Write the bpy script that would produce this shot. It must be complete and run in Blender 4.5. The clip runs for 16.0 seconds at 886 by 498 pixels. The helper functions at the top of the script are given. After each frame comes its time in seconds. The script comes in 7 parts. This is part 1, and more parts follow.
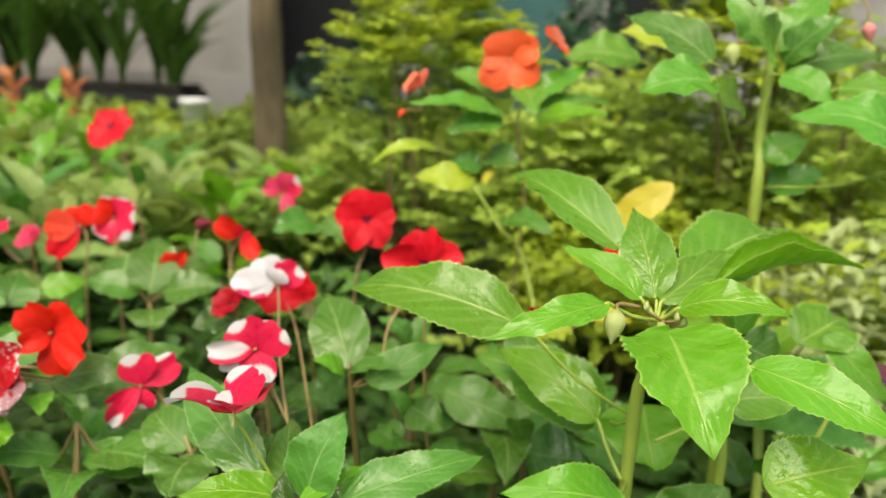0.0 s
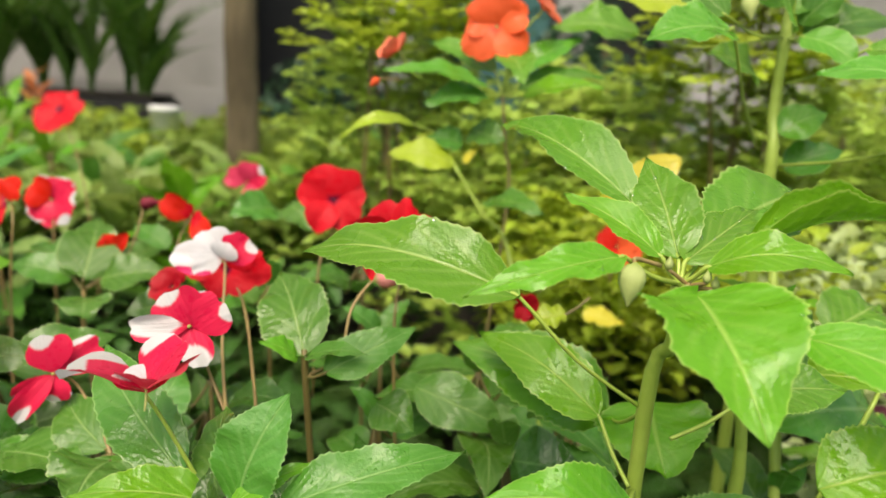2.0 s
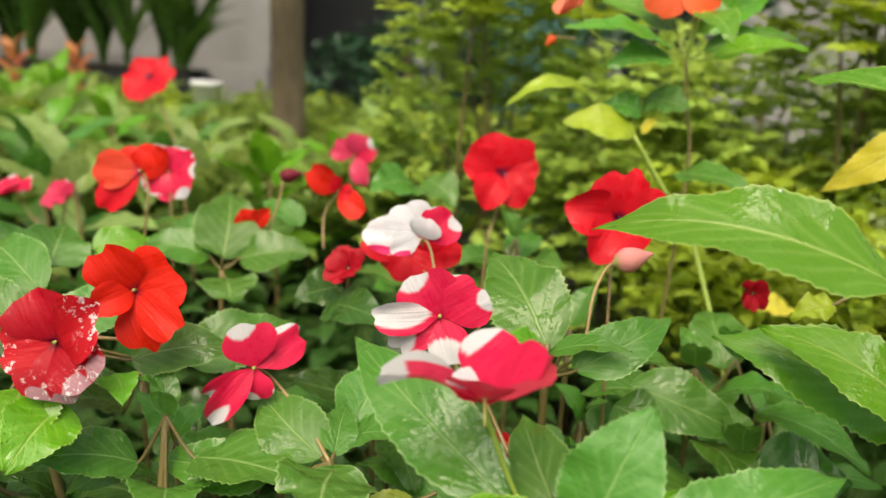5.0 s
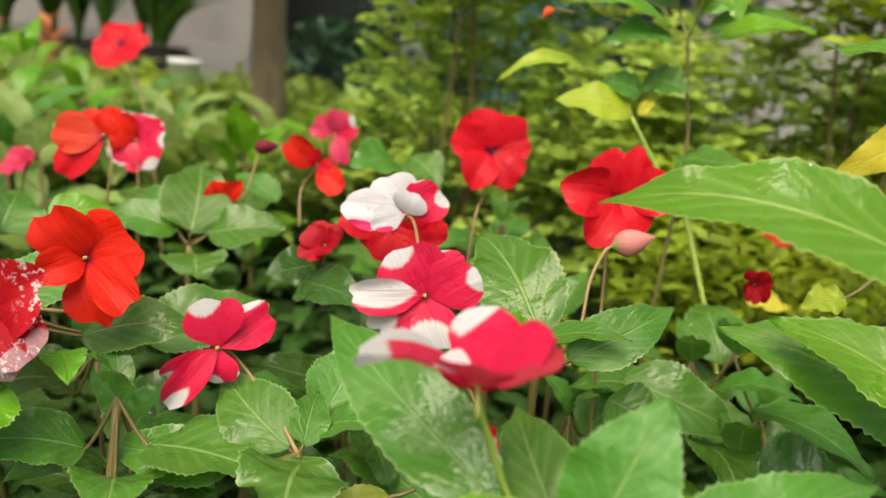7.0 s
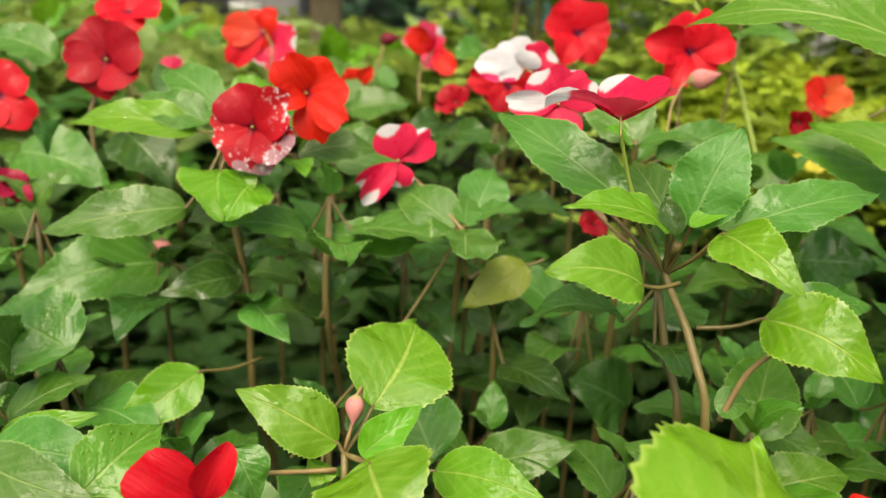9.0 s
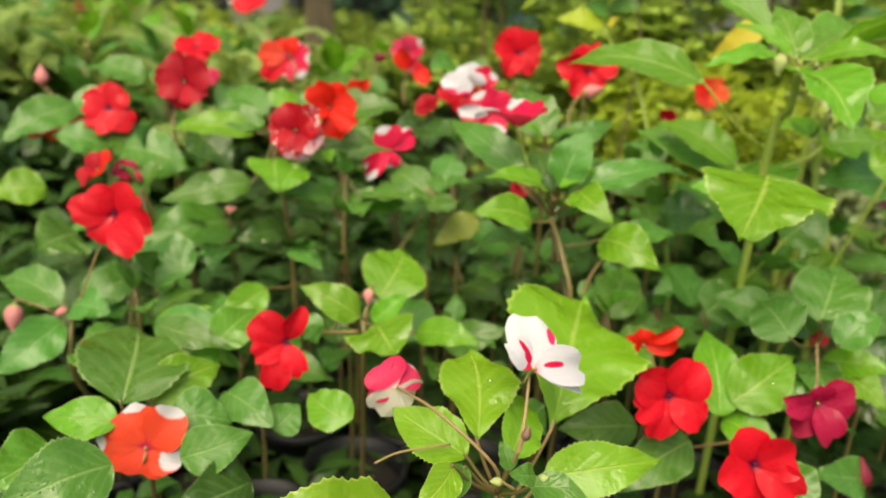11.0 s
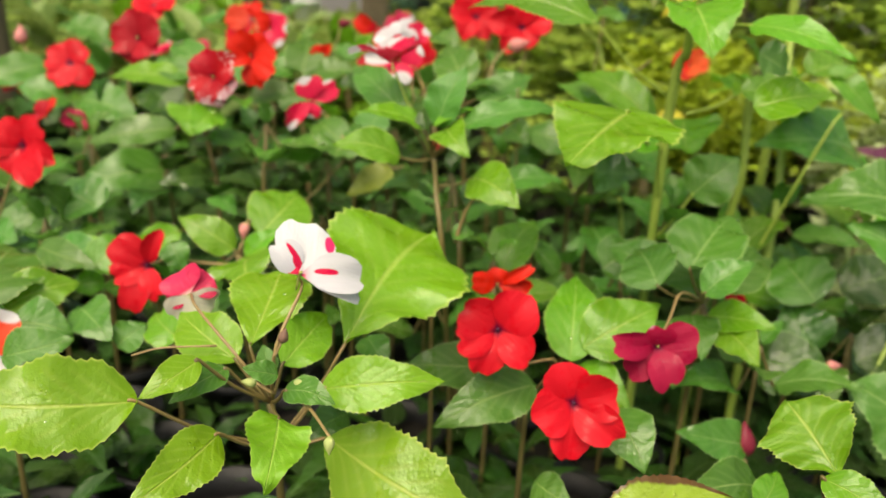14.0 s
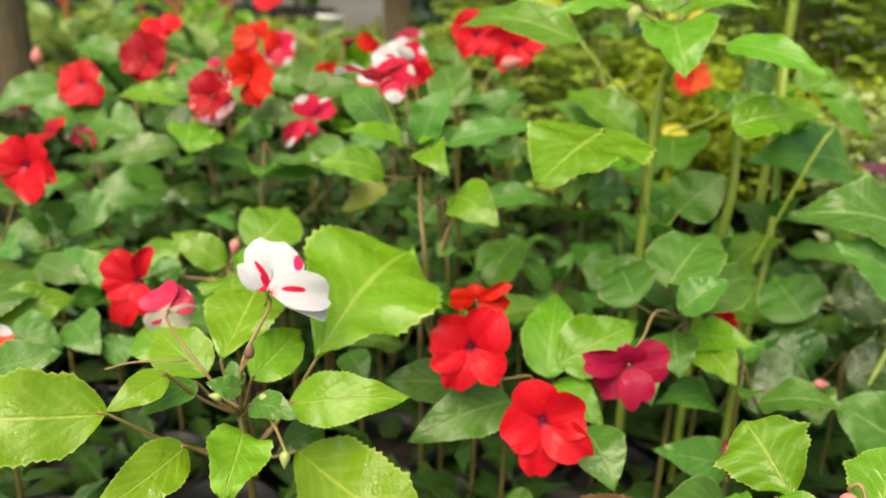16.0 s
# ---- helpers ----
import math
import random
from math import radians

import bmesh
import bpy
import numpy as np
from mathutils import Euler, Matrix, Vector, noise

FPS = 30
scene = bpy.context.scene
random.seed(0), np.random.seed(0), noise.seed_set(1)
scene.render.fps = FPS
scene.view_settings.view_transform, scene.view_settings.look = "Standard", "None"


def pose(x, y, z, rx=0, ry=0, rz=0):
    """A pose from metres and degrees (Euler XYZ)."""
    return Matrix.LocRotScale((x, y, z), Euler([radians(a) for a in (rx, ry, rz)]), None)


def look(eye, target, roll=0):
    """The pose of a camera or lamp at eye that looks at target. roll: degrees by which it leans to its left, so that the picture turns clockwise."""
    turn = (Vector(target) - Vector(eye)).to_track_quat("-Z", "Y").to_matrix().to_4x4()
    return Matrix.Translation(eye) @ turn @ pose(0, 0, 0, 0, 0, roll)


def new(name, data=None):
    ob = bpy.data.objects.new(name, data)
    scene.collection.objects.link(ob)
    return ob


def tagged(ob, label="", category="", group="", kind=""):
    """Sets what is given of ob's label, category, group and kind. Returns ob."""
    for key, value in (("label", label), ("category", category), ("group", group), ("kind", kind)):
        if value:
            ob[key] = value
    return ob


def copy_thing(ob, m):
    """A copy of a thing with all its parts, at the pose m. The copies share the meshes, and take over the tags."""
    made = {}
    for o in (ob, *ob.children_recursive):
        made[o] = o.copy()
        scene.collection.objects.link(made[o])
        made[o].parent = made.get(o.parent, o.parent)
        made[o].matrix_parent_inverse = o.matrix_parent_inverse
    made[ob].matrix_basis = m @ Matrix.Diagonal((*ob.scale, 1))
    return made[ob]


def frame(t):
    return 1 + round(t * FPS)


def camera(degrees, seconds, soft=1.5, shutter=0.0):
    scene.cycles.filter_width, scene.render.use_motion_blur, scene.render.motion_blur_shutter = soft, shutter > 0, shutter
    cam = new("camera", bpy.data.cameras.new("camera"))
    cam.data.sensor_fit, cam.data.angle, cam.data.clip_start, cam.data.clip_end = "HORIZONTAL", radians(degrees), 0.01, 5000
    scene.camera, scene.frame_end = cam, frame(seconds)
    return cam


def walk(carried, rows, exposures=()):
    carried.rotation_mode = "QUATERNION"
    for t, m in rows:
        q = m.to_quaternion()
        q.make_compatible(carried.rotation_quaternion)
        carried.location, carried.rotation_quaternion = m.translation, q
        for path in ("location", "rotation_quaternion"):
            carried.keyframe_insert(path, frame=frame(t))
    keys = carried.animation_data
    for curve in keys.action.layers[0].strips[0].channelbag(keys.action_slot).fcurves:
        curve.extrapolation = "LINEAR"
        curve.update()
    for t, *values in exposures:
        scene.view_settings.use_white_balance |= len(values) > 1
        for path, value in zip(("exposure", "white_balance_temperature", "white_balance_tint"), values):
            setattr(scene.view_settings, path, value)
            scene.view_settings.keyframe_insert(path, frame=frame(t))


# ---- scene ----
cam = camera(60.5, 16.0)
METRES, EYE, TILT, LEAN, TURN = 1.0, 0.62, -14.0, -2.0, 0.0
ROWS = [
    (0.0, 0.0, 0.0, 0.0, 0.0, 0.0, -0.0),
    (0.5, 0.023, 0.0256, 0.0148, -1.17, 0.46, 0.17),
    (1.0, 0.0252, 0.0487, -0.003, -1.86, 0.92, -0.19),
    (1.5, 0.0167, 0.0603, -0.0211, -2.02, 1.59, -0.79),
    (2.0, 0.0013, 0.0711, -0.0327, -1.81, 2.13, -1.01),
    (2.5, -0.01, 0.0878, -0.0349, -1.42, 2.22, -0.94),
    (3.0, -0.0269, 0.0906, -0.0374, -0.92, 1.98, -0.83),
    (3.5, -0.0559, 0.0995, -0.0379, -0.47, 1.55, -0.98),
    (4.0, -0.0901, 0.1057, -0.0397, -0.38, 1.06, -1.21),
    (6.5, -0.1224, 0.1693, -0.0288, -2.99, 0.52, -2.47),
    (7.0, -0.118, 0.1633, -0.0423, -2.85, 0.24, -3.33),
    (7.5, -0.1108, 0.1445, -0.0554, -2.57, -0.35, -3.29),
    (8.0, -0.1237, 0.1245, -0.0735, -2.12, -1.51, -2.42),
    (8.5, -0.1496, 0.0952, -0.0883, -1.12, -2.84, -1.81),
    (9.0, -0.1683, 0.0453, -0.1121, -0.03, -3.49, -1.94),
    (11.5, -0.1491, -0.2027, -0.1152, -0.92, -5.21, -0.79),
    (12.0, -0.114, -0.2016, -0.1246, -0.92, -5.36, -1.48),
    (12.5, -0.09, -0.2037, -0.1314, -0.53, -5.53, -2.05),
    (13.0, -0.07, -0.2038, -0.1382, 1.52, -5.4, -2.42),
    (13.5, -0.0419, -0.1917, -0.1548, 4.41, -4.78, -2.62),
    (14.0, 0.0009, -0.174, -0.1654, 6.4, -4.18, -2.63),
    (14.5, 0.0355, -0.1556, -0.1749, 6.77, -3.96, -2.48),
    (15.0, 0.0556, -0.15, -0.1806, 6.95, -4.13, -2.41),
    (15.5, 0.0492, -0.1643, -0.1734, 7.72, -3.95, -2.58),
    (16.0, 0.0346, -0.1769, -0.1599, 8.73, -3.41, -2.64),
]
walk(cam, [(t, pose(0, 0, EYE, TILT, LEAN, TURN) @ pose(METRES * x, METRES * y, METRES * z, 90 + pitch, roll, yaw)) for t, x, y, z, yaw, pitch, roll in ROWS], ((0.0, 0.62, 7500, 10), (4.0, 0.60, 7500, 10), (6.5, 0.50, 7600, 10), (7.5, 0.59, 7600, 10), (9.0, 0.63, 7700, 10), (12.0, 0.49, 7900, 10), (16.0, 0.57, 7900, 10)))
cam.data.dof.use_dof, cam.data.dof.focus_distance, cam.data.dof.aperture_fstop = True, 0.31, 8.0

# ---- light ----
world = bpy.data.worlds.new("sky")
scene.world = world
world.use_nodes = True
wn = world.node_tree
sky = wn.nodes.new("ShaderNodeTexSky")
sky.sky_type = "NISHITA"
sky.sun_disc = False
sky.sun_elevation, sky.sun_rotation = radians(62), radians(200)
sky.dust_density = 4.0
wn.links.new(sky.outputs["Color"], wn.nodes["Background"].inputs["Color"])
wn.nodes["Background"].inputs["Strength"].default_value = 0.15
sun_data = bpy.data.lights.new("sun", "SUN")
sun_data.energy, sun_data.angle, sun_data.color = 3.0, radians(50), (1.0, 0.96, 0.88)
sun = new("sun", sun_data)
sun.matrix_world = look((-0.6, -1.6, 3.3), (0, 0.4, 0.3))


# ---- materials ----
def material(name):
    m = bpy.data.materials.new(name)
    m.use_nodes = True
    nt = m.node_tree
    return m, nt, nt.nodes["Principled BSDF"]


def node(nt, kind, **values):
    n = nt.nodes.new(kind)
    for key, value in values.items():
        n.inputs[key.replace("_", " ")].default_value = value
    return n


def math_node(nt, op, a, b=None, c=None):
    n = nt.nodes.new("ShaderNodeMath")
    n.operation = op
    for i, v in enumerate((a, b, c)):
        if v is None:
            continue
        if isinstance(v, (int, float)):
            n.inputs[i].default_value = v
        else:
            nt.links.new(v, n.inputs[i])
    return n.outputs[0]


def mix(nt, fac, a, b, blend="MIX"):
    n = nt.nodes.new("ShaderNodeMix")
    n.data_type, n.blend_type = "RGBA", blend
    for slot, v in ((0, fac), (6, a), (7, b)):
        if isinstance(v, (int, float)):
            n.inputs[slot].default_value = v
        elif isinstance(v, tuple):
            n.inputs[slot].default_value = (*v, 1)
        else:
            nt.links.new(v, n.inputs[slot])
    return n.outputs[2]


def ramp(nt, value, lo, hi):
    n = nt.nodes.new("ShaderNodeMapRange")
    n.interpolation_type = "SMOOTHSTEP"
    n.inputs["From Min"].default_value, n.inputs["From Max"].default_value = lo, hi
    nt.links.new(value, n.inputs["Value"])
    return n.outputs[0]


def noise_of(nt, scale, vector, detail=3.0, rough=0.55):
    n = node(nt, "ShaderNodeTexNoise", Scale=scale, Detail=detail, Roughness=rough)
    nt.links.new(vector, n.inputs["Vector"])
    return n.outputs["Fac"]


def bump(nt, height, strength, distance, b):
    n = node(nt, "ShaderNodeBump", Strength=strength, Distance=distance)
    nt.links.new(height, n.inputs["Height"])
    nt.links.new(n.outputs[0], b.inputs["Normal"])
    return n


def thin(nt, b, colour, share):
    """Light also shines through a thin leaf or petal."""
    t = nt.nodes.new("ShaderNodeBsdfTranslucent")
    if isinstance(colour, tuple):
        t.inputs["Color"].default_value = (*colour, 1)
    else:
        nt.links.new(colour, t.inputs["Color"])
    m = nt.nodes.new("ShaderNodeMixShader")
    m.inputs[0].default_value = share
    nt.links.new(b.outputs[0], m.inputs[1])
    nt.links.new(t.outputs[0], m.inputs[2])
    nt.links.new(m.outputs[0], nt.nodes["Material Output"].inputs["Surface"])


def leaf_material(name, deep, light, vein, rough=0.32, share=0.28, veins=7.0, hue=0.5, scorch=None):
    m, nt, b = material(name)
    uv = nt.nodes.new("ShaderNodeTexCoord")
    info = nt.nodes.new("ShaderNodeObjectInfo")
    geo = nt.nodes.new("ShaderNodeNewGeometry")
    sep = nt.nodes.new("ShaderNodeSeparateXYZ")
    nt.links.new(uv.outputs["UV"], sep.inputs[0])
    across = math_node(nt, "ABSOLUTE", math_node(nt, "SUBTRACT", sep.outputs[0], 0.5))
    along = sep.outputs[1]
    place = nt.nodes.new("ShaderNodeVectorMath")
    place.operation = "ADD"
    nt.links.new(uv.outputs["Object"], place.inputs[0])
    nt.links.new(info.outputs["Random"], place.inputs[1])
    coarse = noise_of(nt, 38.0, place.outputs[0])
    fine = noise_of(nt, 420.0, place.outputs[0], 2.0)
    # midrib and curved side veins
    mid = math_node(nt, "SUBTRACT", 1.0, ramp(nt, across, 0.004, 0.034))
    wob = math_node(nt, "MULTIPLY", coarse, 0.05)
    phase = math_node(nt, "ADD", math_node(nt, "SUBTRACT", along, math_node(nt, "MULTIPLY", math_node(nt, "POWER", across, 0.8), 0.62)), wob)
    saw = math_node(nt, "ABSOLUTE", math_node(nt, "SUBTRACT", math_node(nt, "FRACT", math_node(nt, "MULTIPLY", phase, veins)), 0.5))
    side = math_node(nt, "MULTIPLY", math_node(nt, "SUBTRACT", 1.0, ramp(nt, saw, 0.0, 0.30)), math_node(nt, "SUBTRACT", 1.0, ramp(nt, across, 0.28, 0.47)))
    rim = math_node(nt, "MULTIPLY", ramp(nt, across, 0.465, 0.497), 0.8)
    lines = math_node(nt, "MAXIMUM", math_node(nt, "MAXIMUM", math_node(nt, "MULTIPLY", mid, 0.7), rim), math_node(nt, "MULTIPLY", side, 0.17))
    pick = math_node(nt, "FRACT", math_node(nt, "ADD", info.outputs["Random"], math_node(nt, "MULTIPLY", geo.outputs["Random Per Island"], 3.7)))
    tone = mix(nt, math_node(nt, "ADD", math_node(nt, "MULTIPLY", pick, 0.62), math_node(nt, "MULTIPLY", coarse, 0.42)), deep, light)
    tone = mix(nt, math_node(nt, "MULTIPLY", fine, 0.22), tone, tuple(c * 0.55 for c in deep))
    tone = mix(nt, math_node(nt, "MULTIPLY", lines, 0.72), tone, vein)
    if scorch:
        burnt = ramp(nt, math_node(nt, "ADD", math_node(nt, "ADD", across, math_node(nt, "MULTIPLY", along, 0.25)), math_node(nt, "MULTIPLY", coarse, 0.35)), 0.70, 0.76)
        tone = mix(nt, burnt, tone, scorch)
    hs = node(nt, "ShaderNodeHueSaturation", Saturation=1.0, Value=1.0)
    nt.links.new(math_node(nt, "ADD", math_node(nt, "MULTIPLY", math_node(nt, "SUBTRACT", pick, 0.5), 0.035), hue), hs.inputs["Hue"])
    nt.links.new(tone, hs.inputs["Color"])
    tone = hs.outputs[0]
    nt.links.new(tone, b.inputs["Base Color"])
    # wet film in patches: drops and smooth wet areas
    wet = noise_of(nt, 34.0, place.outputs[0], 3.0)
    r = math_node(nt, "SUBTRACT", rough + 0.12, math_node(nt, "MULTIPLY", ramp(nt, wet, 0.46, 0.56), rough + 0.02))
    nt.links.new(r, b.inputs["Roughness"])
    b.inputs["Specular IOR Level"].default_value = 0.42
    vor = node(nt, "ShaderNodeTexVoronoi", Scale=330.0)
    nt.links.new(place.outputs[0], vor.inputs["Vector"])
    drops = math_node(nt, "MULTIPLY", math_node(nt, "SUBTRACT", 1.0, ramp(nt, vor.outputs["Distance"], 0.05, 0.26)), ramp(nt, coarse, 0.56, 0.66))
    height = math_node(nt, "ADD", math_node(nt, "MULTIPLY", math_node(nt, "ADD", math_node(nt, "MULTIPLY", mid, 0.3), math_node(nt, "MULTIPLY", side, 0.10)), -0.6), math_node(nt, "ADD", math_node(nt, "MULTIPLY", fine, 0.3), math_node(nt, "ADD", math_node(nt, "MULTIPLY", coarse, 1.1), math_node(nt, "MULTIPLY", drops, 0.25))))
    bump(nt, height, 0.9, 0.0018, b)
    thin(nt, b, mix(nt, 0.5, tone, tuple(min(1, c * 1.6) for c in light)), share)
    return m


def petal_material(name, main, heart, edge=None, edge_from=0.62, blotch=0.5, share=0.25, speck=0.0, patches=()):
    """Velvety petal: darker veins from the heart, and a pale margin where the flower has one."""
    m, nt, b = material(name)
    uv = nt.nodes.new("ShaderNodeTexCoord")
    info = nt.nodes.new("ShaderNodeObjectInfo")
    sep = nt.nodes.new("ShaderNodeSeparateXYZ")
    nt.links.new(uv.outputs["UV"], sep.inputs[0])
    place = nt.nodes.new("ShaderNodeVectorMath")
    place.operation = "ADD"
    nt.links.new(uv.outputs["Object"], place.inputs[0])
    nt.links.new(info.outputs["Random"], place.inputs[1])
    coarse = noise_of(nt, 48.0, place.outputs[0], 2.0)
    # fine rays along the petal
    rays = node(nt, "ShaderNodeTexNoise", Scale=1.0, Detail=3.0)
    stretch = nt.nodes.new("ShaderNodeMapping")
    stretch.inputs["Scale"].default_value = (12.0, 1.6, 1.0)
    nt.links.new(uv.outputs["UV"], stretch.inputs[0])
    nt.links.new(stretch.outputs[0], rays.inputs["Vector"])
    tone = mix(nt, math_node(nt, "MULTIPLY", rays.outputs["Fac"], 0.3), main, tuple(c * 0.5 for c in main))
    tone = mix(nt, math_node(nt, "MULTIPLY", coarse, 0.3), tone, tuple(min(1, c * 1.25 + 0.02) for c in main))
    tone = mix(nt, math_node(nt, "SUBTRACT", 1.0, ramp(nt, sep.outputs[1], 0.02, 0.2)), tone, heart)
    if edge and not patches:
        across = math_node(nt, "ABSOLUTE", math_node(nt, "SUBTRACT", sep.outputs[0], 0.5))
        reach = math_node(nt, "ADD", sep.outputs[1], math_node(nt, "ADD", math_node(nt, "MULTIPLY", across, 0.5), math_node(nt, "MULTIPLY", math_node(nt, "SUBTRACT", coarse, 0.5), blotch * 2.2)))
        tone = mix(nt, ramp(nt, reach, edge_from, edge_from + 0.1), tone, edge)
    # pale patches with a clean outline, each an oval on the petal: across, along, half width, half length
    for cx, cy, rx, ry in patches:
        dx = math_node(nt, "DIVIDE", math_node(nt, "SUBTRACT", sep.outputs[0], cx), rx)
        dy = math_node(nt, "DIVIDE", math_node(nt, "SUBTRACT", sep.outputs[1], cy), ry)
        far = math_node(nt, "SQRT", math_node(nt, "ADD", math_node(nt, "MULTIPLY", dx, dx), math_node(nt, "MULTIPLY", dy, dy)))
        far = math_node(nt, "ADD", far, math_node(nt, "MULTIPLY", math_node(nt, "SUBTRACT", coarse, 0.5), blotch))
        far = math_node(nt, "ADD", far, math_node(nt, "MULTIPLY", math_node(nt, "SUBTRACT", rays.outputs["Fac"], 0.5), 0.35))
        tone = mix(nt, math_node(nt, "SUBTRACT", 1.0, ramp(nt, far, 0.88, 1.08)), tone, edge)
    if speck:
        sp = ramp(nt, noise_of(nt, 260.0, place.outputs[0], 4.0, 0.7), 0.55, 0.60)
        tone = mix(nt, math_node(nt, "MULTIPLY", math_node(nt, "MULTIPLY", sp, ramp(nt, sep.outputs[1], 0.35, 0.9)), speck), tone, (0.75, 0.68, 0.68))
    tone = mix(nt, math_node(nt, "MULTIPLY", info.outputs["Random"], 0.35), tone, (0.5, 0.5, 0.5), "MULTIPLY")
    nt.links.new(tone, b.inputs["Base Color"])
    wet = ramp(nt, noise_of(nt, 130.0, place.outputs[0], 3.0), 0.52, 0.62)
    nt.links.new(math_node(nt, "SUBTRACT", 0.55, math_node(nt, "MULTIPLY", wet, 0.34)), b.inputs["Roughness"])
    b.inputs["Specular IOR Level"].default_value = 0.20
    fine = noise_of(nt, 500.0, place.outputs[0], 2.0)
    bump(nt, math_node(nt, "ADD", math_node(nt, "MULTIPLY", rays.outputs["Fac"], 0.5), math_node(nt, "ADD", math_node(nt, "MULTIPLY", fine, 0.15), coarse)), 0.6, 0.002, b)
    thin(nt, b, tone, share)
    return m


def plain_material(name, a, c, scale=60.0, rough=0.6, depth=0.002, spec=0.4, islands=False, stretch=None):
    """Two tones at two scales, with relief."""
    m, nt, b = material(name)
    co = nt.nodes.new("ShaderNodeTexCoord")
    src = co.outputs["Object"]
    if stretch:
        mp = nt.nodes.new("ShaderNodeMapping")
        mp.inputs["Scale"].default_value = stretch
        nt.links.new(src, mp.inputs[0])
        src = mp.outputs[0]
    big = noise_of(nt, scale * 0.12, src, 4.0)
    small = noise_of(nt, scale, src, 5.0, 0.65)
    fac = math_node(nt, "ADD", math_node(nt, "MULTIPLY", ramp(nt, big, 0.3, 0.7), 0.6), math_node(nt, "MULTIPLY", small, 0.4))
    if islands:
        geo = nt.nodes.new("ShaderNodeNewGeometry")
        fac = math_node(nt, "ADD", math_node(nt, "MULTIPLY", fac, 0.45), math_node(nt, "MULTIPLY", geo.outputs["Random Per Island"], 0.6))
    nt.links.new(mix(nt, fac, a, c), b.inputs["Base Color"])
    nt.links.new(math_node(nt, "ADD", math_node(nt, "MULTIPLY", small, 0.25), rough - 0.12), b.inputs["Roughness"])
    b.inputs["Specular IOR Level"].default_value = spec
    bump(nt, small, 0.7, depth, b)
    return m


LEAF_LIME = leaf_material("leaf lime", (0.078, 0.255, 0.010), (0.155, 0.390, 0.020), (0.42, 0.56, 0.13), 0.34, 0.34)
LEAF_MID = leaf_material("leaf green", (0.038, 0.138, 0.015), (0.098, 0.262, 0.034), (0.29, 0.45, 0.15), 0.34, 0.28)
# deep green, lowered further so that leaves low in the bed look shaded
LEAF_DEEP_SHADED = leaf_material("leaf deep green lowered for shade", (0.017, 0.056, 0.008), (0.050, 0.136, 0.018), (0.15, 0.27, 0.08), 0.30, 0.22)
LEAF_YELLOW = leaf_material("leaf yellow", (0.58, 0.46, 0.03), (0.74, 0.62, 0.07), (0.78, 0.68, 0.2), 0.4, 0.35)
LEAF_YGREEN = leaf_material("leaf yellow green", (0.24, 0.36, 0.02), (0.40, 0.50, 0.04), (0.5, 0.55, 0.15), 0.36, 0.34)
LEAF_CORAL = leaf_material("leaf coral", (0.45, 0.10, 0.04), (0.62, 0.22, 0.10), (0.6, 0.3, 0.2), 0.4, 0.3)
LEAF_FRESH = leaf_material("leaf fresh green", (0.062, 0.212, 0.014), (0.122, 0.322, 0.026), (0.36, 0.50, 0.15), 0.32, 0.3)
LEAF_SCORCHED = leaf_material("leaf yellow green with scorched edge", (0.20, 0.30, 0.02), (0.32, 0.42, 0.04), (0.45, 0.5, 0.15), 0.36, 0.3, scorch=(0.10, 0.035, 0.015))
LEAF_BRIGHT = leaf_material("leaf bright lime", (0.118, 0.298, 0.010), (0.222, 0.440, 0.022), (0.48, 0.60, 0.13), 0.34, 0.36)
LEAF_PURPLE = leaf_material("leaf purple", (0.06, 0.012, 0.03), (0.20, 0.06, 0.11), (0.25, 0.10, 0.14), 0.36, 0.25)
LEAF_DULL = leaf_material("leaf dull yellow", (0.15, 0.20, 0.018), (0.23, 0.26, 0.03), (0.26, 0.30, 0.07), 0.4, 0.25)
LEAF_PALE = leaf_material("leaf pale green", (0.13, 0.24, 0.05), (0.30, 0.42, 0.12), (0.45, 0.52, 0.25), 0.36, 0.32)
LEAF_KINDS = {"pale": LEAF_PALE, "dull": LEAF_DULL, "bright": LEAF_BRIGHT, "purple": LEAF_PURPLE, "coral": LEAF_CORAL, "fresh": LEAF_FRESH, "scorched": LEAF_SCORCHED, "lime": LEAF_LIME, "mid": LEAF_MID, "deep": LEAF_DEEP_SHADED, "yellow": LEAF_YELLOW, "ygreen": LEAF_YGREEN}
HEDGE = leaf_material("hedge leaf", (0.075, 0.15, 0.025), (0.30, 0.42, 0.08), (0.25, 0.34, 0.08), 0.42, 0.3)
HEDGE_YELLOW = leaf_material("hedge leaf yellow", (0.13, 0.23, 0.018), (0.44, 0.54, 0.045), (0.42, 0.48, 0.12), 0.42, 0.3)
HEDGE_DARK = leaf_material("hedge leaf dark", (0.012, 0.05, 0.025), (0.04, 0.11, 0.05), (0.08, 0.15, 0.08), 0.42, 0.2)
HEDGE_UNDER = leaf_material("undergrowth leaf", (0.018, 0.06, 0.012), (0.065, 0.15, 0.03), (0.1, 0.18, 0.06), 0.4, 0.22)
HEDGE_PALE = leaf_material("hedge leaf pale", (0.22, 0.34, 0.10), (0.55, 0.62, 0.34), (0.6, 0.65, 0.4), 0.42, 0.3)
ARALIA = leaf_material("aralia leaf", (0.17, 0.29, 0.042), (0.44, 0.58, 0.11), (0.38, 0.5, 0.12), 0.42, 0.34)
HEDGE_LIGHT = leaf_material("hedge leaf light", (0.06, 0.17, 0.03), (0.36, 0.47, 0.10), (0.5, 0.58, 0.3), 0.38, 0.3)
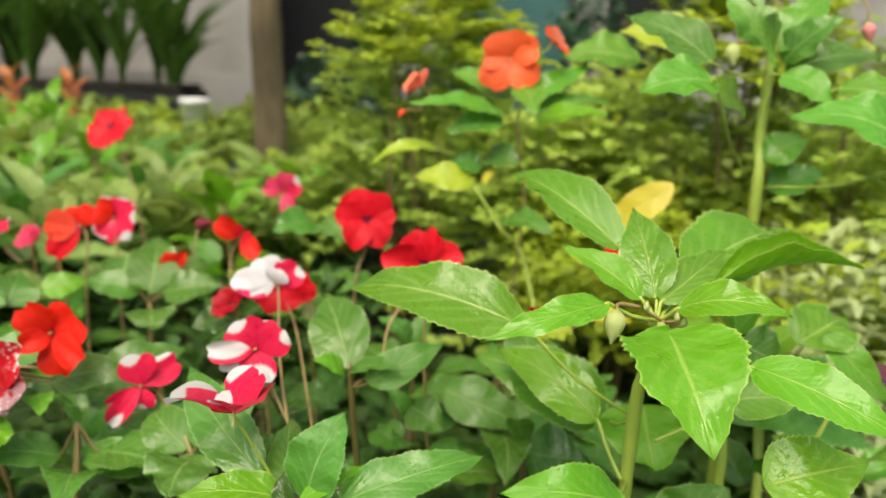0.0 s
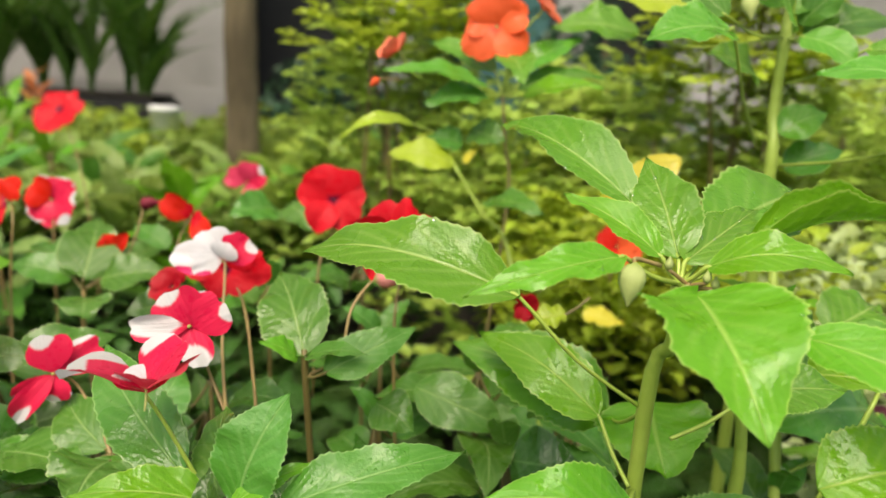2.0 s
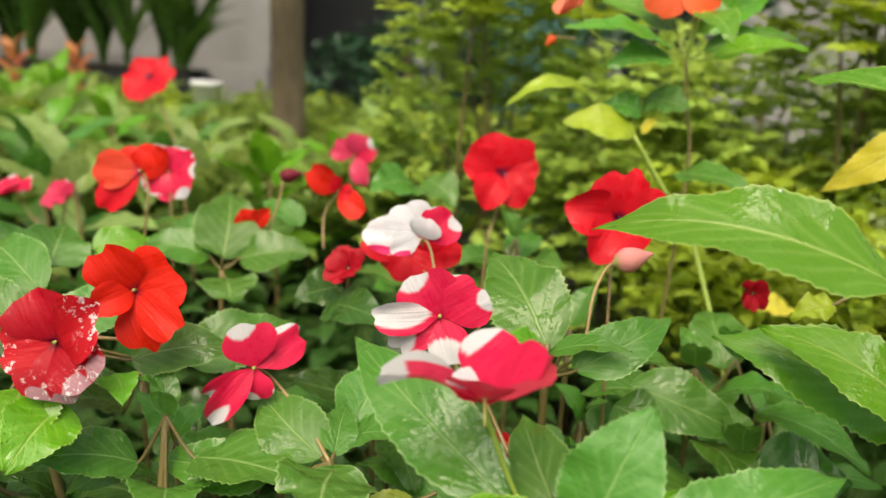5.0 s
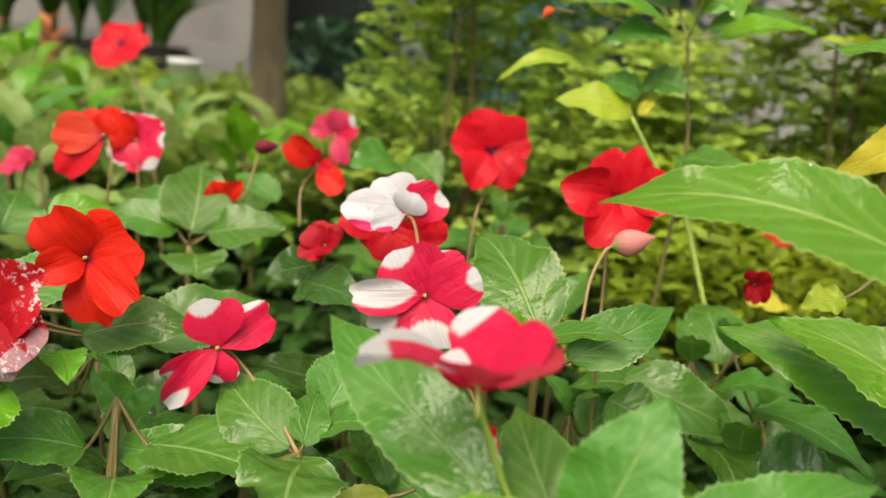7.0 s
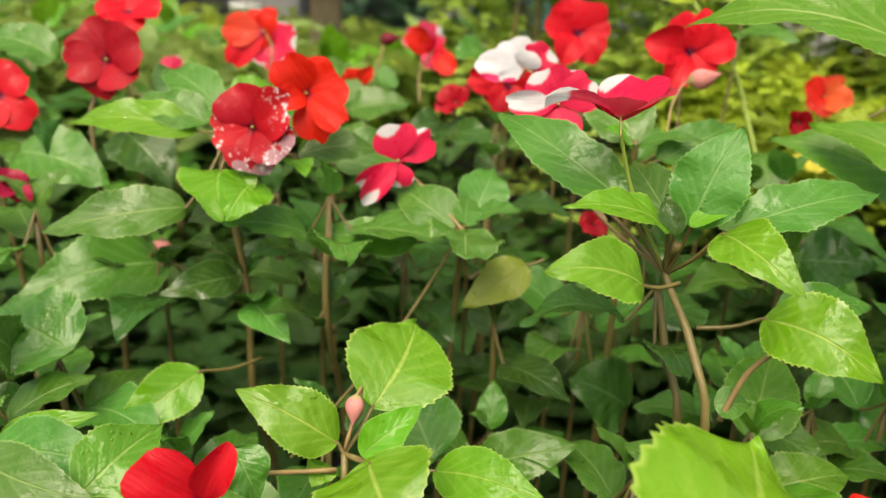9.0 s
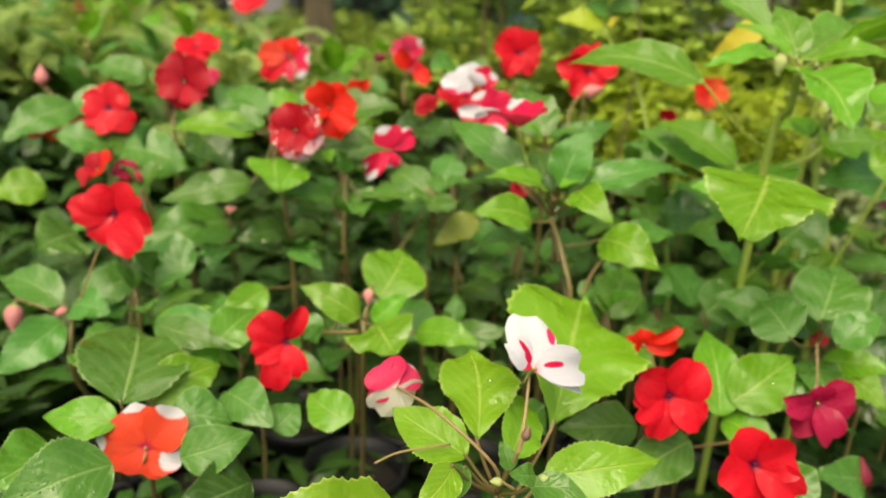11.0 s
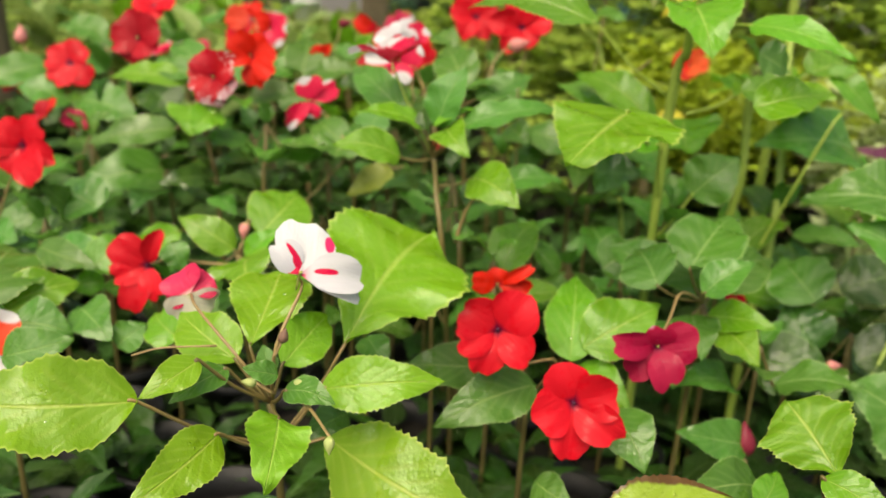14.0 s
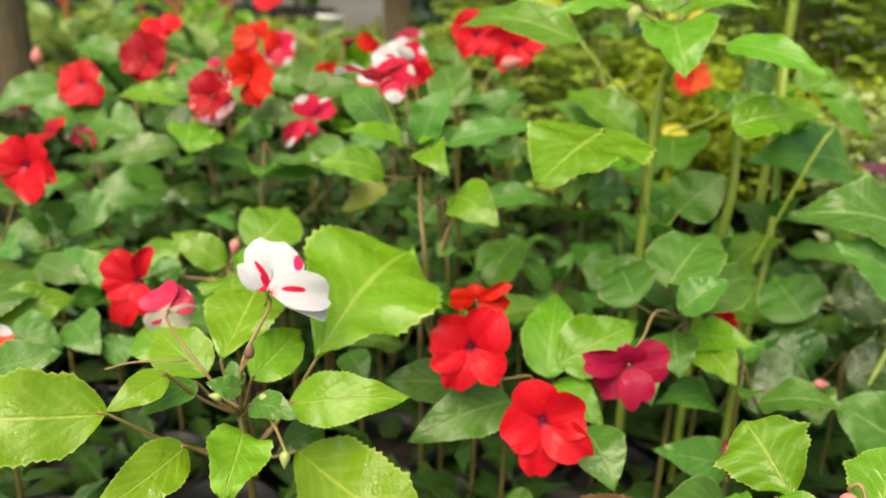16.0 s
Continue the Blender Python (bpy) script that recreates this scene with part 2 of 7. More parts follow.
STRAP = leaf_material("strap leaf", (0.03, 0.09, 0.015), (0.09, 0.19, 0.03), (0.12, 0.22, 0.06), 0.4, 0.2, 1.0)

RED = petal_material("petal red", (0.62, 0.004, 0.016), (0.09, 0.002, 0.03))
SCARLET = petal_material("petal scarlet", (0.68, 0.016, 0.006), (0.30, 0.008, 0.02))
DARK_RED = petal_material("petal dark red", (0.48, 0.004, 0.012), (0.10, 0.001, 0.01), speck=0.9)
CRIMSON = petal_material("petal crimson", (0.38, 0.002, 0.012), (0.07, 0.001, 0.015))
ORANGE = petal_material("petal orange", (0.80, 0.11, 0.03), (0.65, 0.06, 0.03))
SALMON = petal_material("petal salmon", (0.80, 0.21, 0.12), (0.8, 0.15, 0.1))
PINK, PINK_HEART, PURE = (0.66, 0.010, 0.062), (0.48, 0.006, 0.04), (0.57, 0.56, 0.58)
PINK_WHITE = petal_material("petal pink with white", PINK, PINK_HEART, PURE, 1.0, 0.8)
PINK_EDGE = petal_material("petal pink with white margin", PINK, PINK_HEART, PURE, blotch=0.3, patches=((0.08, 0.9, 0.16, 0.45), (0.6, 1.04, 0.5, 0.12)))
PINK_TIP = petal_material("petal pink with white tip", PINK, PINK_HEART, PURE, patches=((0.36, 1.04, 0.30, 0.42),))
PINK_SIDE = petal_material("petal pink with white corner", PINK, PINK_HEART, PURE, patches=((0.66, 1.04, 0.26, 0.34), (0.02, 0.9, 0.07, 0.35)))
PINK_HALF = petal_material("petal half white", PINK, PINK_HEART, PURE, patches=((0.68, 0.92, 0.55, 0.52),))
PINK_MOST = petal_material("petal white with pink edge", PINK, PINK_HEART, PURE, patches=((0.66, 0.62, 0.44, 0.50),))
PINK_RIM = petal_material("petal pink with white rim", PINK, PINK_HEART, PURE, patches=((0.15, 0.98, 0.22, 0.22), (0.5, 1.05, 0.5, 0.15), (0.92, 0.95, 0.2, 0.25)))
PINK_CUP = petal_material("petal cupped pink with white tip", (0.68, 0.030, 0.085), (0.60, 0.16, 0.14), PURE, share=0.5, patches=((0.55, 1.02, 0.6, 0.30), (0.96, 0.8, 0.14, 0.5)))
PINK_OUT = petal_material("petal pink outer side", (0.66, 0.050, 0.085), (0.62, 0.20, 0.14), PURE, share=0.5, blotch=0.3, patches=((0.5, 1.06, 0.7, 0.09),))
PINK_BACK = petal_material("petal pink seen from behind", (0.58, 0.022, 0.085), (0.70, 0.45, 0.42), PURE, blotch=0.9, patches=((0.55, 1.05, 0.5, 0.10),))
CREAM = petal_material("petal cream white", (0.66, 0.64, 0.52), (0.60, 0.58, 0.34))
ORANGE_PLAIN = petal_material("petal orange red", (0.72, 0.055, 0.024), (0.45, 0.01, 0.08))
ORANGE_TIP = petal_material("petal orange with white tip", (0.74, 0.065, 0.028), (0.45, 0.01, 0.08), PURE, patches=((0.62, 1.0, 0.30, 0.22),))
ORANGE_SIDE = petal_material("petal orange with white corner", (0.74, 0.065, 0.028), (0.45, 0.01, 0.08), PURE, patches=((0.30, 0.98, 0.34, 0.30),))
ORANGE_MOST = petal_material("petal orange half white", (0.74, 0.065, 0.028), (0.45, 0.01, 0.08), PURE, patches=((0.45, 0.75, 0.40, 0.34),))
ROSE = petal_material("petal rose", (0.62, 0.035, 0.10), (0.40, 0.01, 0.05), (0.80, 0.70, 0.72), 1.18, 0.6)
MAGENTA = petal_material("petal magenta", (0.36, 0.004, 0.042), (0.12, 0.003, 0.03), (0.62, 0.25, 0.38), 1.25, 0.6)
WHITE = petal_material("petal white", (0.62, 0.63, 0.66), (0.75, 0.05, 0.12))
WHITE_STREAK = petal_material("petal white with red streak", (0.62, 0.63, 0.66), (0.60, 0.30, 0.36), (0.66, 0.008, 0.06), blotch=0.7, patches=((0.72, 0.48, 0.075, 0.34), (0.62, 0.22, 0.08, 0.22)))
WHITE_SPOT = petal_material("petal white with pink spot", (0.62, 0.63, 0.66), (0.62, 0.46, 0.50), (0.68, 0.03, 0.14), blotch=0.5, patches=((0.90, 0.66, 0.09, 0.16),))
WHITE_FLUSH = petal_material("petal white flushed with pink", (0.62, 0.62, 0.65), (0.62, 0.46, 0.50), (0.68, 0.03, 0.14), blotch=0.5, patches=((0.10, 0.70, 0.14, 0.30),))
WHITE_SHORT = petal_material("petal white with short red streak", (0.62, 0.63, 0.66), (0.60, 0.30, 0.36), (0.66, 0.008, 0.06), blotch=0.6, patches=((0.44, 0.38, 0.07, 0.20),))
SPECKLED = petal_material("petal dark red splashed with white", (0.38, 0.003, 0.012), (0.10, 0.001, 0.01), (0.40, 0.20, 0.23), blotch=3.2, speck=0.9, patches=((0.30, 0.90, 0.20, 0.16), (0.72, 0.84, 0.18, 0.18)))
BUD_PINK = petal_material("bud pink", (0.70, 0.28, 0.26), (0.35, 0.4, 0.12))
BUD_GREEN = petal_material("bud green", (0.42, 0.50, 0.18), (0.3, 0.4, 0.1))
BUD_BROWN = petal_material("bud brown", (0.22, 0.13, 0.09), (0.2, 0.2, 0.05))
BUD_DARK = petal_material("bud dark", (0.22, 0.02, 0.04), (0.2, 0.1, 0.05))
EYE_DARK = plain_material("flower eye dark", (0.045, 0.004, 0.022), (0.10, 0.008, 0.045), 400, 0.5, 0.0004)
EYE_MAT = plain_material("flower eye", (0.22, 0.24, 0.05), (0.42, 0.42, 0.14), 400, 0.5, 0.0004)
STEM_GREEN = plain_material("stem green", (0.20, 0.30, 0.04), (0.34, 0.45, 0.08), 140, 0.42, 0.001, 0.5)
STEM_BROWN = plain_material("stem brown", (0.080, 0.062, 0.018), (0.175, 0.140, 0.045), 140, 0.45, 0.001, 0.5)
STEM_RED = plain_material("stem reddish", (0.17, 0.105, 0.04), (0.30, 0.22, 0.09), 140, 0.45, 0.001, 0.5)
SOIL = plain_material("soil", (0.009, 0.008, 0.006), (0.034, 0.028, 0.021), 45, 0.85, 0.01, 0.3)
POT_BLACK = plain_material("black plastic", (0.004, 0.004, 0.005), (0.012, 0.012, 0.013), 60, 0.5, 0.0005)
BARK = plain_material("bark", (0.030, 0.024, 0.014), (0.23, 0.185, 0.11), 55, 0.85, 0.010, 0.2, stretch=(1, 1, 0.35))
PLASTER = plain_material("wall plaster", (0.13, 0.128, 0.12), (0.42, 0.42, 0.41), 9, 0.85, 0.003, 0.2)
# near-black plaster: the deep shade inside the porch is put into the colour
PLASTER_SHADE = plain_material("plaster with doorway shade", (0.014, 0.016, 0.018), (0.035, 0.038, 0.04), 9, 0.8, 0.003, 0.2)
CONCRETE = plain_material("concrete", (0.20, 0.20, 0.19), (0.34, 0.34, 0.33), 14, 0.85, 0.003, 0.2)
TEAL = plain_material("teal painted board", (0.02, 0.09, 0.085), (0.04, 0.13, 0.12), 12, 0.6, 0.001)
WATER, water_nodes, water_shader = material("rain water")
clear = water_nodes.nodes.new("ShaderNodeBsdfTransparent")
gloss = node(water_nodes, "ShaderNodeBsdfGlossy", Roughness=0.06)
wet_mix = water_nodes.nodes.new("ShaderNodeMixShader")
wet_mix.inputs[0].default_value = 0.12
water_nodes.links.new(clear.outputs[0], wet_mix.inputs[1])
water_nodes.links.new(gloss.outputs[0], wet_mix.inputs[2])
water_nodes.links.new(wet_mix.outputs[0], water_nodes.nodes["Material Output"].inputs["Surface"])
WHITE_PLASTIC = plain_material("white plastic", (0.62, 0.64, 0.64), (0.75, 0.76, 0.76), 20, 0.5, 0.0005)


# ---- building blocks ----
def mesh_of(name, verts, faces, mat, uvs=None, smooth=True):
    me = bpy.data.meshes.new(name)
    me.from_pydata(verts, [], faces)
    me.materials.append(mat)
    if uvs is not None:
        layer = me.uv_layers.new(name="UVMap")
        idx = np.empty(len(me.loops), dtype=np.int32)
        me.loops.foreach_get("vertex_index", idx)
        layer.data.foreach_set("uv", np.asarray(uvs, dtype=np.float32)[idx].ravel())
    if smooth:
        me.polygons.foreach_set("use_smooth", [True] * len(me.polygons))
    me.update()
    return me


def child(name, me, parent, m=None, label=""):
    """One mesh object under its thing; m is a pose in the world."""
    ob = new(name, me)
    ob.parent = parent
    if m is not None:
        ob.matrix_local = Matrix.Translation(-parent.location) @ m if parent else m
    if label:
        tagged(ob, label)
    return ob


def thing(name, place, label, category, group="", kind=""):
    ob = new(name)
    ob.empty_display_size = 0.02
    ob.location = place
    return tagged(ob, label, category, group, kind)


def smooth_line(points, steps):
    """A rounded line through the points."""
    p = [Vector(q) for q in points]
    if len(p) == 2:
        return [p[0].lerp(p[1], i / steps) for i in range(steps + 1)]
    p = [p[0] * 2 - p[1], *p, p[-1] * 2 - p[-2]]
    out = []
    for i in range(1, len(p) - 2):
        a, b, c, d = p[i - 1:i + 3]
        for k in range(steps):
            t = k / steps
            out.append(0.5 * ((2 * b) + (c - a) * t + (2 * a - 5 * b + 4 * c - d) * t * t + (3 * b - a - 3 * c + d) * t ** 3))
    return [*out, p[-2]]


def tube_data(points, r0, r1, sides=7, steps=5, knots=0.0, rng=random):
    line = smooth_line(points, steps)
    verts, faces, n = [], [], len(line)
    side = Vector((1, 0, 0))
    for i, p in enumerate(line):
        way = (line[min(i + 1, n - 1)] - line[max(i - 1, 0)]).normalized()
        side = (side - way * side.dot(way))
        side = side.normalized() if side.length > 1e-6 else way.orthogonal().normalized()
        up = way.cross(side)
        r = r0 + (r1 - r0) * i / max(1, n - 1)
        r *= 1 + knots * (0.5 + 0.5 * math.cos(i * 2 * math.pi / steps)) + rng.uniform(-0.04, 0.04)
        for k in range(sides):
            a = 2 * math.pi * k / sides
            verts.append(p + (side * math.cos(a) + up * math.sin(a)) * r)
    for i in range(n - 1):
        for k in range(sides):
            faces.append((i * sides + k, i * sides + (k + 1) % sides, (i + 1) * sides + (k + 1) % sides, (i + 1) * sides + k))
    faces.append(tuple(range(sides - 1, -1, -1)))
    faces.append(tuple((n - 1) * sides + k for k in range(sides)))
    return verts, faces


def tube(name, points, r0, r1, mat, parent, sides=7, steps=5, knots=0.0, label=""):
    o = parent.location if parent else Vector()
    v, f = tube_data([Vector(p) - o for p in points], r0, r1, sides, steps, knots)
    ob = child(name, mesh_of(name, v, f, mat), parent, label=label)
    return ob


def leaf_mesh(length, width, bend=0.12, fold=0.10, wave=0.03, teeth=11, seed=0, mat=None, blunt=0.0, tip_droop=0.0, rows=None, cols=6, curl=0.0, out=0.72, ragged=0.0):
    """Ovate toothed leaf along +y with its face up; base at 0, tip at (0, length, 0)."""
    rng = random.Random(seed)
    rows = rows or teeth * 3
    verts, uvs, faces = [], [], []
    p1, p2 = rng.uniform(0, 6), rng.uniform(0, 6)
    skew = rng.uniform(-0.05, 0.05)
    for i in range(rows + 1):
        u = i / rows
        # half width: rounded foot, widest before the middle, drawn-out point
        w = (math.sin(math.pi * min(1.0, u ** (out + 0.12 * blunt))) ** 0.85) * (1 - 0.30 * u * (1 - blunt))
        if u > 0.86:
            w *= 0.86 + 0.14 * (1 - u) / 0.14
        w = w * 1.16 * width / 2
        tooth = ((u * teeth) % 1.0)
        edge = 1 + 0.14 * (tooth ** 2 if 0.08 < u < 0.97 else 0) + rng.uniform(-0.012, 0.012) + ragged * (math.sin(u * 17 + p2) + math.sin(u * 29 + p1))
        for k in range(cols + 1):
            s = 2 * k / cols - 1
            reach = s * w * (edge if k in (0, cols) else 1 + (edge - 1) * 0.6 * abs(s))
            a = abs(s)
            z = bend * length * 4 * u * (1 - u) + fold * width * a * (0.9 + 0.1 * a) * math.sin(math.pi * min(1, u * 1.1 + 0.05))
            z += wave * width * (a ** 1.5) * (math.sin(u * 13 + p1 + s) + 0.7 * math.sin(u * 23 + p2 - s * 2))
            z += 0.012 * width * math.sin(u * 24 - a * 4) * a
            z -= tip_droop * length * max(0, u - 0.55) ** 2 * 3
            x = reach + skew * length * math.sin(math.pi * u)
            if curl:
                ang = curl * s * 1.2
                x, z = x * math.cos(ang), z + abs(reach) * math.sin(abs(ang)) * (1 if curl > 0 else -1)
            verts.append((x, u * length, z))
            uvs.append((0.5 + 0.5 * s, u))
    for i in range(rows):
        for k in range(cols):
            a = i * (cols + 1) + k
            faces.append((a, a + 1, a + cols + 2, a + cols + 1))
    return mesh_of("leaf", verts, faces, mat, uvs)


def frame_from(base, way, normal):
    y = way.normalized()
    n = Vector(normal)
    z = (n - y * n.dot(y))
    z = z.normalized() if z.length > 1e-4 else y.orthogonal().normalized()
    x = y.cross(z)
    m = Matrix((x, y, z)).transposed().to_4x4()
    m.translation = base
    return m


LEAF_COUNT = [0]
WET_KINDS = ("lime", "bright", "fresh")


def drop_mesh():
    """A flattened bead of rain water, one unit in radius."""
    bm = bmesh.new()
    bmesh.ops.create_uvsphere(bm, u_segments=8, v_segments=5, radius=1.0)
    me = bpy.data.meshes.new("water_drop")
    bm.to_mesh(me)
    bm.free()
    me.polygons.foreach_set("use_smooth", [True] * len(me.polygons))
    me.materials.append(WATER)
    return me


DROP_MESH = drop_mesh()


def leaf(plant, base, tip, width, normal, kind="mid", bend=0.10, fold=0.10, stalk=None, droop=0.0, blunt=0.0, curl=0.0, wave=0.035, stalk_mat=None, out=0.72, ragged=0.012):
    """One leaf of a plant, from its foot to its point, with the stalk that carries it."""
    LEAF_COUNT[0] += 1
    base, tip = Vector(base), Vector(tip)
    length = (tip - base).length
    me = leaf_mesh(length, width, bend, fold, wave, 17 + LEAF_COUNT[0] % 6, LEAF_COUNT[0], LEAF_KINDS[kind], blunt, droop, curl=curl, out=out, ragged=ragged)
    m = frame_from(base, tip - base, normal)
    ob = child("leaf", me, plant, m)
    if kind in WET_KINDS and length > 0.055:
        rng = random.Random(4000 + LEAF_COUNT[0])
        for _ in range(3):
            v = me.vertices[rng.randrange(len(me.vertices) // 5, len(me.vertices) * 9 // 10)]
            r = rng.uniform(0.0005, 0.0012)
            drop = new("water_drop", DROP_MESH)
            drop.parent = ob
            drop.matrix_local = Matrix.Translation(v.co * 0.97) @ v.normal.to_track_quat("Z", "Y").to_matrix().to_4x4() @ Matrix.Diagonal((r, r * rng.uniform(1.0, 1.5), r * 0.6, 1))
    if stalk is not None:
        stalk = Vector(stalk)
        inner = base + (tip - base) * 0.06
        middle = stalk.lerp(base, 0.55) - Vector((0, 0, 0.06)) * (stalk - base).length
        inv = m.inverted()
        v, f = tube_data([inv @ p for p in (stalk, middle, base, inner)], 0.0010, 0.0008, 6, 4)
        st = new("leaf_stalk", mesh_of("leaf_stalk", v, f, stalk_mat or STEM_BROWN))
        st.parent = ob
    return ob


def petal_mesh(length, width, mat, notch=0.08, cup=0.1, ruffle=0.05, seed=0, rows=9, cols=16):
    """Rounded petal along +y that spreads from a narrow claw, with a soft notch in its lip and a crease down the middle."""
    rng = random.Random(seed)
    a0, a1 = rng.uniform(0, 6), rng.uniform(0, 6)
    dent, lean = rng.uniform(-0.18, 0.18), rng.uniform(-0.12, 0.12)
    verts, uvs, faces = [], [], []
    for i in range(rows + 1):
        u = i / rows
        for k in range(cols + 1):
            s = 2 * k / cols - 1
            turn = radians(128) * s
            edge = 1 - 1.1 * notch * math.exp(-((s - dent) / 0.13) ** 2) + 0.018 * math.sin(s * 8 + a1) + 0.010 * math.sin(s * 19 + a0)
            x = u * edge * width / 2 * math.sin(turn)
            y = u * edge * length * (0.56 + 0.44 * math.cos(turn))
            p, q = 2 * x / width, y / length
            z = cup * length * (0.9 * math.sin(q * 2.4) - 0.9 * q * q + 0.9 * p * p * q - 0.22 * q * math.exp(-(p / 0.16) ** 2))
            z += ruffle * length * u * u * q * (math.sin(p * 3.2 + a0) + 0.55 * math.sin(p * 7 + a1 + q * 3))
            verts.append((x + lean * length * q * q, y, z))
            uvs.append((0.5 + 0.5 * p, q))
    for i in range(rows):
        for k in range(cols):
            a = i * (cols + 1) + k
            faces.append((a, a + 1, a + cols + 2, a + cols + 1) if i else (a, a + cols + 2, a + cols + 1))
    return mesh_of("petal", verts, faces, mat, uvs)


FLOWER_COUNT = [0]
PETAL_TURNS = (90, 22, 158, -57, -123)


def flower(plant, centre, size, facing, mats, spin=0.0, lift=12.0, turns=PETAL_TURNS, stalk=(), label="", up=(0, 0, 1), tube_mat=None, notch=0.12, wide=1.0):
    """Five-petalled flower that faces along facing; lift: degrees by which the petals rise into a cup."""
    FLOWER_COUNT[0] += 1
    rng = random.Random(900 + FLOWER_COUNT[0])
    z = Vector(facing).normalized()
    y = Vector(up) - z * Vector(up).dot(z)
    y = y.normalized() if y.length > 1e-3 else z.orthogonal().normalized()
    m = Matrix((y.cross(z), y, z)).transposed().to_4x4()
    m.translation = Vector(centre)
    # the flower's own mesh is the small heart with its spur
    r = size * 0.024
    verts, faces = tube_data([(0, 0, size * 0.06), (0, 0, 0), (0, -size * 0.10, -size * 0.18)], r, r * 0.7, 7, 3)
    ob = child("flower", mesh_of("flower_heart", verts, faces, EYE_DARK if mats[0] is RED else EYE_MAT), plant, m, label)
    for i, turn in enumerate(turns):
        mat = mats[i % len(mats)]
        long = size * (0.48 if i == 0 else 0.49 if i < 3 else 0.56) * rng.uniform(0.9, 1.08)
        broad = size * wide * (0.72 if i == 0 else 0.58 if i < 3 else 0.56) * rng.uniform(0.9, 1.1)
        me = petal_mesh(long, broad, mat, notch * rng.uniform(0.6, 1.5), rng.uniform(0.06, 0.20), 0.06, FLOWER_COUNT[0] * 7 + i)
        p = new("petal", me)
        p.parent = ob
        p.matrix_local = Matrix.Rotation(radians(turn + spin - 90 + rng.uniform(-10, 10)), 4, "Z") @ Matrix.Translation((0, size * 0.01, 0.0006 * i)) @ Matrix.Rotation(radians(lift + rng.uniform(-17, 17)), 4, "X")
    if stalk:
        inv = m.inverted()
        v, f = tube_data([inv @ Vector(q) for q in (Vector(centre) - z * size * 0.02, *stalk)], 0.0007, 0.0010, 6, 5)
        st = new("flower_stalk", mesh_of("flower_stalk", v, f, tube_mat or STEM_RED))
        st.parent = ob
    return ob


def bloom(plant, centre, facing, up, petals, stalk=(), label="", tube_mat=None, notch=0.10):
    """A flower whose petals are given one by one: how far the tip lies sideways and up from the heart, the breadth, the rise in degrees, the look."""
    FLOWER_COUNT[0] += 1
    z = Vector(facing).normalized()
    y = (Vector(up) - z * Vector(up).dot(z)).normalized()
    m = Matrix((y.cross(z), y, z)).transposed().to_4x4()
    m.translation = Vector(centre)
    size = 2 * sum(math.hypot(p[0], p[1]) for p in petals) / len(petals)
    r = size * 0.017
    verts, faces = tube_data([(0, 0, size * 0.08), (0, 0, 0), (0, -size * 0.08, -size * 0.16)], r, r * 0.7, 8, 3)
    ob = child("flower", mesh_of("flower_heart", verts, faces, EYE_DARK if petals[0][4] is RED else EYE_MAT), plant, m, label)
    for i, (px, py, broad, rise, mat) in enumerate(petals):
        rng = random.Random(FLOWER_COUNT[0] * 31 + i)
        long = math.hypot(px, py) / math.cos(radians(rise)) * 1.02
        me = petal_mesh(long, broad, mat, notch * rng.uniform(0.3, 1.5), rng.uniform(0.06, 0.20), 0.055, FLOWER_COUNT[0] * 7 + i)
        p = new("petal", me)
        p.parent = ob
        p.matrix_local = Matrix.Translation((0, 0, 0.0005 * i)) @ Matrix.Rotation(math.atan2(-px, py), 4, "Z") @ Matrix.Rotation(radians(rise), 4, "X")
    if stalk:
        inv = m.inverted()
        v, f = tube_data([inv @ Vector(q) for q in (Vector(centre) - z * size * 0.03, *stalk)], 0.0007, 0.0010, 6, 5)
        st = new("flower_stalk", mesh_of("flower_stalk", v, f, tube_mat or STEM_RED))
        st.parent = ob
    return ob


def bud(plant, place, size, mat, way=(0, 0, 1), stalk=(), label=""):
    """Pointed egg-shaped bud with two sepals at its foot."""
    m = frame_from(Vector(place), Vector(way), (0, -1, 0.3))
    verts, faces, uvs, n, k = [], [], [], 9, 10
    for i in range(n):
        u = i / (n - 1)
        r = size * 0.34 * max(0.06, math.sin(math.pi * min(1, u ** 0.8 * 0.97 + 0.03))) * (1 - 0.25 * u)
        for j in range(k):
            a = 2 * math.pi * j / k
            rr = r * (1 + 0.05 * math.sin(3 * a + u * 4))
            verts.append((rr * math.cos(a), (u - 0.5) * size, rr * math.sin(a)))
            uvs.append((j / k, u))
    for i in range(n - 1):
        for j in range(k):
            faces.append((i * k + j, i * k + (j + 1) % k, (i + 1) * k + (j + 1) % k, (i + 1) * k + j))
    ob = child("bud", mesh_of("bud", verts, faces, mat, uvs), plant, m, label)
    if stalk:
        inv = m.inverted()
        v, f = tube_data([inv @ Vector(q) for q in (Vector(place) - Vector(way).normalized() * size * 0.45, *stalk)], 0.0007, 0.0010, 6, 5)
        st = new("bud_stalk", mesh_of("bud_stalk", v, f, STEM_RED))
        st.parent = ob
    return ob


def stem(plant, points, r0, r1, mat=None):
    slim = 0.45 if mat in (STEM_BROWN, STEM_RED) else 0.76
    return tube("stem", points, r0 * slim, r1 * slim, mat or STEM_GREEN, plant, 8, 5, 0.14)


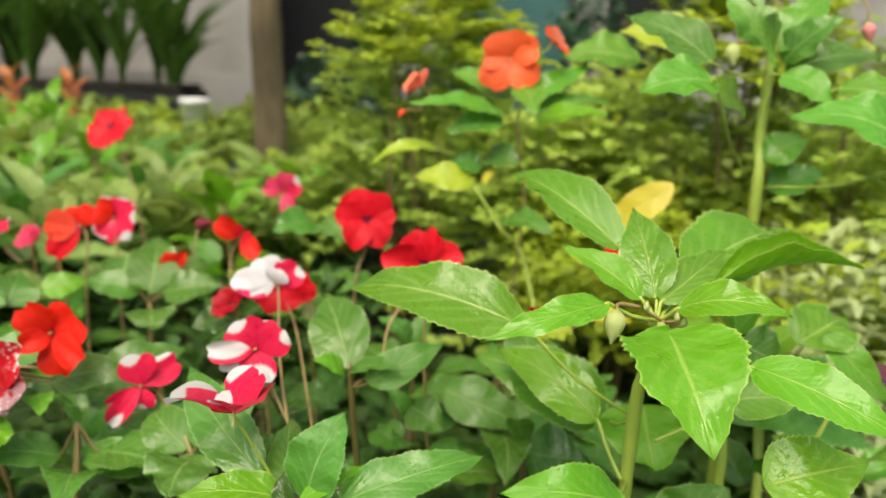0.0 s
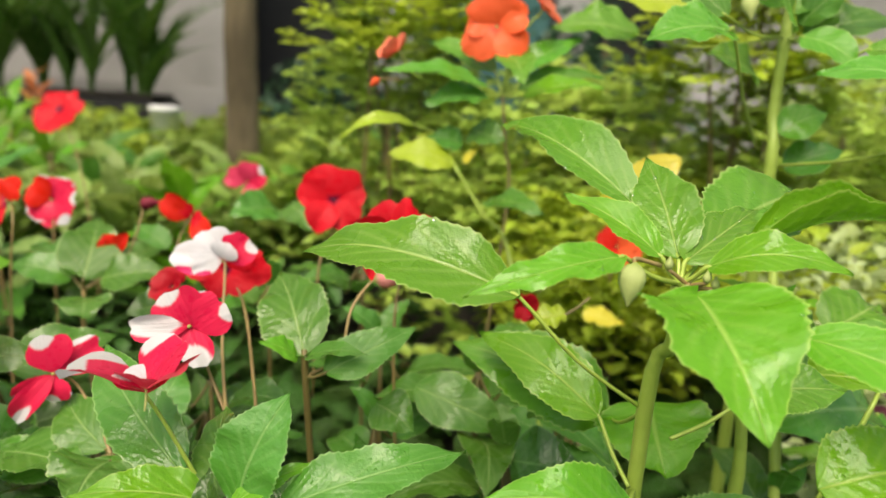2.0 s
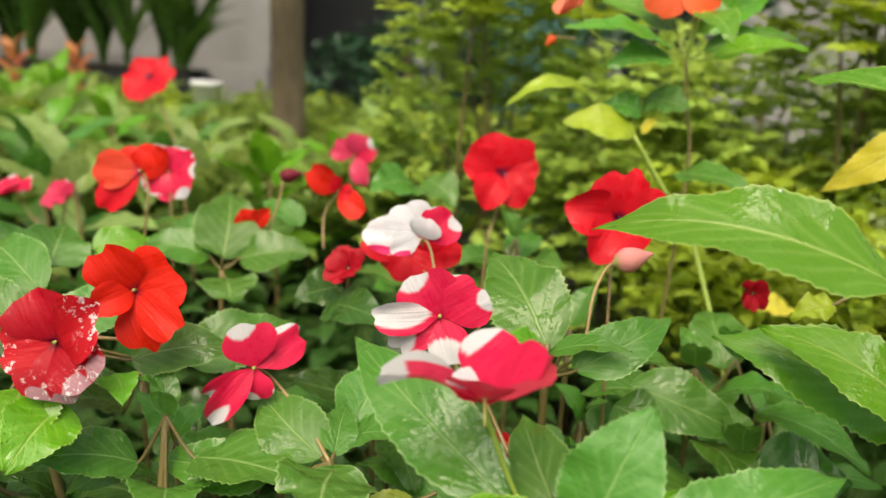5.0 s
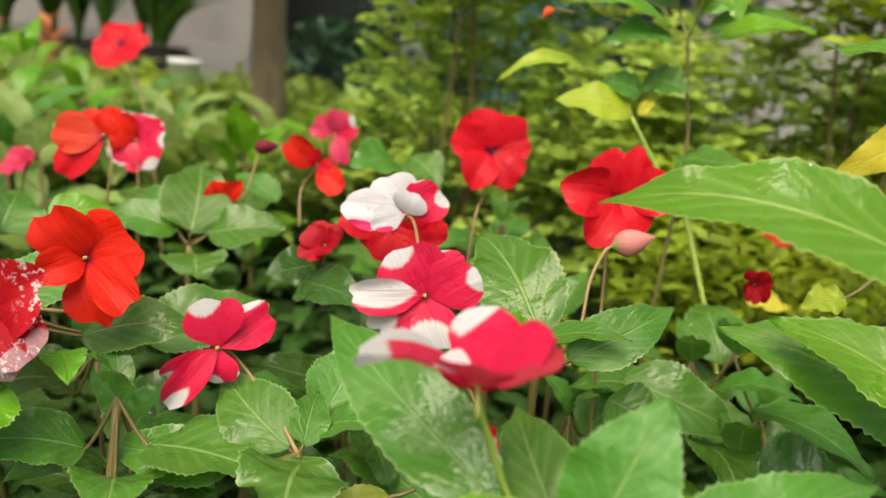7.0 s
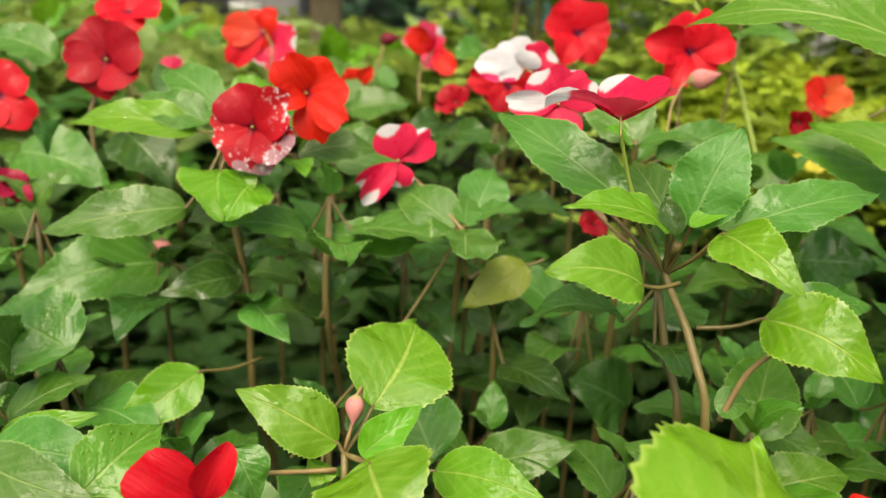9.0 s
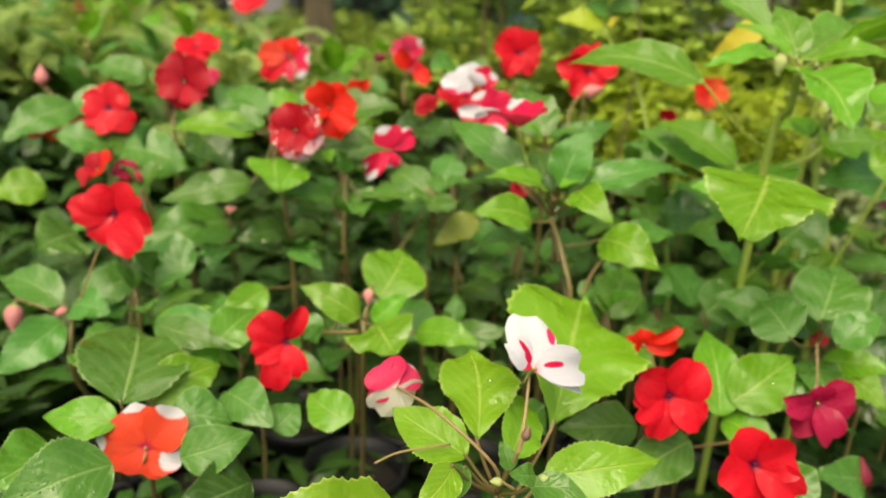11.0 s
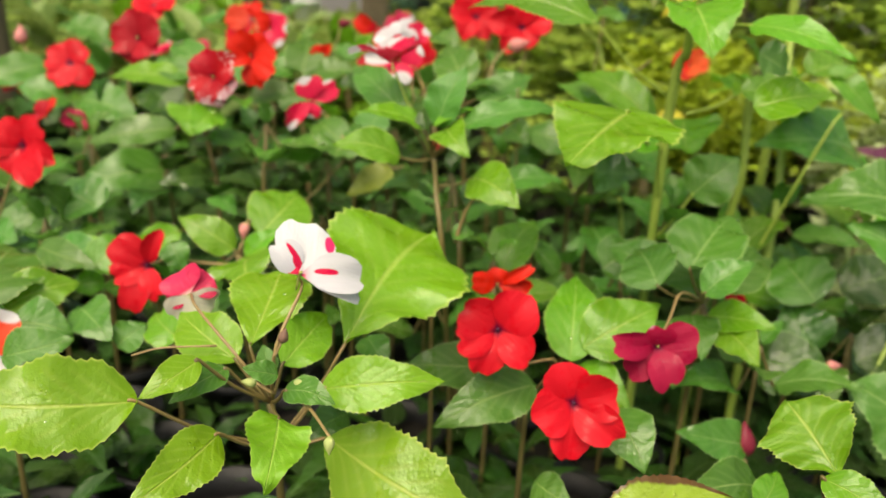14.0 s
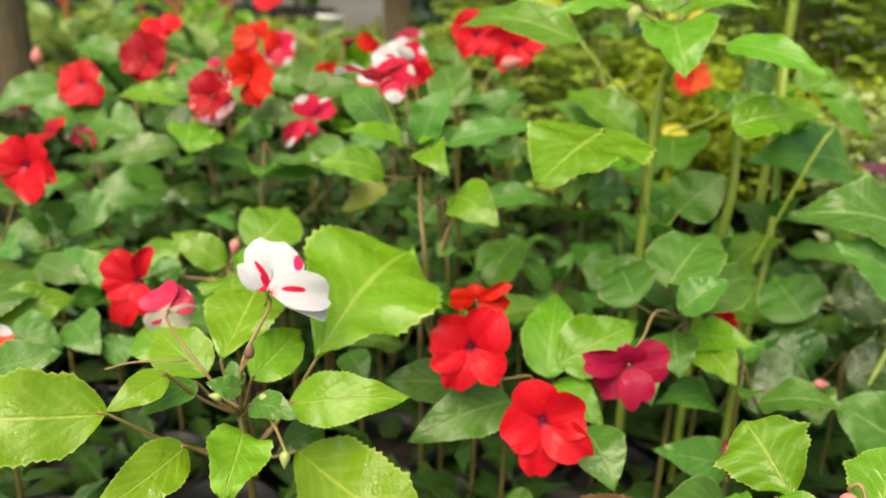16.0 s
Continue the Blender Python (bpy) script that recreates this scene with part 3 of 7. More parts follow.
def whorl(plant, place, count, length, kind, seed, flat=0.2):
    """A head of leaves round the end of a shoot, the youngest upright in the middle."""
    rng = random.Random(seed)
    c = Vector(place)
    for k in range(count):
        a = seed + k * 2.4
        young = k >= count - 2
        way = Vector((math.cos(a), math.sin(a), rng.uniform(0.8, 1.3) if young else flat + rng.uniform(-0.35, 0.3))).normalized()
        size = length * (rng.uniform(0.45, 0.6) if young else rng.uniform(0.8, 1.15))
        foot = c + way * size * (0.05 if young else 0.25) - Vector((0, 0, 0 if young else 0.006 * (count - k)))
        leaf(plant, foot, foot + way * size, size * rng.uniform(0.5, 0.62), Vector((0, -0.25, 1)) + Vector((rng.uniform(-0.2, 0.2), rng.uniform(-0.2, 0.2), 0)), kind, rng.uniform(0.05, 0.18), 0.12, None if young else c)


# ---- ground and surroundings ----
def ground_sheet():
    xs = [-400, -60, -12, -6] + [-3 + 0.12 * i for i in range(51)] + [6, 12, 60, 400]
    ys = [-400, -60, -8, -3] + [-1 + 0.12 * i for i in range(51)] + [8, 14, 60, 400]
    verts = [(x, y, 0.012 * noise.noise(Vector((x * 5, y * 5, 0))) if abs(x) < 3.2 and -1.2 < y < 5.2 else 0.0) for y in ys for x in xs]
    n = len(xs)
    faces = [(j * n + i, j * n + i + 1, (j + 1) * n + i + 1, (j + 1) * n + i) for j in range(len(ys) - 1) for i in range(n - 1)]
    tagged(new("ground", mesh_of("ground", verts, faces, SOIL)), "dark damp soil of the flower nursery", "soil", kind="structure")


ground_sheet()


def box(name, lo, hi, mat, parent=None, bevel=0.01, label="", category="", kind=""):
    bm = bmesh.new()
    bmesh.ops.create_cube(bm, size=1.0)
    for v in bm.verts:
        v.co = Vector([(lo[i] + hi[i]) / 2 + v.co[i] * (hi[i] - lo[i]) for i in range(3)])
    if bevel:
        bmesh.ops.bevel(bm, geom=bm.edges[:], offset=bevel, segments=2, affect="EDGES")
    me = bpy.data.meshes.new(name)
    bm.to_mesh(me)
    bm.free()
    me.materials.append(mat)
    ob = new(name, me)
    if parent:
        ob.parent = parent
        ob.matrix_parent_inverse = parent.matrix_world.inverted()
    return tagged(ob, label, category, "", kind)


# the house behind the beds: plastered walls, and openings whose shade is in the recess wall's colour
box("wall_north", (-6.0, 3.75, 0.0), (-0.86, 4.0, 3.0), PLASTER, None, 0.01, "weathered grey-brown plaster house wall", "wall", "structure")
box("wall_plinth", (-6.0, 3.70, 0.0), (-0.86, 3.747, 0.52), CONCRETE, None, 0.008, "rough concrete plinth along the house wall", "plinth", "structure")
box("wall_recess", (-1.6, 4.35, 0.0), (6.0, 4.6, 3.0), PLASTER_SHADE, None, 0.01, "wall deep under the porch with shade in its dark colour", "wall", "structure")
box("wall_east", (1.25, 3.95, 0.0), (6.0, 4.2, 3.0), PLASTER, None, 0.01, "pale grey plaster wall beyond the shrubs", "wall", "structure")
box("porch_roof", (-6.0, 3.2, 3.003), (6.0, 4.6, 3.15), CONCRETE, None, 0.01, "concrete porch slab over the doorways", "roof", "structure")
for px in (-0.22, 0.62):
    box("porch_pillar", (px, 3.78, 0.0), (px + 0.16, 3.94, 3.0), CONCRETE, None, 0.012, "square grey concrete porch pillar", "pillar", "structure")
box("teal_board", (0.16, 3.85, 0.0), (0.60, 3.90, 1.8), TEAL, None, 0.01, "teal painted board leaning by the porch", "board")
box("raised_planter", (-3.4, 2.86, 0.0), (-0.95, 3.16, 0.47), POT_BLACK, None, 0.012, "long raised planter lined with black plastic", "planter")
box("planter_soil", (-3.38, 2.88, 0.474), (-0.97, 3.14, 0.49), SOIL, None, 0.004, "dark soil in the raised planter", "soil")


def tiny_leaf(verts, faces, uvs, base, way, normal, length, width, bend=0.12):
    """A small folded leaf of six faces, added to the lists of one mesh."""
    y = way.normalized()
    z = normal - y * normal.dot(y)
    z = z.normalized() if z.length > 1e-4 else y.orthogonal().normalized()
    x = y.cross(z)
    n = len(verts)
    for u, w, lift in ((0.0, 0.0, 0.0), (0.3, 1.0, 0.8), (0.65, 0.8, 0.9), (1.0, 0.0, 0.0)):
        mid = base + y * (u * length) + z * (bend * length * lift)
        if w:
            for s in (-1, 0, 1):
                verts.append(mid + x * (s * w * width / 2) + z * (abs(s) * 0.16 * width))
                uvs.append((0.5 + s * 0.5 * w, u))
        else:
            verts.append(mid)
            uvs.append((0.5, u))
    faces += [(n, n + 2, n + 1), (n, n + 3, n + 2), (n + 1, n + 2, n + 5, n + 4), (n + 2, n + 3, n + 6, n + 5), (n + 4, n + 5, n + 7), (n + 5, n + 6, n + 7)]


def rand_dir(rng, flat=1.0):
    a, z = rng.uniform(0, 2 * math.pi), rng.uniform(-1, 1) * flat
    r = math.sqrt(max(0.0, 1 - z * z))
    return Vector((r * math.cos(a), r * math.sin(a), z))


def bedding(name, x0, x1, y0, y1, low, high, count, size, mat, seed, label):
    """A bed of low leafy plants that nobody could count: rosettes of leaves at uneven heights."""
    rng = random.Random(seed)
    verts, faces, uvs = [], [], []
    for _ in range(count):
        x, y = rng.uniform(x0, x1), rng.uniform(y0, y1)
        top = low + (high - low) * (0.5 + 0.5 * noise.noise(Vector((x * 3.1, y * 3.1, seed)))) + rng.uniform(-0.05, 0.02)
        # the plants stay low round the young tree
        top -= 0.15 * math.exp(-((x + 0.50) / 0.24) ** 2 - ((y - 1.95) / 0.55) ** 2)
        p = Vector((x, y, top))
        turn = rng.uniform(0, 6.3)
        for k in range(rng.randint(5, 8)):
            a = turn + k * 2.4
            way = Vector((math.cos(a), math.sin(a), rng.uniform(-0.25, 0.75)))
            L = size * rng.uniform(0.6, 1.3)
            tiny_leaf(verts, faces, uvs, p - Vector((0, 0, 0.012 * k)), way, Vector((0, 0, 1)) + rand_dir(rng) * 0.35, L, L * rng.uniform(0.34, 0.5))
    ob = new(name, mesh_of(name, verts, faces, mat, uvs))
    return tagged(ob, label, "bedding plants", kind="stuff")


bedding("bedding_plants", -2.3, -1.12, 2.1, 2.8, 0.34, 0.44, 260, 0.085, HEDGE, 10, "low bed of light green seedlings below the planter")
bedding("bedding_plants", -1.12, -0.15, 1.15, 2.8, 0.35, 0.46, 620, 0.075, HEDGE, 11, "low bed of mixed light green seedlings")
bedding("bedding_plants", -0.5, 2.8, 1.45, 3.4, 0.30, 0.44, 1100, 0.045, HEDGE, 12, "low bed of fine-leaved green plants")
bedding("bedding_plants", -1.6, 0.9, 1.3, 3.2, 0.36, 0.45, 330, 0.07, HEDGE_YELLOW, 13, "low bed of yellow-green seedlings")
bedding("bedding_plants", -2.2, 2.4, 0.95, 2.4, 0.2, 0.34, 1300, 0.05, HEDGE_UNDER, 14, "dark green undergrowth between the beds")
bedding("bedding_plants", 0.36, 1.3, 0.62, 1.25, 0.30, 0.45, 850, 0.03, HEDGE_PALE, 15, "low clumps of pale variegated leaves")
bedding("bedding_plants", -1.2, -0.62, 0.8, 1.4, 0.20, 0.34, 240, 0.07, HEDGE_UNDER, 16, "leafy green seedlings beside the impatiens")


bedding("bedding_plants", 0.34, 0.62, 0.5, 0.66, 0.25, 0.37, 260, 0.028, HEDGE_PALE, 17, "small clumps of pale variegated leaves")

bedding("bedding_plants", -1.35, -0.5, -0.15, 0.75, 0.12, 0.26, 330, 0.08, LEAF_DEEP_SHADED, 18, "dark leafy plants at the side of the bed")
bedding("bedding_plants", 0.5, 1.35, -0.15, 0.7, 0.12, 0.24, 330, 0.08, LEAF_DEEP_SHADED, 19, "dark leafy plants at the side of the bed")

bedding("bedding_plants", 0.10, 0.85, 0.74, 1.32, 0.35, 0.51, 760, 0.03, HEDGE_YELLOW, 31, "bright yellow-green fine-leaved plants behind the bed")
bedding("bedding_plants", 0.40, 0.80, 0.74, 1.1, 0.36, 0.45, 520, 0.028, HEDGE_PALE, 32, "pale cream-edged leaf clumps behind the bed")
bedding("bedding_plants", -1.6, -0.25, 1.05, 2.1, 0.35, 0.46, 80, 0.11, HEDGE_LIGHT, 33, "long pale green young leaves over the seedlings")

bedding("bedding_plants", -0.55, 0.5, -0.12, 0.34, 0.10, 0.185, 430, 0.05, LEAF_DEEP_SHADED, 34, "low dark young leaves between the pots")


def aralia(x, y, height, spread, count, mat, seed, label, low=0.3, leaf_size=0.018):
    """Shrub with thin woody stems and flat tiers of small cut leaves."""
    rng = random.Random(seed)
    ob = thing("aralia_shrub", (x, y, 0), label, "shrub", "aralia shrubs")
    verts, faces, uvs = [], [], []
    for s in range(4):
        top = Vector((rng.uniform(-0.5, 0.5) * spread, rng.uniform(-0.5, 0.5) * spread, height * rng.uniform(0.75, 0.95)))
        foot = Vector((rng.uniform(-0.03, 0.03), rng.uniform(-0.03, 0.03), 0))
        tube("stem", [Vector((x, y, 0)) + q for q in (foot, foot.lerp(top, 0.5) + rand_dir(rng) * 0.02, top)], 0.0045, 0.002, STEM_BROWN, ob, 6, 4)
    for _ in range(int(count * 1.8)):
        h = rng.uniform(low, 1.0)
        r = spread * (1.05 - 0.55 * (h - low) / (1 - low)) * math.sqrt(rng.random())
        a = rng.uniform(0, 6.3)
        c = Vector((r * math.cos(a), r * math.sin(a), h * height))
        # one spray: leaflets in pairs along a drooping stalk
        out = Vector((math.cos(a), math.sin(a), rng.uniform(-0.15, 0.45))).normalized()
        out = (out + rand_dir(rng) * 0.5).normalized()
        side = out.cross(Vector((0, 0, 1))).normalized()
        for k in range(5):
            p = c + out * (k * leaf_size * 0.75)
            for sgn in (-1, 1):
                way = side * sgn + out * 0.8 + rand_dir(rng) * 0.35
                L = leaf_size * rng.uniform(0.8, 1.5)
                tiny_leaf(verts, faces, uvs, p, way, Vector((0, -0.15, 1)) + rand_dir(rng) * 0.45, L, L * 0.6, 0.05)
    child("crown", mesh_of("crown", verts, faces, mat, uvs), ob, Matrix.Translation((x, y, 0)))
    return ob


aralia(-0.05, 1.25, 0.66, 0.15, 170, ARALIA, 21, "green cut-leaved aralia shrub", 0.5)
aralia(-0.02, 1.15, 0.73, 0.12, 70, HEDGE_YELLOW, 28, "bright yellow-green cut-leaved aralia shrub", 0.84)
aralia(0.14, 1.12, 0.58, 0.16, 210, ARALIA, 22, "light green cut-leaved aralia shrub", 0.4)
aralia(0.34, 1.18, 0.60, 0.18, 250, ARALIA, 23, "green cut-leaved aralia shrub with thin stems", 0.35)
aralia(0.23, 0.96, 0.45, 0.08, 60, HEDGE_YELLOW, 24, "low golden aralia shrub among the impatiens", 0.6)
aralia(0.66, 1.25, 0.57, 0.2, 210, ARALIA, 25, "green cut-leaved aralia shrub", 0.4)
aralia(0.40, 1.02, 0.80, 0.10, 110, HEDGE_YELLOW, 26, "tall yellow-green aralia shrub", 0.75)
aralia(1.05, 1.6, 0.55, 0.24, 200, ARALIA, 27, "green cut-leaved aralia shrub farther back", 0.4)
aralia(0.52, 1.02, 0.60, 0.15, 200, ARALIA, 29, "light green cut-leaved aralia shrub", 0.4)


def tree_trunk(x, y, radius, label):
    ob = thing("young_tree", (x, y, 0), label, "tree")
    rng = random.Random(int(x * 100))
    pts = [(x + rng.uniform(-0.012, 0.012), y, z) for z in (0.0, 0.35, 0.8, 1.4, 2.1)]
    tube("trunk", pts, radius * 1.12, radius * 0.8, BARK, ob, 18, 10, 0.03)
    verts, faces, uvs = [], [], []
    for s in range(5):
        a = rng.uniform(0, 6.3)
        end = Vector((x + math.cos(a) * 0.6, y + math.sin(a) * 0.6, 2.6 + rng.uniform(0, 0.5)))
        tube("limb", [pts[-1], Vector(pts[-1]).lerp(end, 0.5) + Vector((0, 0, 0.1)), end], radius * 0.45, 0.01, BARK, ob, 8, 5)
        for _ in range(110):
            p = end + rand_dir(rng) * rng.uniform(0.05, 0.5)
            tiny_leaf(verts, faces, uvs, p, rand_dir(rng), Vector((0, 0, 1)) + rand_dir(rng) * 0.6, 0.09, 0.045)
    child("crown", mesh_of("crown", verts, faces, HEDGE, uvs), ob, Matrix.Identity(4))
    return ob


tree_trunk(-0.53, 2.35, 0.047, "slim young tree with a plain grey-brown trunk")
tree_trunk(-0.835, 0.895, 0.036, "brown tree trunk at the edge of the bed")


def strap_plant(x, y, height, count, seed):
    """Clump of long arching strap leaves on short stalks."""
    rng = random.Random(seed)
    ob = thing("strap_leaf_plant", (x, y, 0.488), "dark green strap-leaved plant before the house wall", "plant", "strap-leaved plants")
    for k in range(count):
        a = rng.uniform(0, 6.3)
        L, w = height * rng.uniform(0.6, 1.15), rng.uniform(0.03, 0.07)
        verts, faces, uvs = [], [], []
        out = Vector((math.cos(a), math.sin(a), 0))
        side = Vector((-math.sin(a), math.cos(a), 0))
        lean = rng.uniform(0.12, 1.15)
        for i in range(13):
            u = i / 12
            c = out * (lean * L * u ** 1.7) + Vector((0, 0, L * (u - 0.32 * lean * u ** 3.0)))
            ww = w * (math.sin(math.pi * min(1, u * 0.9 + 0.1)) ** 0.8) * (0.9 + 0.1 * min(1, u * 3))
            for s in (-1, 0, 1):
                verts.append(c + side * (s * ww / 2) + out * (-abs(s) * ww * 0.12))
                uvs.append((0.5 + 0.5 * s, u))
        for i in range(12):
            for q in (0, 1):
                n = i * 3 + q
                faces.append((n, n + 1, n + 4, n + 3))
        child("leaf", mesh_of("leaf", verts, faces, STRAP, uvs), ob, Matrix.Translation((x, y, 0.488)))
    return ob


for i in range(24):
    strap_plant(-1.0 - 0.083 * i + 0.05 * math.sin(i * 7), 3.0 + 0.06 * (i % 3 - 1), 0.40 + 0.14 * (i * 7 % 5), 11, 40 + i)


def bucket(x, y, r, h):
    ob = thing("white_bucket", (x, y, 0), "white plastic bucket standing among the seedlings", "bucket")
    prof = ((r * 0.8, 0.0), (r, h), (r * 1.06, h), (r * 1.06, h + 0.015), (r * 0.95, h + 0.015), (r * 0.9, h - 0.05), (0.001, h - 0.05))
    verts, faces, k = [], [], 24
    for rr, z in prof:
        for q in range(k):
            a = 2 * math.pi * q / k
            verts.append((rr * math.cos(a), rr * math.sin(a), z))
    for n in range(len(prof) - 1):
        for q in range(k):
            faces.append((n * k + q, n * k + (q + 1) % k, (n + 1) * k + (q + 1) % k, (n + 1) * k + q))
    child("body", mesh_of("bucket_body", verts, faces, WHITE_PLASTIC), ob, Matrix.Translation((x, y, 0)))


bucket(-0.80, 2.5, 0.045, 0.455)


def coral_seedling(x, y, h, seed):
    """Seedling with a tuft of coral young leaves over green ones."""
    rng = random.Random(seed)
    ob = thing("coral_seedling", (x, y, 0), "seedling with coral red young leaves", "plant", "coral-leaved seedlings")
    stem(ob, [(x, y, 0), (x + 0.01, y, h * 0.5), (x, y, h)], 0.006, 0.004, STEM_BROWN)
    for k in range(12):
        a = k * 2.4
        way = Vector((math.cos(a), math.sin(a), 0.9 if k < 6 else 0.2)).normalized()
        foot = Vector((x, y, h - 0.018 * k))
        leaf(ob, foot, foot + way * rng.uniform(0.06, 0.09), 0.026, (0, -0.2, 1), "coral" if k < 7 else "mid")
    return ob


for i, (cx, cy, ch) in enumerate(((-1.22, 2.2, 0.53), (-1.38, 2.25, 0.55), (-1.1, 2.3, 0.53), (-1.55, 2.3, 0.54), (-1.72, 2.35, 0.53))):
    coral_seedling(cx, cy, ch, 80 + i)


def young_shrub(x, y, h, kind, seed):
    """Upright seedling: a reddish stem with loose pairs of pointed leaves up its length."""
    rng = random.Random(seed)
    ob = thing("young_shrub", (x, y, 0), SHRUB_LABELS[kind], "shrub", "young shrubs behind the bed")
    stem(ob, [(x, y, 0), (x + 0.015, y, h * 0.5), (x, y, h)], 0.007, 0.004, STEM_RED)
    for k in range(15):
        a = k * 2.4 + seed
        way = Vector((math.cos(a), math.sin(a), 0.7 if k < 4 else rng.uniform(-0.1, 0.5))).normalized()
        foot = Vector((x, y, h - 0.016 * k)) + way * 0.012
        leaf(ob, foot, foot + way * rng.uniform(0.07, 0.12), rng.uniform(0.028, 0.042), (0, -0.3, 1), kind if k < 9 else "mid", rng.uniform(0.04, 0.2), 0.12, (x, y, h - 0.016 * k - 0.005), ragged=0.0)
    return ob


SHRUB_LABELS = {"pale": "young shrub with pale yellow-green leaves", "lime": "young shrub with bright green pointed leaves", "mid": "young shrub with mid green pointed leaves"}
for i, (sx, sy, sh) in enumerate(((-0.60, 1.08, 0.45), (-0.78, 1.22, 0.46), (-0.44, 1.22, 0.44), (-0.95, 1.4, 0.47), (-0.66, 1.45, 0.46), (-0.34, 1.5, 0.42), (-1.1, 1.6, 0.49), (-0.86, 1.7, 0.49), (-1.25, 1.85, 0.51), (-0.60, 1.75, 0.40), (-0.98, 1.95, 0.51), (-0.52, 1.0, 0.44), (-0.70, 1.02, 0.43), (-0.32, 1.12, 0.43), (-0.88, 1.15, 0.45), (-0.52, 1.3, 0.44), (-0.72, 1.36, 0.45), (-1.02, 1.28, 0.46), (-1.14, 1.45, 0.47), (-0.24, 1.3, 0.44), (-0.80, 1.52, 0.46), (-1.32, 1.62, 0.49), (-0.96, 1.72, 0.48), (-0.20, 1.7, 0.44), (-0.08, 1.9, 0.46))):
    young_shrub(sx, sy, sh - 0.035, ("mid", "lime", "pale")[i % 3], 130 + i)


def leafy_bush(x, y, height, spread, count, size, mat, seed, label):
    """Dense rounded bush with ragged edges."""
    rng = random.Random(seed)
    ob = thing("bush", (x, y, 0), label, "bush")
    verts, faces, uvs = [], [], []
    tube("stem", [(x, y, 0), (x + 0.02, y, height * 0.5), (x, y, height * 0.8)], 0.02, 0.008, STEM_BROWN, ob, 7, 4)
    lumps = [Vector((rng.uniform(-1, 1) * spread, rng.uniform(-1, 1) * spread * 0.7, height * rng.uniform(0.2, 0.9))) for _ in range(26)]
    for _ in range(count):
        c = rng.choice(lumps) + rand_dir(rng) * (spread * 0.33 * rng.random() ** 0.5)
        L = size * rng.uniform(0.6, 1.4)
        tiny_leaf(verts, faces, uvs, c, rand_dir(rng, 0.6), Vector((0, 0, 1)) + rand_dir(rng) * 0.7, L, L * 0.4)
    child("crown", mesh_of("crown", verts, faces, mat, uvs), ob, Matrix.Translation((x, y, 0)))
    return ob


leafy_bush(-0.22, 3.0, 0.85, 0.34, 1500, 0.06, HEDGE_DARK, 61, "dark bluish-green conifer-like bush by the porch")
leafy_bush(0.75, 3.3, 1.0, 0.4, 1300, 0.07, HEDGE_DARK, 62, "dark green bush in front of the porch")
leafy_bush(1.7, 2.8, 0.75, 0.5, 1500, 0.06, HEDGE, 63, "loose green bush beyond the beds")


def pot(x, y, r=0.046, h=0.11):
    ob = thing("nursery_pot", (x, y, 0), "black plastic nursery pot filled with dark soil", "pot", "nursery pots")
    prof = ((r * 0.78, 0.0), (r, h), (r * 1.07, h), (r * 1.07, h + 0.012), (r * 0.98, h + 0.012), (r * 0.96, h - 0.015))
    verts, faces, k = [], [], 20
    for rr, z in prof:
        for j in range(k):
            a = 2 * math.pi * j / k
            verts.append((rr * math.cos(a), rr * math.sin(a), z))
    for i in range(len(prof) - 1):
        for j in range(k):
            faces.append((i * k + j, i * k + (j + 1) % k, (i + 1) * k + (j + 1) % k, (i + 1) * k + j))
    child("body", mesh_of("pot_body", verts, faces, POT_BLACK), ob, Matrix.Translation((x, y, 0)))
    sv = [(0, 0, h - 0.008)] + [(r * 0.97 * math.cos(2 * math.pi * j / k), r * 0.97 * math.sin(2 * math.pi * j / k), h - 0.013 + 0.004 * math.sin(j * 5)) for j in range(k)]
    child("soil", mesh_of("pot_soil", sv, [(0, 1 + j, 1 + (j + 1) % k) for j in range(k)], SOIL), ob, Matrix.Translation((x, y, 0)))
    return ob


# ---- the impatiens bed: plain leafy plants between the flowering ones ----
# shade among the crowded stems is put into these leaves' dark green
FILL_MESHES = [leaf_mesh(1.0, (0.50, 0.58, 0.44)[i % 3], (0.12, 0.20, 0.07)[i % 3], 0.17, 0.05, 10, 300 + i, LEAF_DEEP_SHADED, 0.12 * (i % 2), 0.14 * (i % 3), 20, 6) for i in range(8)]


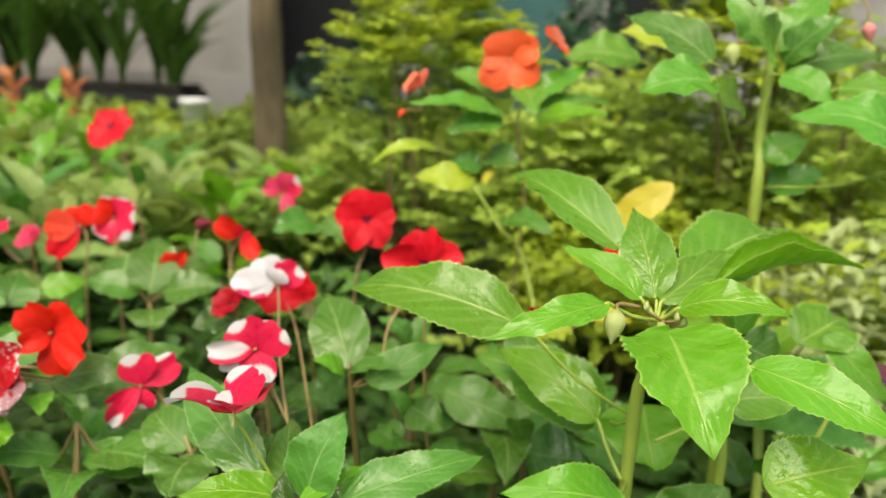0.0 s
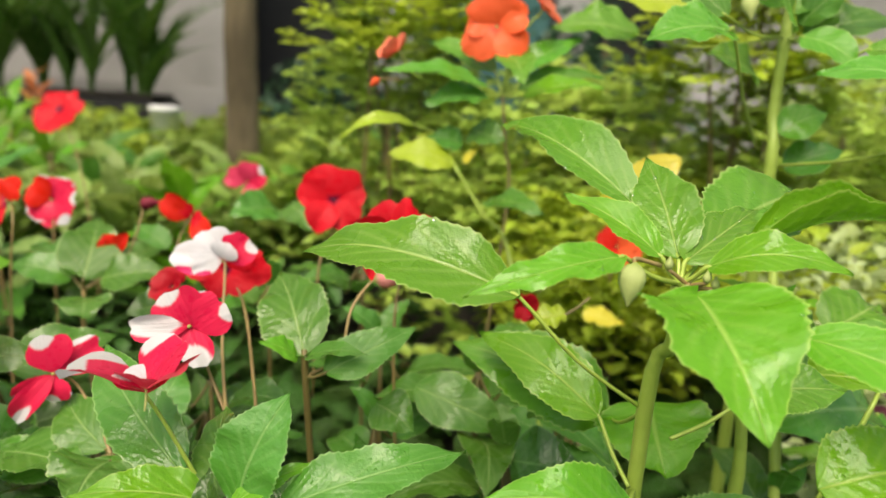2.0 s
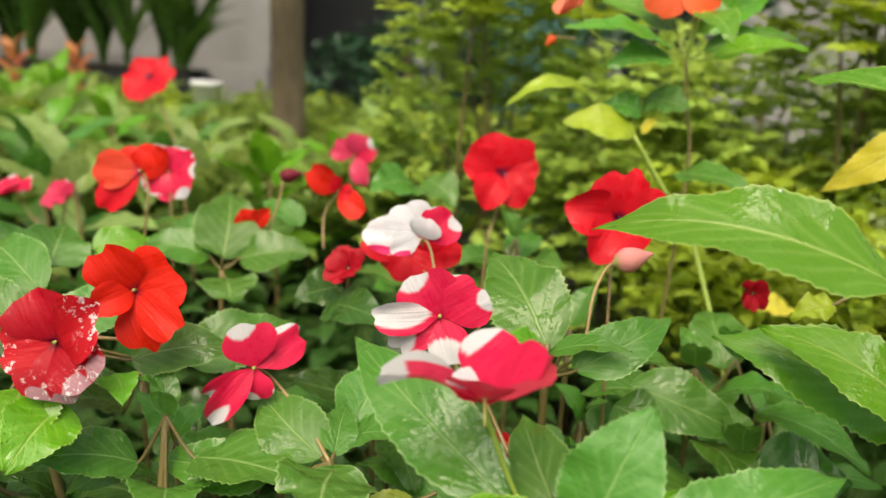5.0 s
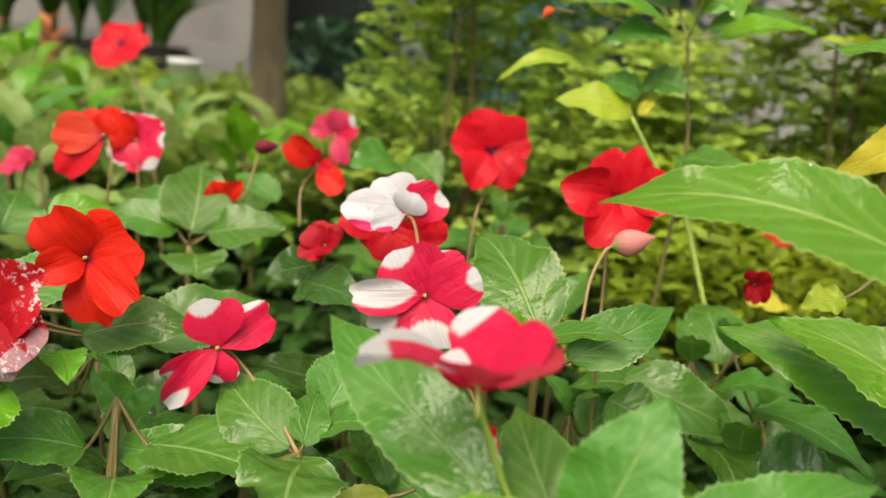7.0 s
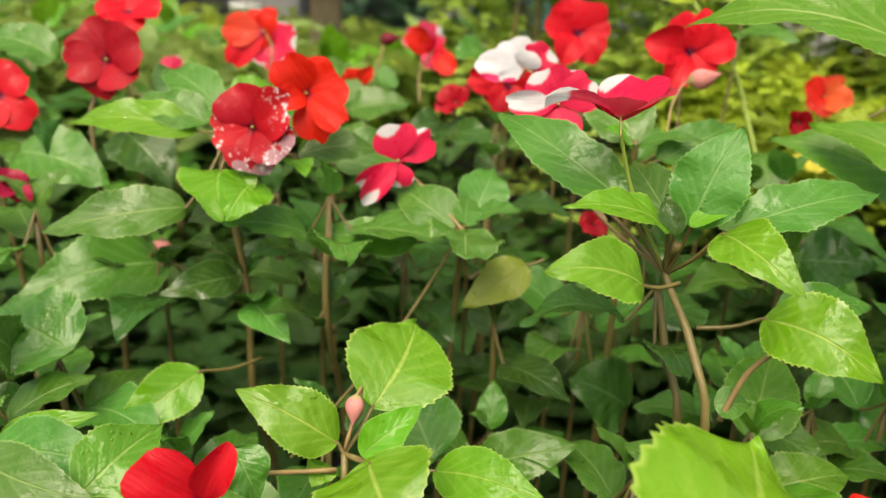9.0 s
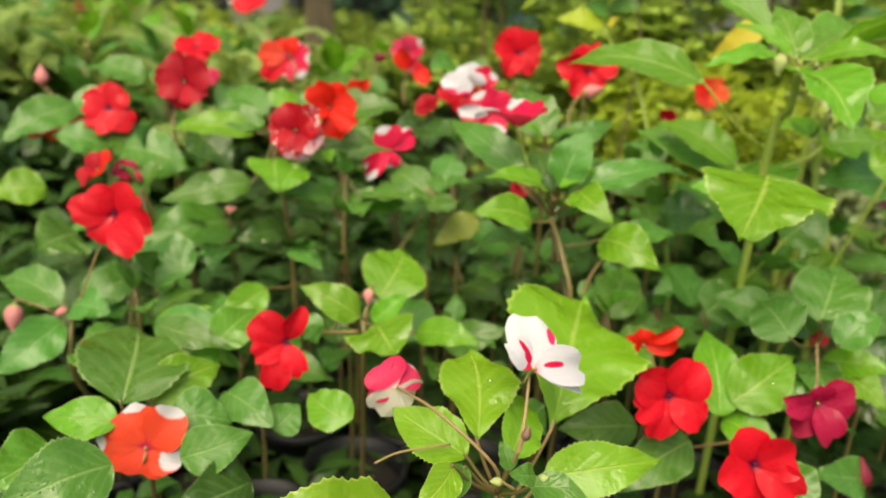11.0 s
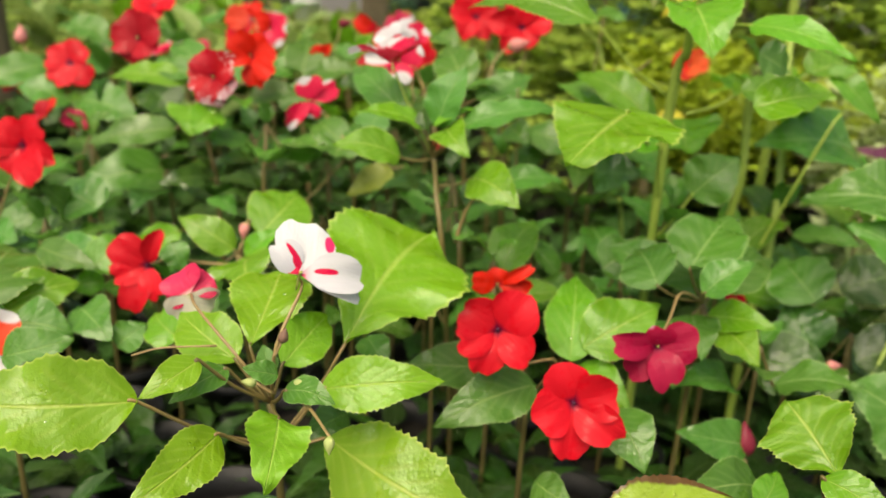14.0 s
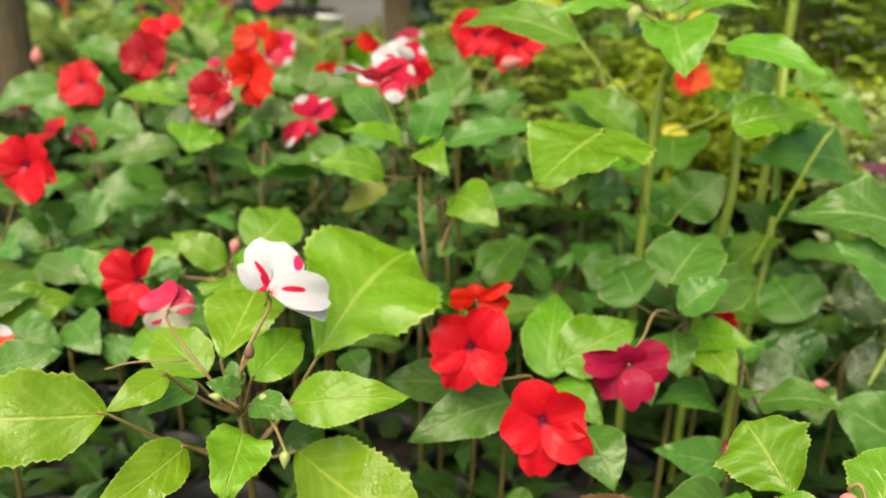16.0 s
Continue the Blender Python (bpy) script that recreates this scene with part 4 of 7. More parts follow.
def filler_plant(height, seed, label):
    """Leafy impatiens shoot without flowers: one main stem, two side shoots, whorls of toothed leaves."""
    rng = random.Random(seed)
    ob = thing("impatiens_plant", (0, 0, 0), label, "flowering plant", "leafy impatiens plants")
    tops = [Vector((rng.uniform(-0.015, 0.015), rng.uniform(-0.015, 0.015), height))]
    stem(ob, [(0, 0, 0.0), (0.004, -0.003, height * 0.5), tops[0] - Vector((0, 0, 0.03))], 0.0055, 0.0032, STEM_BROWN)
    for k in range(2):
        a = rng.uniform(0, 6.3)
        top = Vector((math.cos(a) * 0.05, math.sin(a) * 0.05, height * rng.uniform(0.72, 0.92)))
        stem(ob, [(0, 0, height * 0.3), top * 0.6 + Vector((0, 0, height * 0.1)), top - Vector((0, 0, 0.02))], 0.0038, 0.0026, STEM_BROWN)
        tops.append(top)
    for t, top in enumerate(tops):
        turn = rng.uniform(0, 6.3)
        n = 9 if t == 0 else 5
        for k in range(n):
            a = turn + k * 2.4
            z = top.z - 0.010 * k - (0.06 if k > 5 else 0) - (0.05 if k > 7 else 0)
            L = rng.uniform(0.05, 0.085) * (0.75 if k < 2 else 1.0)
            elev = rng.uniform(0.35, 0.8) if k < 2 else rng.uniform(-0.35, 0.35)
            way = Vector((math.cos(a), math.sin(a), elev)).normalized()
            base = Vector((top.x, top.y, z)) + way * rng.uniform(0.012, 0.03)
            m = frame_from(base, way, Vector((0, 0, 1)) + rand_dir(rng) * 0.25) @ Matrix.Scale(L, 4)
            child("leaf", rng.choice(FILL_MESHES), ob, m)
    return ob


FILL_LABELS = ("leafy green impatiens plant without flowers", "impatiens plant with toothed leaves, bed shade in their dark green", "young impatiens plant with glossy wet leaves")
FILLERS = [filler_plant(0.30, 500 + i, FILL_LABELS[i % 3]) for i in range(6)]


def canopy(y):
    return float(np.interp(y, (-0.1, 0.12, 0.3, 0.45, 0.6, 0.8, 1.1), (0.14, 0.165, 0.18, 0.235, 0.325, 0.375, 0.40)))


def fill_bed():
    rng = random.Random(77)
    used = 0
    for j in range(13):
        for i in range(-9, 10):
            x = i * 0.108 + rng.uniform(-0.035, 0.035) + 0.05 * (j % 2)
            y = 0.02 + j * 0.092 + rng.uniform(-0.03, 0.03)
            if abs(x + 0.04) > 0.30 + 0.62 * (y + 0.20):
                continue
            m = pose(x, y, 0, 0, 0, rng.uniform(0, 360))
            rise = 0.05 if x > 0.04 and 0.38 < y < 0.85 else 0.0
            h = (canopy(y) + rise) * rng.uniform(0.84, 1.05) / 0.30
            m = m @ Matrix.Diagonal((1.0, 1.0, h, 1.0))
            if used < len(FILLERS):
                FILLERS[used].matrix_basis = m
            else:
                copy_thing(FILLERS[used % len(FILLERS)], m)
            used += 1
            if y < 0.62:
                POTS.append((x, y))


POTS = []
fill_bed()
first_pot = pot(0, 0)
for k, (x, y) in enumerate(POTS):
    if k == 0:
        first_pot.matrix_basis = pose(x, y, 0)
    else:
        copy_thing(first_pot, pose(x, y, 0))


# more shoots in the back rows, where the bed is thickest
def thicken(x0, x1, y0, y1, count, seed):
    rng = random.Random(seed)
    for k in range(count):
        x, y = rng.uniform(x0, x1), rng.uniform(y0, y1)
        m = pose(x, y, 0, 0, 0, rng.uniform(0, 360)) @ Matrix.Diagonal((1.0, 1.0, (canopy(y) + rng.uniform(-0.03, 0.035)) / 0.30, 1.0))
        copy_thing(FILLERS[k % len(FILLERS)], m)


thicken(-0.62, -0.05, 0.60, 1.05, 34, 5)
thicken(0.05, 0.5, 0.42, 0.85, 22, 6)


# ---- flowering plants, one by one ----

plant = thing("impatiens_plant", (0.112, 0.385, 0), "tall light green impatiens plant with big toothed leaves and green buds", "flowering plant", "flowering impatiens plants")
stem(plant, ((0.112, 0.385, 0), (0.11, 0.378, 0.22), (0.107, 0.368, 0.44), (0.111, 0.356, 0.475), (0.105, 0.34, 0.505)), 0.0048, 0.0038, STEM_GREEN)
leaf(plant, (0.048, 0.363, 0.489), (-0.049, 0.403, 0.498), 0.038, (-0.14, -0.54, 0.83), "fresh", stalk=(0.107, 0.368, 0.44), droop=0.08, bend=0.14, stalk_mat=STEM_GREEN)
leaf(plant, (0.078, 0.323, 0.517), (0.02, 0.301, 0.505), 0.016, (0.02, -0.52, 0.85), "lime", stalk=(0.105, 0.34, 0.504), wave=0.07, bend=0.1, stalk_mat=STEM_GREEN)
leaf(plant, (0.106, 0.324, 0.504), (0.108, 0.259, 0.481), 0.048, (-0.08, -0.33, 0.94), "lime", blunt=0.25, fold=0.22, bend=0.1, droop=0.15, ragged=0.03)
stem(plant, ((0.105, 0.34, 0.504), (0.105, 0.332, 0.504), (0.107, 0.324, 0.503)), 0.0016, 0.0014, STEM_GREEN)
leaf(plant, (0.095, 0.374, 0.528), (0.043, 0.45, 0.556), 0.028, (-0.20, -0.45, 0.87), "fresh", stalk=(0.105, 0.34, 0.504), bend=0.12, fold=0.28, stalk_mat=STEM_GREEN)
leaf(plant, (0.097, 0.34, 0.514), (0.062, 0.363, 0.533), 0.017, (0.05, -0.58, 0.81), "lime", stalk=(0.105, 0.34, 0.504), fold=0.2, stalk_mat=STEM_GREEN)
leaf(plant, (0.106, 0.347, 0.512), (0.103, 0.395, 0.547), 0.026, (-0.38, -0.57, 0.73), "fresh", stalk=(0.105, 0.34, 0.504), fold=0.14, bend=0.05, stalk_mat=STEM_GREEN)
leaf(plant, (0.124, 0.362, 0.517), (0.209, 0.442, 0.525), 0.044, (0.17, -0.28, 0.94), "fresh", stalk=(0.105, 0.34, 0.504), blunt=0.3, stalk_mat=STEM_GREEN)
leaf(plant, (0.107, 0.343, 0.512), (0.151, 0.384, 0.529), 0.021, (0.10, -0.48, 0.87), "fresh", stalk=(0.105, 0.34, 0.504), bend=0.05, stalk_mat=STEM_GREEN)
leaf(plant, (0.137, 0.356, 0.517), (0.211, 0.361, 0.527), 0.027, (-0.11, -0.22, 0.97), "lime", stalk=(0.105, 0.34, 0.504), curl=0.9, bend=0.1, stalk_mat=STEM_GREEN)
leaf(plant, (0.111, 0.331, 0.513), (0.155, 0.312, 0.517), 0.020, (-0.29, -0.47, 0.84), "lime", stalk=(0.105, 0.34, 0.504), bend=0.16, stalk_mat=STEM_GREEN)
leaf(plant, (0.108, 0.427, 0.41), (0.027, 0.46, 0.436), 0.043, (-0.09, -0.75, 0.66), "fresh", stalk=(0.107, 0.368, 0.44), bend=0.12, stalk_mat=STEM_GREEN)
leaf(plant, (0.138, 0.309, 0.495), (0.19, 0.267, 0.479), 0.024, (-0.20, -0.57, 0.80), "lime", stalk=(0.11, 0.337, 0.502), bend=0.1, stalk_mat=STEM_GREEN)
bud(plant, (0.079, 0.315, 0.509), 0.0159, BUD_GREEN, (-0.17, -0.32, -0.96), ((0.083, 0.326, 0.516), (0.095, 0.335, 0.512),), label="pale green hanging flower bud")
bud(plant, (0.113, 0.331, 0.498), 0.0091, BUD_GREEN, (0.21, -0.58, -0.68), ((0.11, 0.338, 0.504),))
bud(plant, (0.105, 0.332, 0.502), 0.0086, BUD_GREEN, (-0.29, -0.56, -0.70), ((0.108, 0.338, 0.505),))
bud(plant, (0.097, 0.331, 0.514), 0.0054, BUD_GREEN, (0.05, 0.03, 1.02), ((0.108, 0.338, 0.504),))
bud(plant, (0.111, 0.329, 0.51), 0.0054, BUD_GREEN, (0.05, 0.03, 1.02), ((0.108, 0.338, 0.504),))
bud(plant, (0.114, 0.328, 0.508), 0.0054, BUD_GREEN, (0.05, 0.03, 1.02), ((0.108, 0.338, 0.504),))
leaf(plant, (0.066, 0.271, 0.441), (0.027, 0.208, 0.416), 0.075, (-0.06, -0.34, 0.94), "lime", stalk=(0.109, 0.374, 0.4), bend=0.06, fold=0.04, out=0.55, ragged=0.0, stalk_mat=STEM_GREEN)
leaf(plant, (0.131, 0.364, 0.37), (0.163, 0.368, 0.401), 0.040, (-0.27, -0.89, 0.38), "mid", stalk=(0.11, 0.376, 0.33), stalk_mat=STEM_GREEN)
leaf(plant, (0.095, 0.395, 0.424), (0.04, 0.443, 0.447), 0.030, (-0.22, -0.62, 0.75), "lime", stalk=(0.103, 0.365, 0.405), stalk_mat=STEM_GREEN)
leaf(plant, (0.131, 0.433, 0.417), (0.128, 0.388, 0.397), 0.052, (-0.21, -0.39, 0.90), "lime", blunt=0.6)
leaf(plant, (0.097, 0.331, 0.411), (0.034, 0.325, 0.419), 0.028, (0.16, -0.65, 0.74), "lime", stalk=(0.11, 0.376, 0.36), stalk_mat=STEM_GREEN)
leaf(plant, (0.157, 0.377, 0.447), (0.2, 0.376, 0.45), 0.026, (-0.07, -0.61, 0.79), "fresh", stalk=(0.117, 0.36, 0.431), stalk_mat=STEM_GREEN)
leaf(plant, (0.145, 0.295, 0.445), (0.191, 0.298, 0.456), 0.033, (-0.15, -0.62, 0.77), "lime")
stem(plant, ((0.172, 0.44, 0), (0.172, 0.44, 0.25), (0.182, 0.43, 0.366), (0.18, 0.433, 0.426), (0.178, 0.426, 0.464)), 0.0050, 0.0042, STEM_GREEN)
whorl(plant, (0.179, 0.426, 0.466), 5, 0.050, "lime", 12, 0.20)
whorl(plant, (0.125, 0.39, 0.353), 4, 0.055, "mid", 15, 0.20)
whorl(plant, (0.234, 0.482, 0.34), 5, 0.060, "mid", 16, 0.20)
whorl(plant, (0.234, 0.515, 0.438), 5, 0.060, "lime", 17, 0.20)
leaf(plant, (0.168, 0.39, 0.475), (0.195, 0.397, 0.462), 0.030, (0.38, -0.85, 0.37), "mid")
leaf(plant, (0.222, 0.436, 0.459), (0.265, 0.467, 0.467), 0.038, (0.15, -0.42, 0.90), "fresh", blunt=0.3)
leaf(plant, (0.237, 0.437, 0.466), (0.279, 0.426, 0.425), 0.022, (0.17, -0.89, 0.42), "fresh")
stem(plant, ((0.172, 0.44, 0.2), (0.233, 0.421, 0.399), (0.251, 0.429, 0.433)), 0.0020, 0.0015, STEM_GREEN)
leaf(plant, (0.303, 0.505, 0.385), (0.194, 0.454, 0.397), 0.068, (0.34, -0.54, 0.77), "mid", stalk=(0.23, 0.47, 0.36), bend=0.15, stalk_mat=STEM_GREEN)
leaf(plant, (0.297, 0.35, 0.367), (0.202, 0.343, 0.379), 0.060, (0.14, -0.55, 0.82), "mid", bend=0.2)
leaf(plant, (0.29, 0.317, 0.333), (0.227, 0.322, 0.369), 0.044, (0.24, -0.82, 0.52), "mid", bend=0.15)
stem(plant, ((0.215, 0.44, 0), (0.213, 0.44, 0.2), (0.229, 0.471, 0.307), (0.233, 0.494, 0.377), (0.232, 0.518, 0.447), (0.232, 0.53, 0.484)), 0.0050, 0.0040, STEM_GREEN)

plant = thing("impatiens_plant", (0.245, 0.600, 0), "tall pale green impatiens plant with long stalked leaves", "flowering plant", "flowering impatiens plants")
stem(plant, ((0.25, 0.6, 0), (0.25, 0.6, 0.3), (0.242, 0.572, 0.518), (0.242, 0.579, 0.569), (0.242, 0.579, 0.616), (0.244, 0.582, 0.65)), 0.0062, 0.0045, STEM_GREEN)
leaf(plant, (0.171, 0.545, 0.538), (0.121, 0.565, 0.494), 0.023, (0.15, -0.80, 0.58), "yellow", bend=0.16, fold=0.05, blunt=0.2)
leaf(plant, (0.174, 0.494, 0.612), (0.121, 0.484, 0.603), 0.040, (-0.04, -0.54, 0.84), "fresh", stalk=(0.229, 0.568, 0.545), bend=0.12, stalk_mat=STEM_GREEN)
leaf(plant, (0.182, 0.527, 0.624), (0.129, 0.567, 0.655), 0.036, (-0.04, -0.64, 0.77), "mid", stalk=(0.243, 0.58, 0.619), stalk_mat=STEM_GREEN)
leaf(plant, (0.213, 0.663, 0.64), (0.148, 0.667, 0.648), 0.045, (0.03, -0.72, 0.70), "ygreen")
leaf(plant, (0.257, 0.584, 0.618), (0.327, 0.585, 0.632), 0.039, (-0.16, -0.58, 0.80), "mid", stalk=(0.243, 0.58, 0.619), stalk_mat=STEM_GREEN)
leaf(plant, (0.177, 0.702, 0.625), (0.106, 0.705, 0.626), 0.051, (-0.02, -0.57, 0.82), "fresh", stalk=(0.243, 0.58, 0.619), stalk_mat=STEM_GREEN)
leaf(plant, (0.241, 0.554, 0.618), (0.269, 0.527, 0.597), 0.027, (-0.15, -0.71, 0.69), "fresh", stalk=(0.243, 0.58, 0.619), stalk_mat=STEM_GREEN)
leaf(plant, (0.27, 0.53, 0.61), (0.316, 0.505, 0.599), 0.033, (-0.09, -0.53, 0.84), "fresh", stalk=(0.247, 0.578, 0.589), stalk_mat=STEM_GREEN)
leaf(plant, (0.292, 0.459, 0.571), (0.22, 0.487, 0.592), 0.045, (0.00, -0.59, 0.81), "fresh", stalk=(0.245, 0.565, 0.535), bend=0.16, stalk_mat=STEM_GREEN)
leaf(plant, (0.243, 0.57, 0.556), (0.276, 0.573, 0.572), 0.026, (-0.22, -0.79, 0.57), "fresh")
leaf(plant, (0.245, 0.578, 0.633), (0.292, 0.606, 0.677), 0.033, (-0.28, -0.64, 0.72), "fresh")
leaf(plant, (0.237, 0.579, 0.638), (0.21, 0.599, 0.674), 0.033, (-0.03, -0.89, 0.46), "fresh")
leaf(plant, (0.239, 0.567, 0.63), (0.209, 0.542, 0.649), 0.040, (0.72, -0.65, 0.25), "fresh")
leaf(plant, (0.249, 0.576, 0.627), (0.283, 0.562, 0.661), 0.034, (-0.71, -0.44, 0.55), "mid")
leaf(plant, (0.227, 0.579, 0.592), (0.188, 0.574, 0.605), 0.042, (0.34, -0.55, 0.76), "fresh")
bud(plant, (0.301, 0.559, 0.649), 0.0156, BUD_PINK, (0.14, -0.23, -0.97), ((0.298, 0.563, 0.669), (0.288, 0.577, 0.681),), label="pink hanging bud")
bud(plant, (0.195, 0.528, 0.63), 0.0168, BUD_GREEN, (0.03, -0.42, -0.93), ((0.217, 0.56, 0.64),))
leaf(plant, (0.253, 0.575, 0.532), (0.293, 0.577, 0.547), 0.028, (-0.23, -0.69, 0.68), "mid")
flower(plant, (0.227, 0.549, 0.68), 0.030, (-0.22, -0.80, 0.56), (ORANGE,), 0, 10, stalk=((0.228, 0.566, 0.666),), up=(-0.03, 0.23, 0.97))
flower(plant, (0.192, 0.55, 0.68), 0.026, (-0.24, -0.62, 0.75), (ORANGE, SALMON,), 0, 20, stalk=((0.221, 0.566, 0.665),), up=(-0.03, 0.23, 0.97))
FLOWER_COUNT[0] += 1
whorl(plant, (0.395, 0.595, 0.379), 8, 0.050, "purple", 21, 0.20)
leaf(plant, (0.154, 0.703, 0.386), (0.192, 0.699, 0.378), 0.018, (0.07, -0.73, 0.68), "yellow", wave=0.1)

plant = thing("impatiens_plant", (0.060, 0.640, 0), "impatiens plant with orange flowers above dark leaves", "flowering plant", "flowering impatiens plants")
stem(plant, ((0.06, 0.64, 0), (0.06, 0.642, 0.3), (0.076, 0.668, 0.483), (0.072, 0.674, 0.53), (0.067, 0.678, 0.57)), 0.0028, 0.0024, STEM_BROWN)
flower(plant, (0.059, 0.68, 0.621), 0.054, (-0.19, -0.91, 0.36), (ORANGE,), 0, 10, tube_mat=STEM_GREEN, stalk=((0.069, 0.68, 0.598), (0.067, 0.678, 0.57),), up=(-0.04, 0.23, 0.97))
flower(plant, (0.094, 0.683, 0.637), 0.034, (0.75, -0.35, 0.56), (ORANGE, SALMON,), 20, 25, tube_mat=STEM_GREEN, stalk=((0.08, 0.684, 0.617), (0.067, 0.678, 0.57),), up=(-0.04, 0.23, 0.97))
flower(plant, (-0.016, 0.663, 0.598), 0.032, (-0.81, -0.36, 0.45), (SALMON,), 10, 35, tube_mat=STEM_GREEN, stalk=((0.003, 0.667, 0.578), (0.067, 0.678, 0.57),), up=(-0.04, 0.23, 0.97))
bud(plant, (-0.034, 0.658, 0.574), 0.0107, ORANGE, (-0.49, -0.41, -0.54), ((-0.015, 0.668, 0.577),))
leaf(plant, (0.054, 0.675, 0.575), (-0.028, 0.648, 0.583), 0.025, (0.19, -0.45, 0.87), "fresh", stalk=(0.067, 0.678, 0.57), stalk_mat=STEM_GREEN)
leaf(plant, (0.078, 0.674, 0.574), (0.150, 0.684, 0.588), 0.026, (-0.08, -0.50, 0.86), "mid", stalk=(0.067, 0.678, 0.57), stalk_mat=STEM_GREEN)
leaf(plant, (0.071, 0.677, 0.587), (0.132, 0.701, 0.618), 0.025, (-0.07, -0.64, 0.77), "fresh", stalk=(0.067, 0.678, 0.57), stalk_mat=STEM_GREEN)
leaf(plant, (0.061, 0.688, 0.588), (0.006, 0.724, 0.61), 0.027, (-0.18, -0.55, 0.82), "fresh", stalk=(0.067, 0.678, 0.57), stalk_mat=STEM_GREEN)
leaf(plant, (0.068, 0.659, 0.599), (0.075, 0.613, 0.578), 0.026, (-0.15, -0.43, 0.89), "fresh", stalk=(0.067, 0.678, 0.57), stalk_mat=STEM_GREEN)
leaf(plant, (0.081, 0.663, 0.57), (0.142, 0.652, 0.58), 0.028, (-0.21, -0.40, 0.89), "lime", stalk=(0.067, 0.678, 0.57), stalk_mat=STEM_GREEN)
leaf(plant, (0.054, 0.673, 0.569), (0.004, 0.653, 0.559), 0.031, (0.03, -0.49, 0.87), "mid", stalk=(0.067, 0.678, 0.57), stalk_mat=STEM_GREEN)
leaf(plant, (0.031, 0.657, 0.515), (-0.021, 0.659, 0.520), 0.027, (0.04, -0.71, 0.70), "ygreen", stalk=(0.059, 0.668, 0.476), bend=0.16, blunt=0.5, fold=0.05, ragged=0.0, stalk_mat=STEM_GREEN)
leaf(plant, (-0.003, 0.674, 0.543), (-0.061, 0.662, 0.528), 0.015, (-0.08, -0.58, 0.81), "ygreen", stalk=(0.046, 0.682, 0.536), bend=0.2, stalk_mat=STEM_GREEN)
leaf(plant, (0.039, 0.667, 0.515), (0.051, 0.67, 0.528), 0.008, (-0.41, -0.73, 0.54), "yellow")
leaf(plant, (0.044, 0.683, 0.54), (0.071, 0.661, 0.534), 0.029, (-0.32, -0.58, 0.75), "mid")
leaf(plant, (0.037, 0.665, 0.53), (0.009, 0.668, 0.535), 0.023, (0.07, -0.72, 0.70), "mid")
leaf(plant, (0.058, 0.641, 0.49), (0.094, 0.589, 0.489), 0.026, (-0.34, -0.24, 0.91), "mid")

plant = thing("impatiens_plant", (-0.030, 0.400, 0), "impatiens plant with pink and white cupped flowers and reddish stems", "flowering plant", "flowering impatiens plants")
stem(plant, ((-0.038, 0.352, 0), (-0.038, 0.35, 0.15), (-0.046, 0.296, 0.321), (-0.054, 0.305, 0.367), (-0.061, 0.334, 0.39), (-0.063, 0.319, 0.408)), 0.0042, 0.0036, STEM_BROWN)
stem(plant, ((-0.05, 0.42, 0), (-0.045, 0.42, 0.15), (-0.038, 0.351, 0.295), (-0.045, 0.365, 0.34), (-0.05, 0.374, 0.368)), 0.0055, 0.0040, STEM_BROWN)
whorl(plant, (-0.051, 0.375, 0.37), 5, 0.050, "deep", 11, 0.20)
stem(plant, ((-0.039, 0.301, 0.338), (-0.033, 0.298, 0.361), (-0.026, 0.292, 0.375)), 0.0030, 0.0022, STEM_RED)
leaf(plant, (-0.081, 0.333, 0.419), (-0.137, 0.4, 0.447), 0.027, (-0.30, -0.56, 0.77), "mid", stalk=(-0.061, 0.334, 0.39), bend=0.1)
leaf(plant, (-0.058, 0.321, 0.415), (-0.04, 0.33, 0.457), 0.028, (-0.34, -0.87, 0.35), "mid", stalk=(-0.061, 0.334, 0.39), blunt=0.4, fold=0.14)
leaf(plant, (-0.063, 0.325, 0.413), (-0.074, 0.369, 0.433), 0.021, (-0.41, -0.47, 0.78), "mid", stalk=(-0.061, 0.334, 0.39), blunt=0.4)
leaf(plant, (-0.065, 0.315, 0.413), (-0.069, 0.325, 0.428), 0.010, (-0.25, -0.83, 0.50), "deep", fold=0.25)
leaf(plant, (-0.042, 0.316, 0.417), (0.028, 0.34, 0.431), 0.024, (0.00, -0.51, 0.86), "mid", stalk=(-0.061, 0.334, 0.39), wave=0.05)
leaf(plant, (-0.067, 0.321, 0.415), (-0.114, 0.307, 0.424), 0.021, (0.28, -0.37, 0.88), "lime", stalk=(-0.061, 0.334, 0.39))
leaf(plant, (-0.06, 0.316, 0.417), (-0.03, 0.33, 0.429), 0.011, (-0.17, -0.41, 0.90), "lime")
leaf(plant, (-0.08, 0.299, 0.396), (-0.123, 0.282, 0.405), 0.025, (0.40, -0.65, 0.65), "lime", stalk=(-0.061, 0.314, 0.393), blunt=0.2, bend=0.14)
leaf(plant, (-0.049, 0.31, 0.416), (-0.03, 0.27, 0.405), 0.024, (-0.42, -0.41, 0.81), "lime", stalk=(-0.061, 0.334, 0.39), bend=0.2)
leaf(plant, (-0.03, 0.3, 0.385), (0.005, 0.27, 0.374), 0.031, (-0.37, -0.66, 0.65), "lime", stalk=(-0.053, 0.308, 0.376), bend=0.16)
leaf(plant, (-0.014, 0.324, 0.376), (0.034, 0.335, 0.38), 0.022, (0.07, -0.59, 0.81), "mid")
leaf(plant, (-0.042, 0.303, 0.344), (-0.026, 0.303, 0.345), 0.013, (-0.04, -0.73, 0.68), "mid")
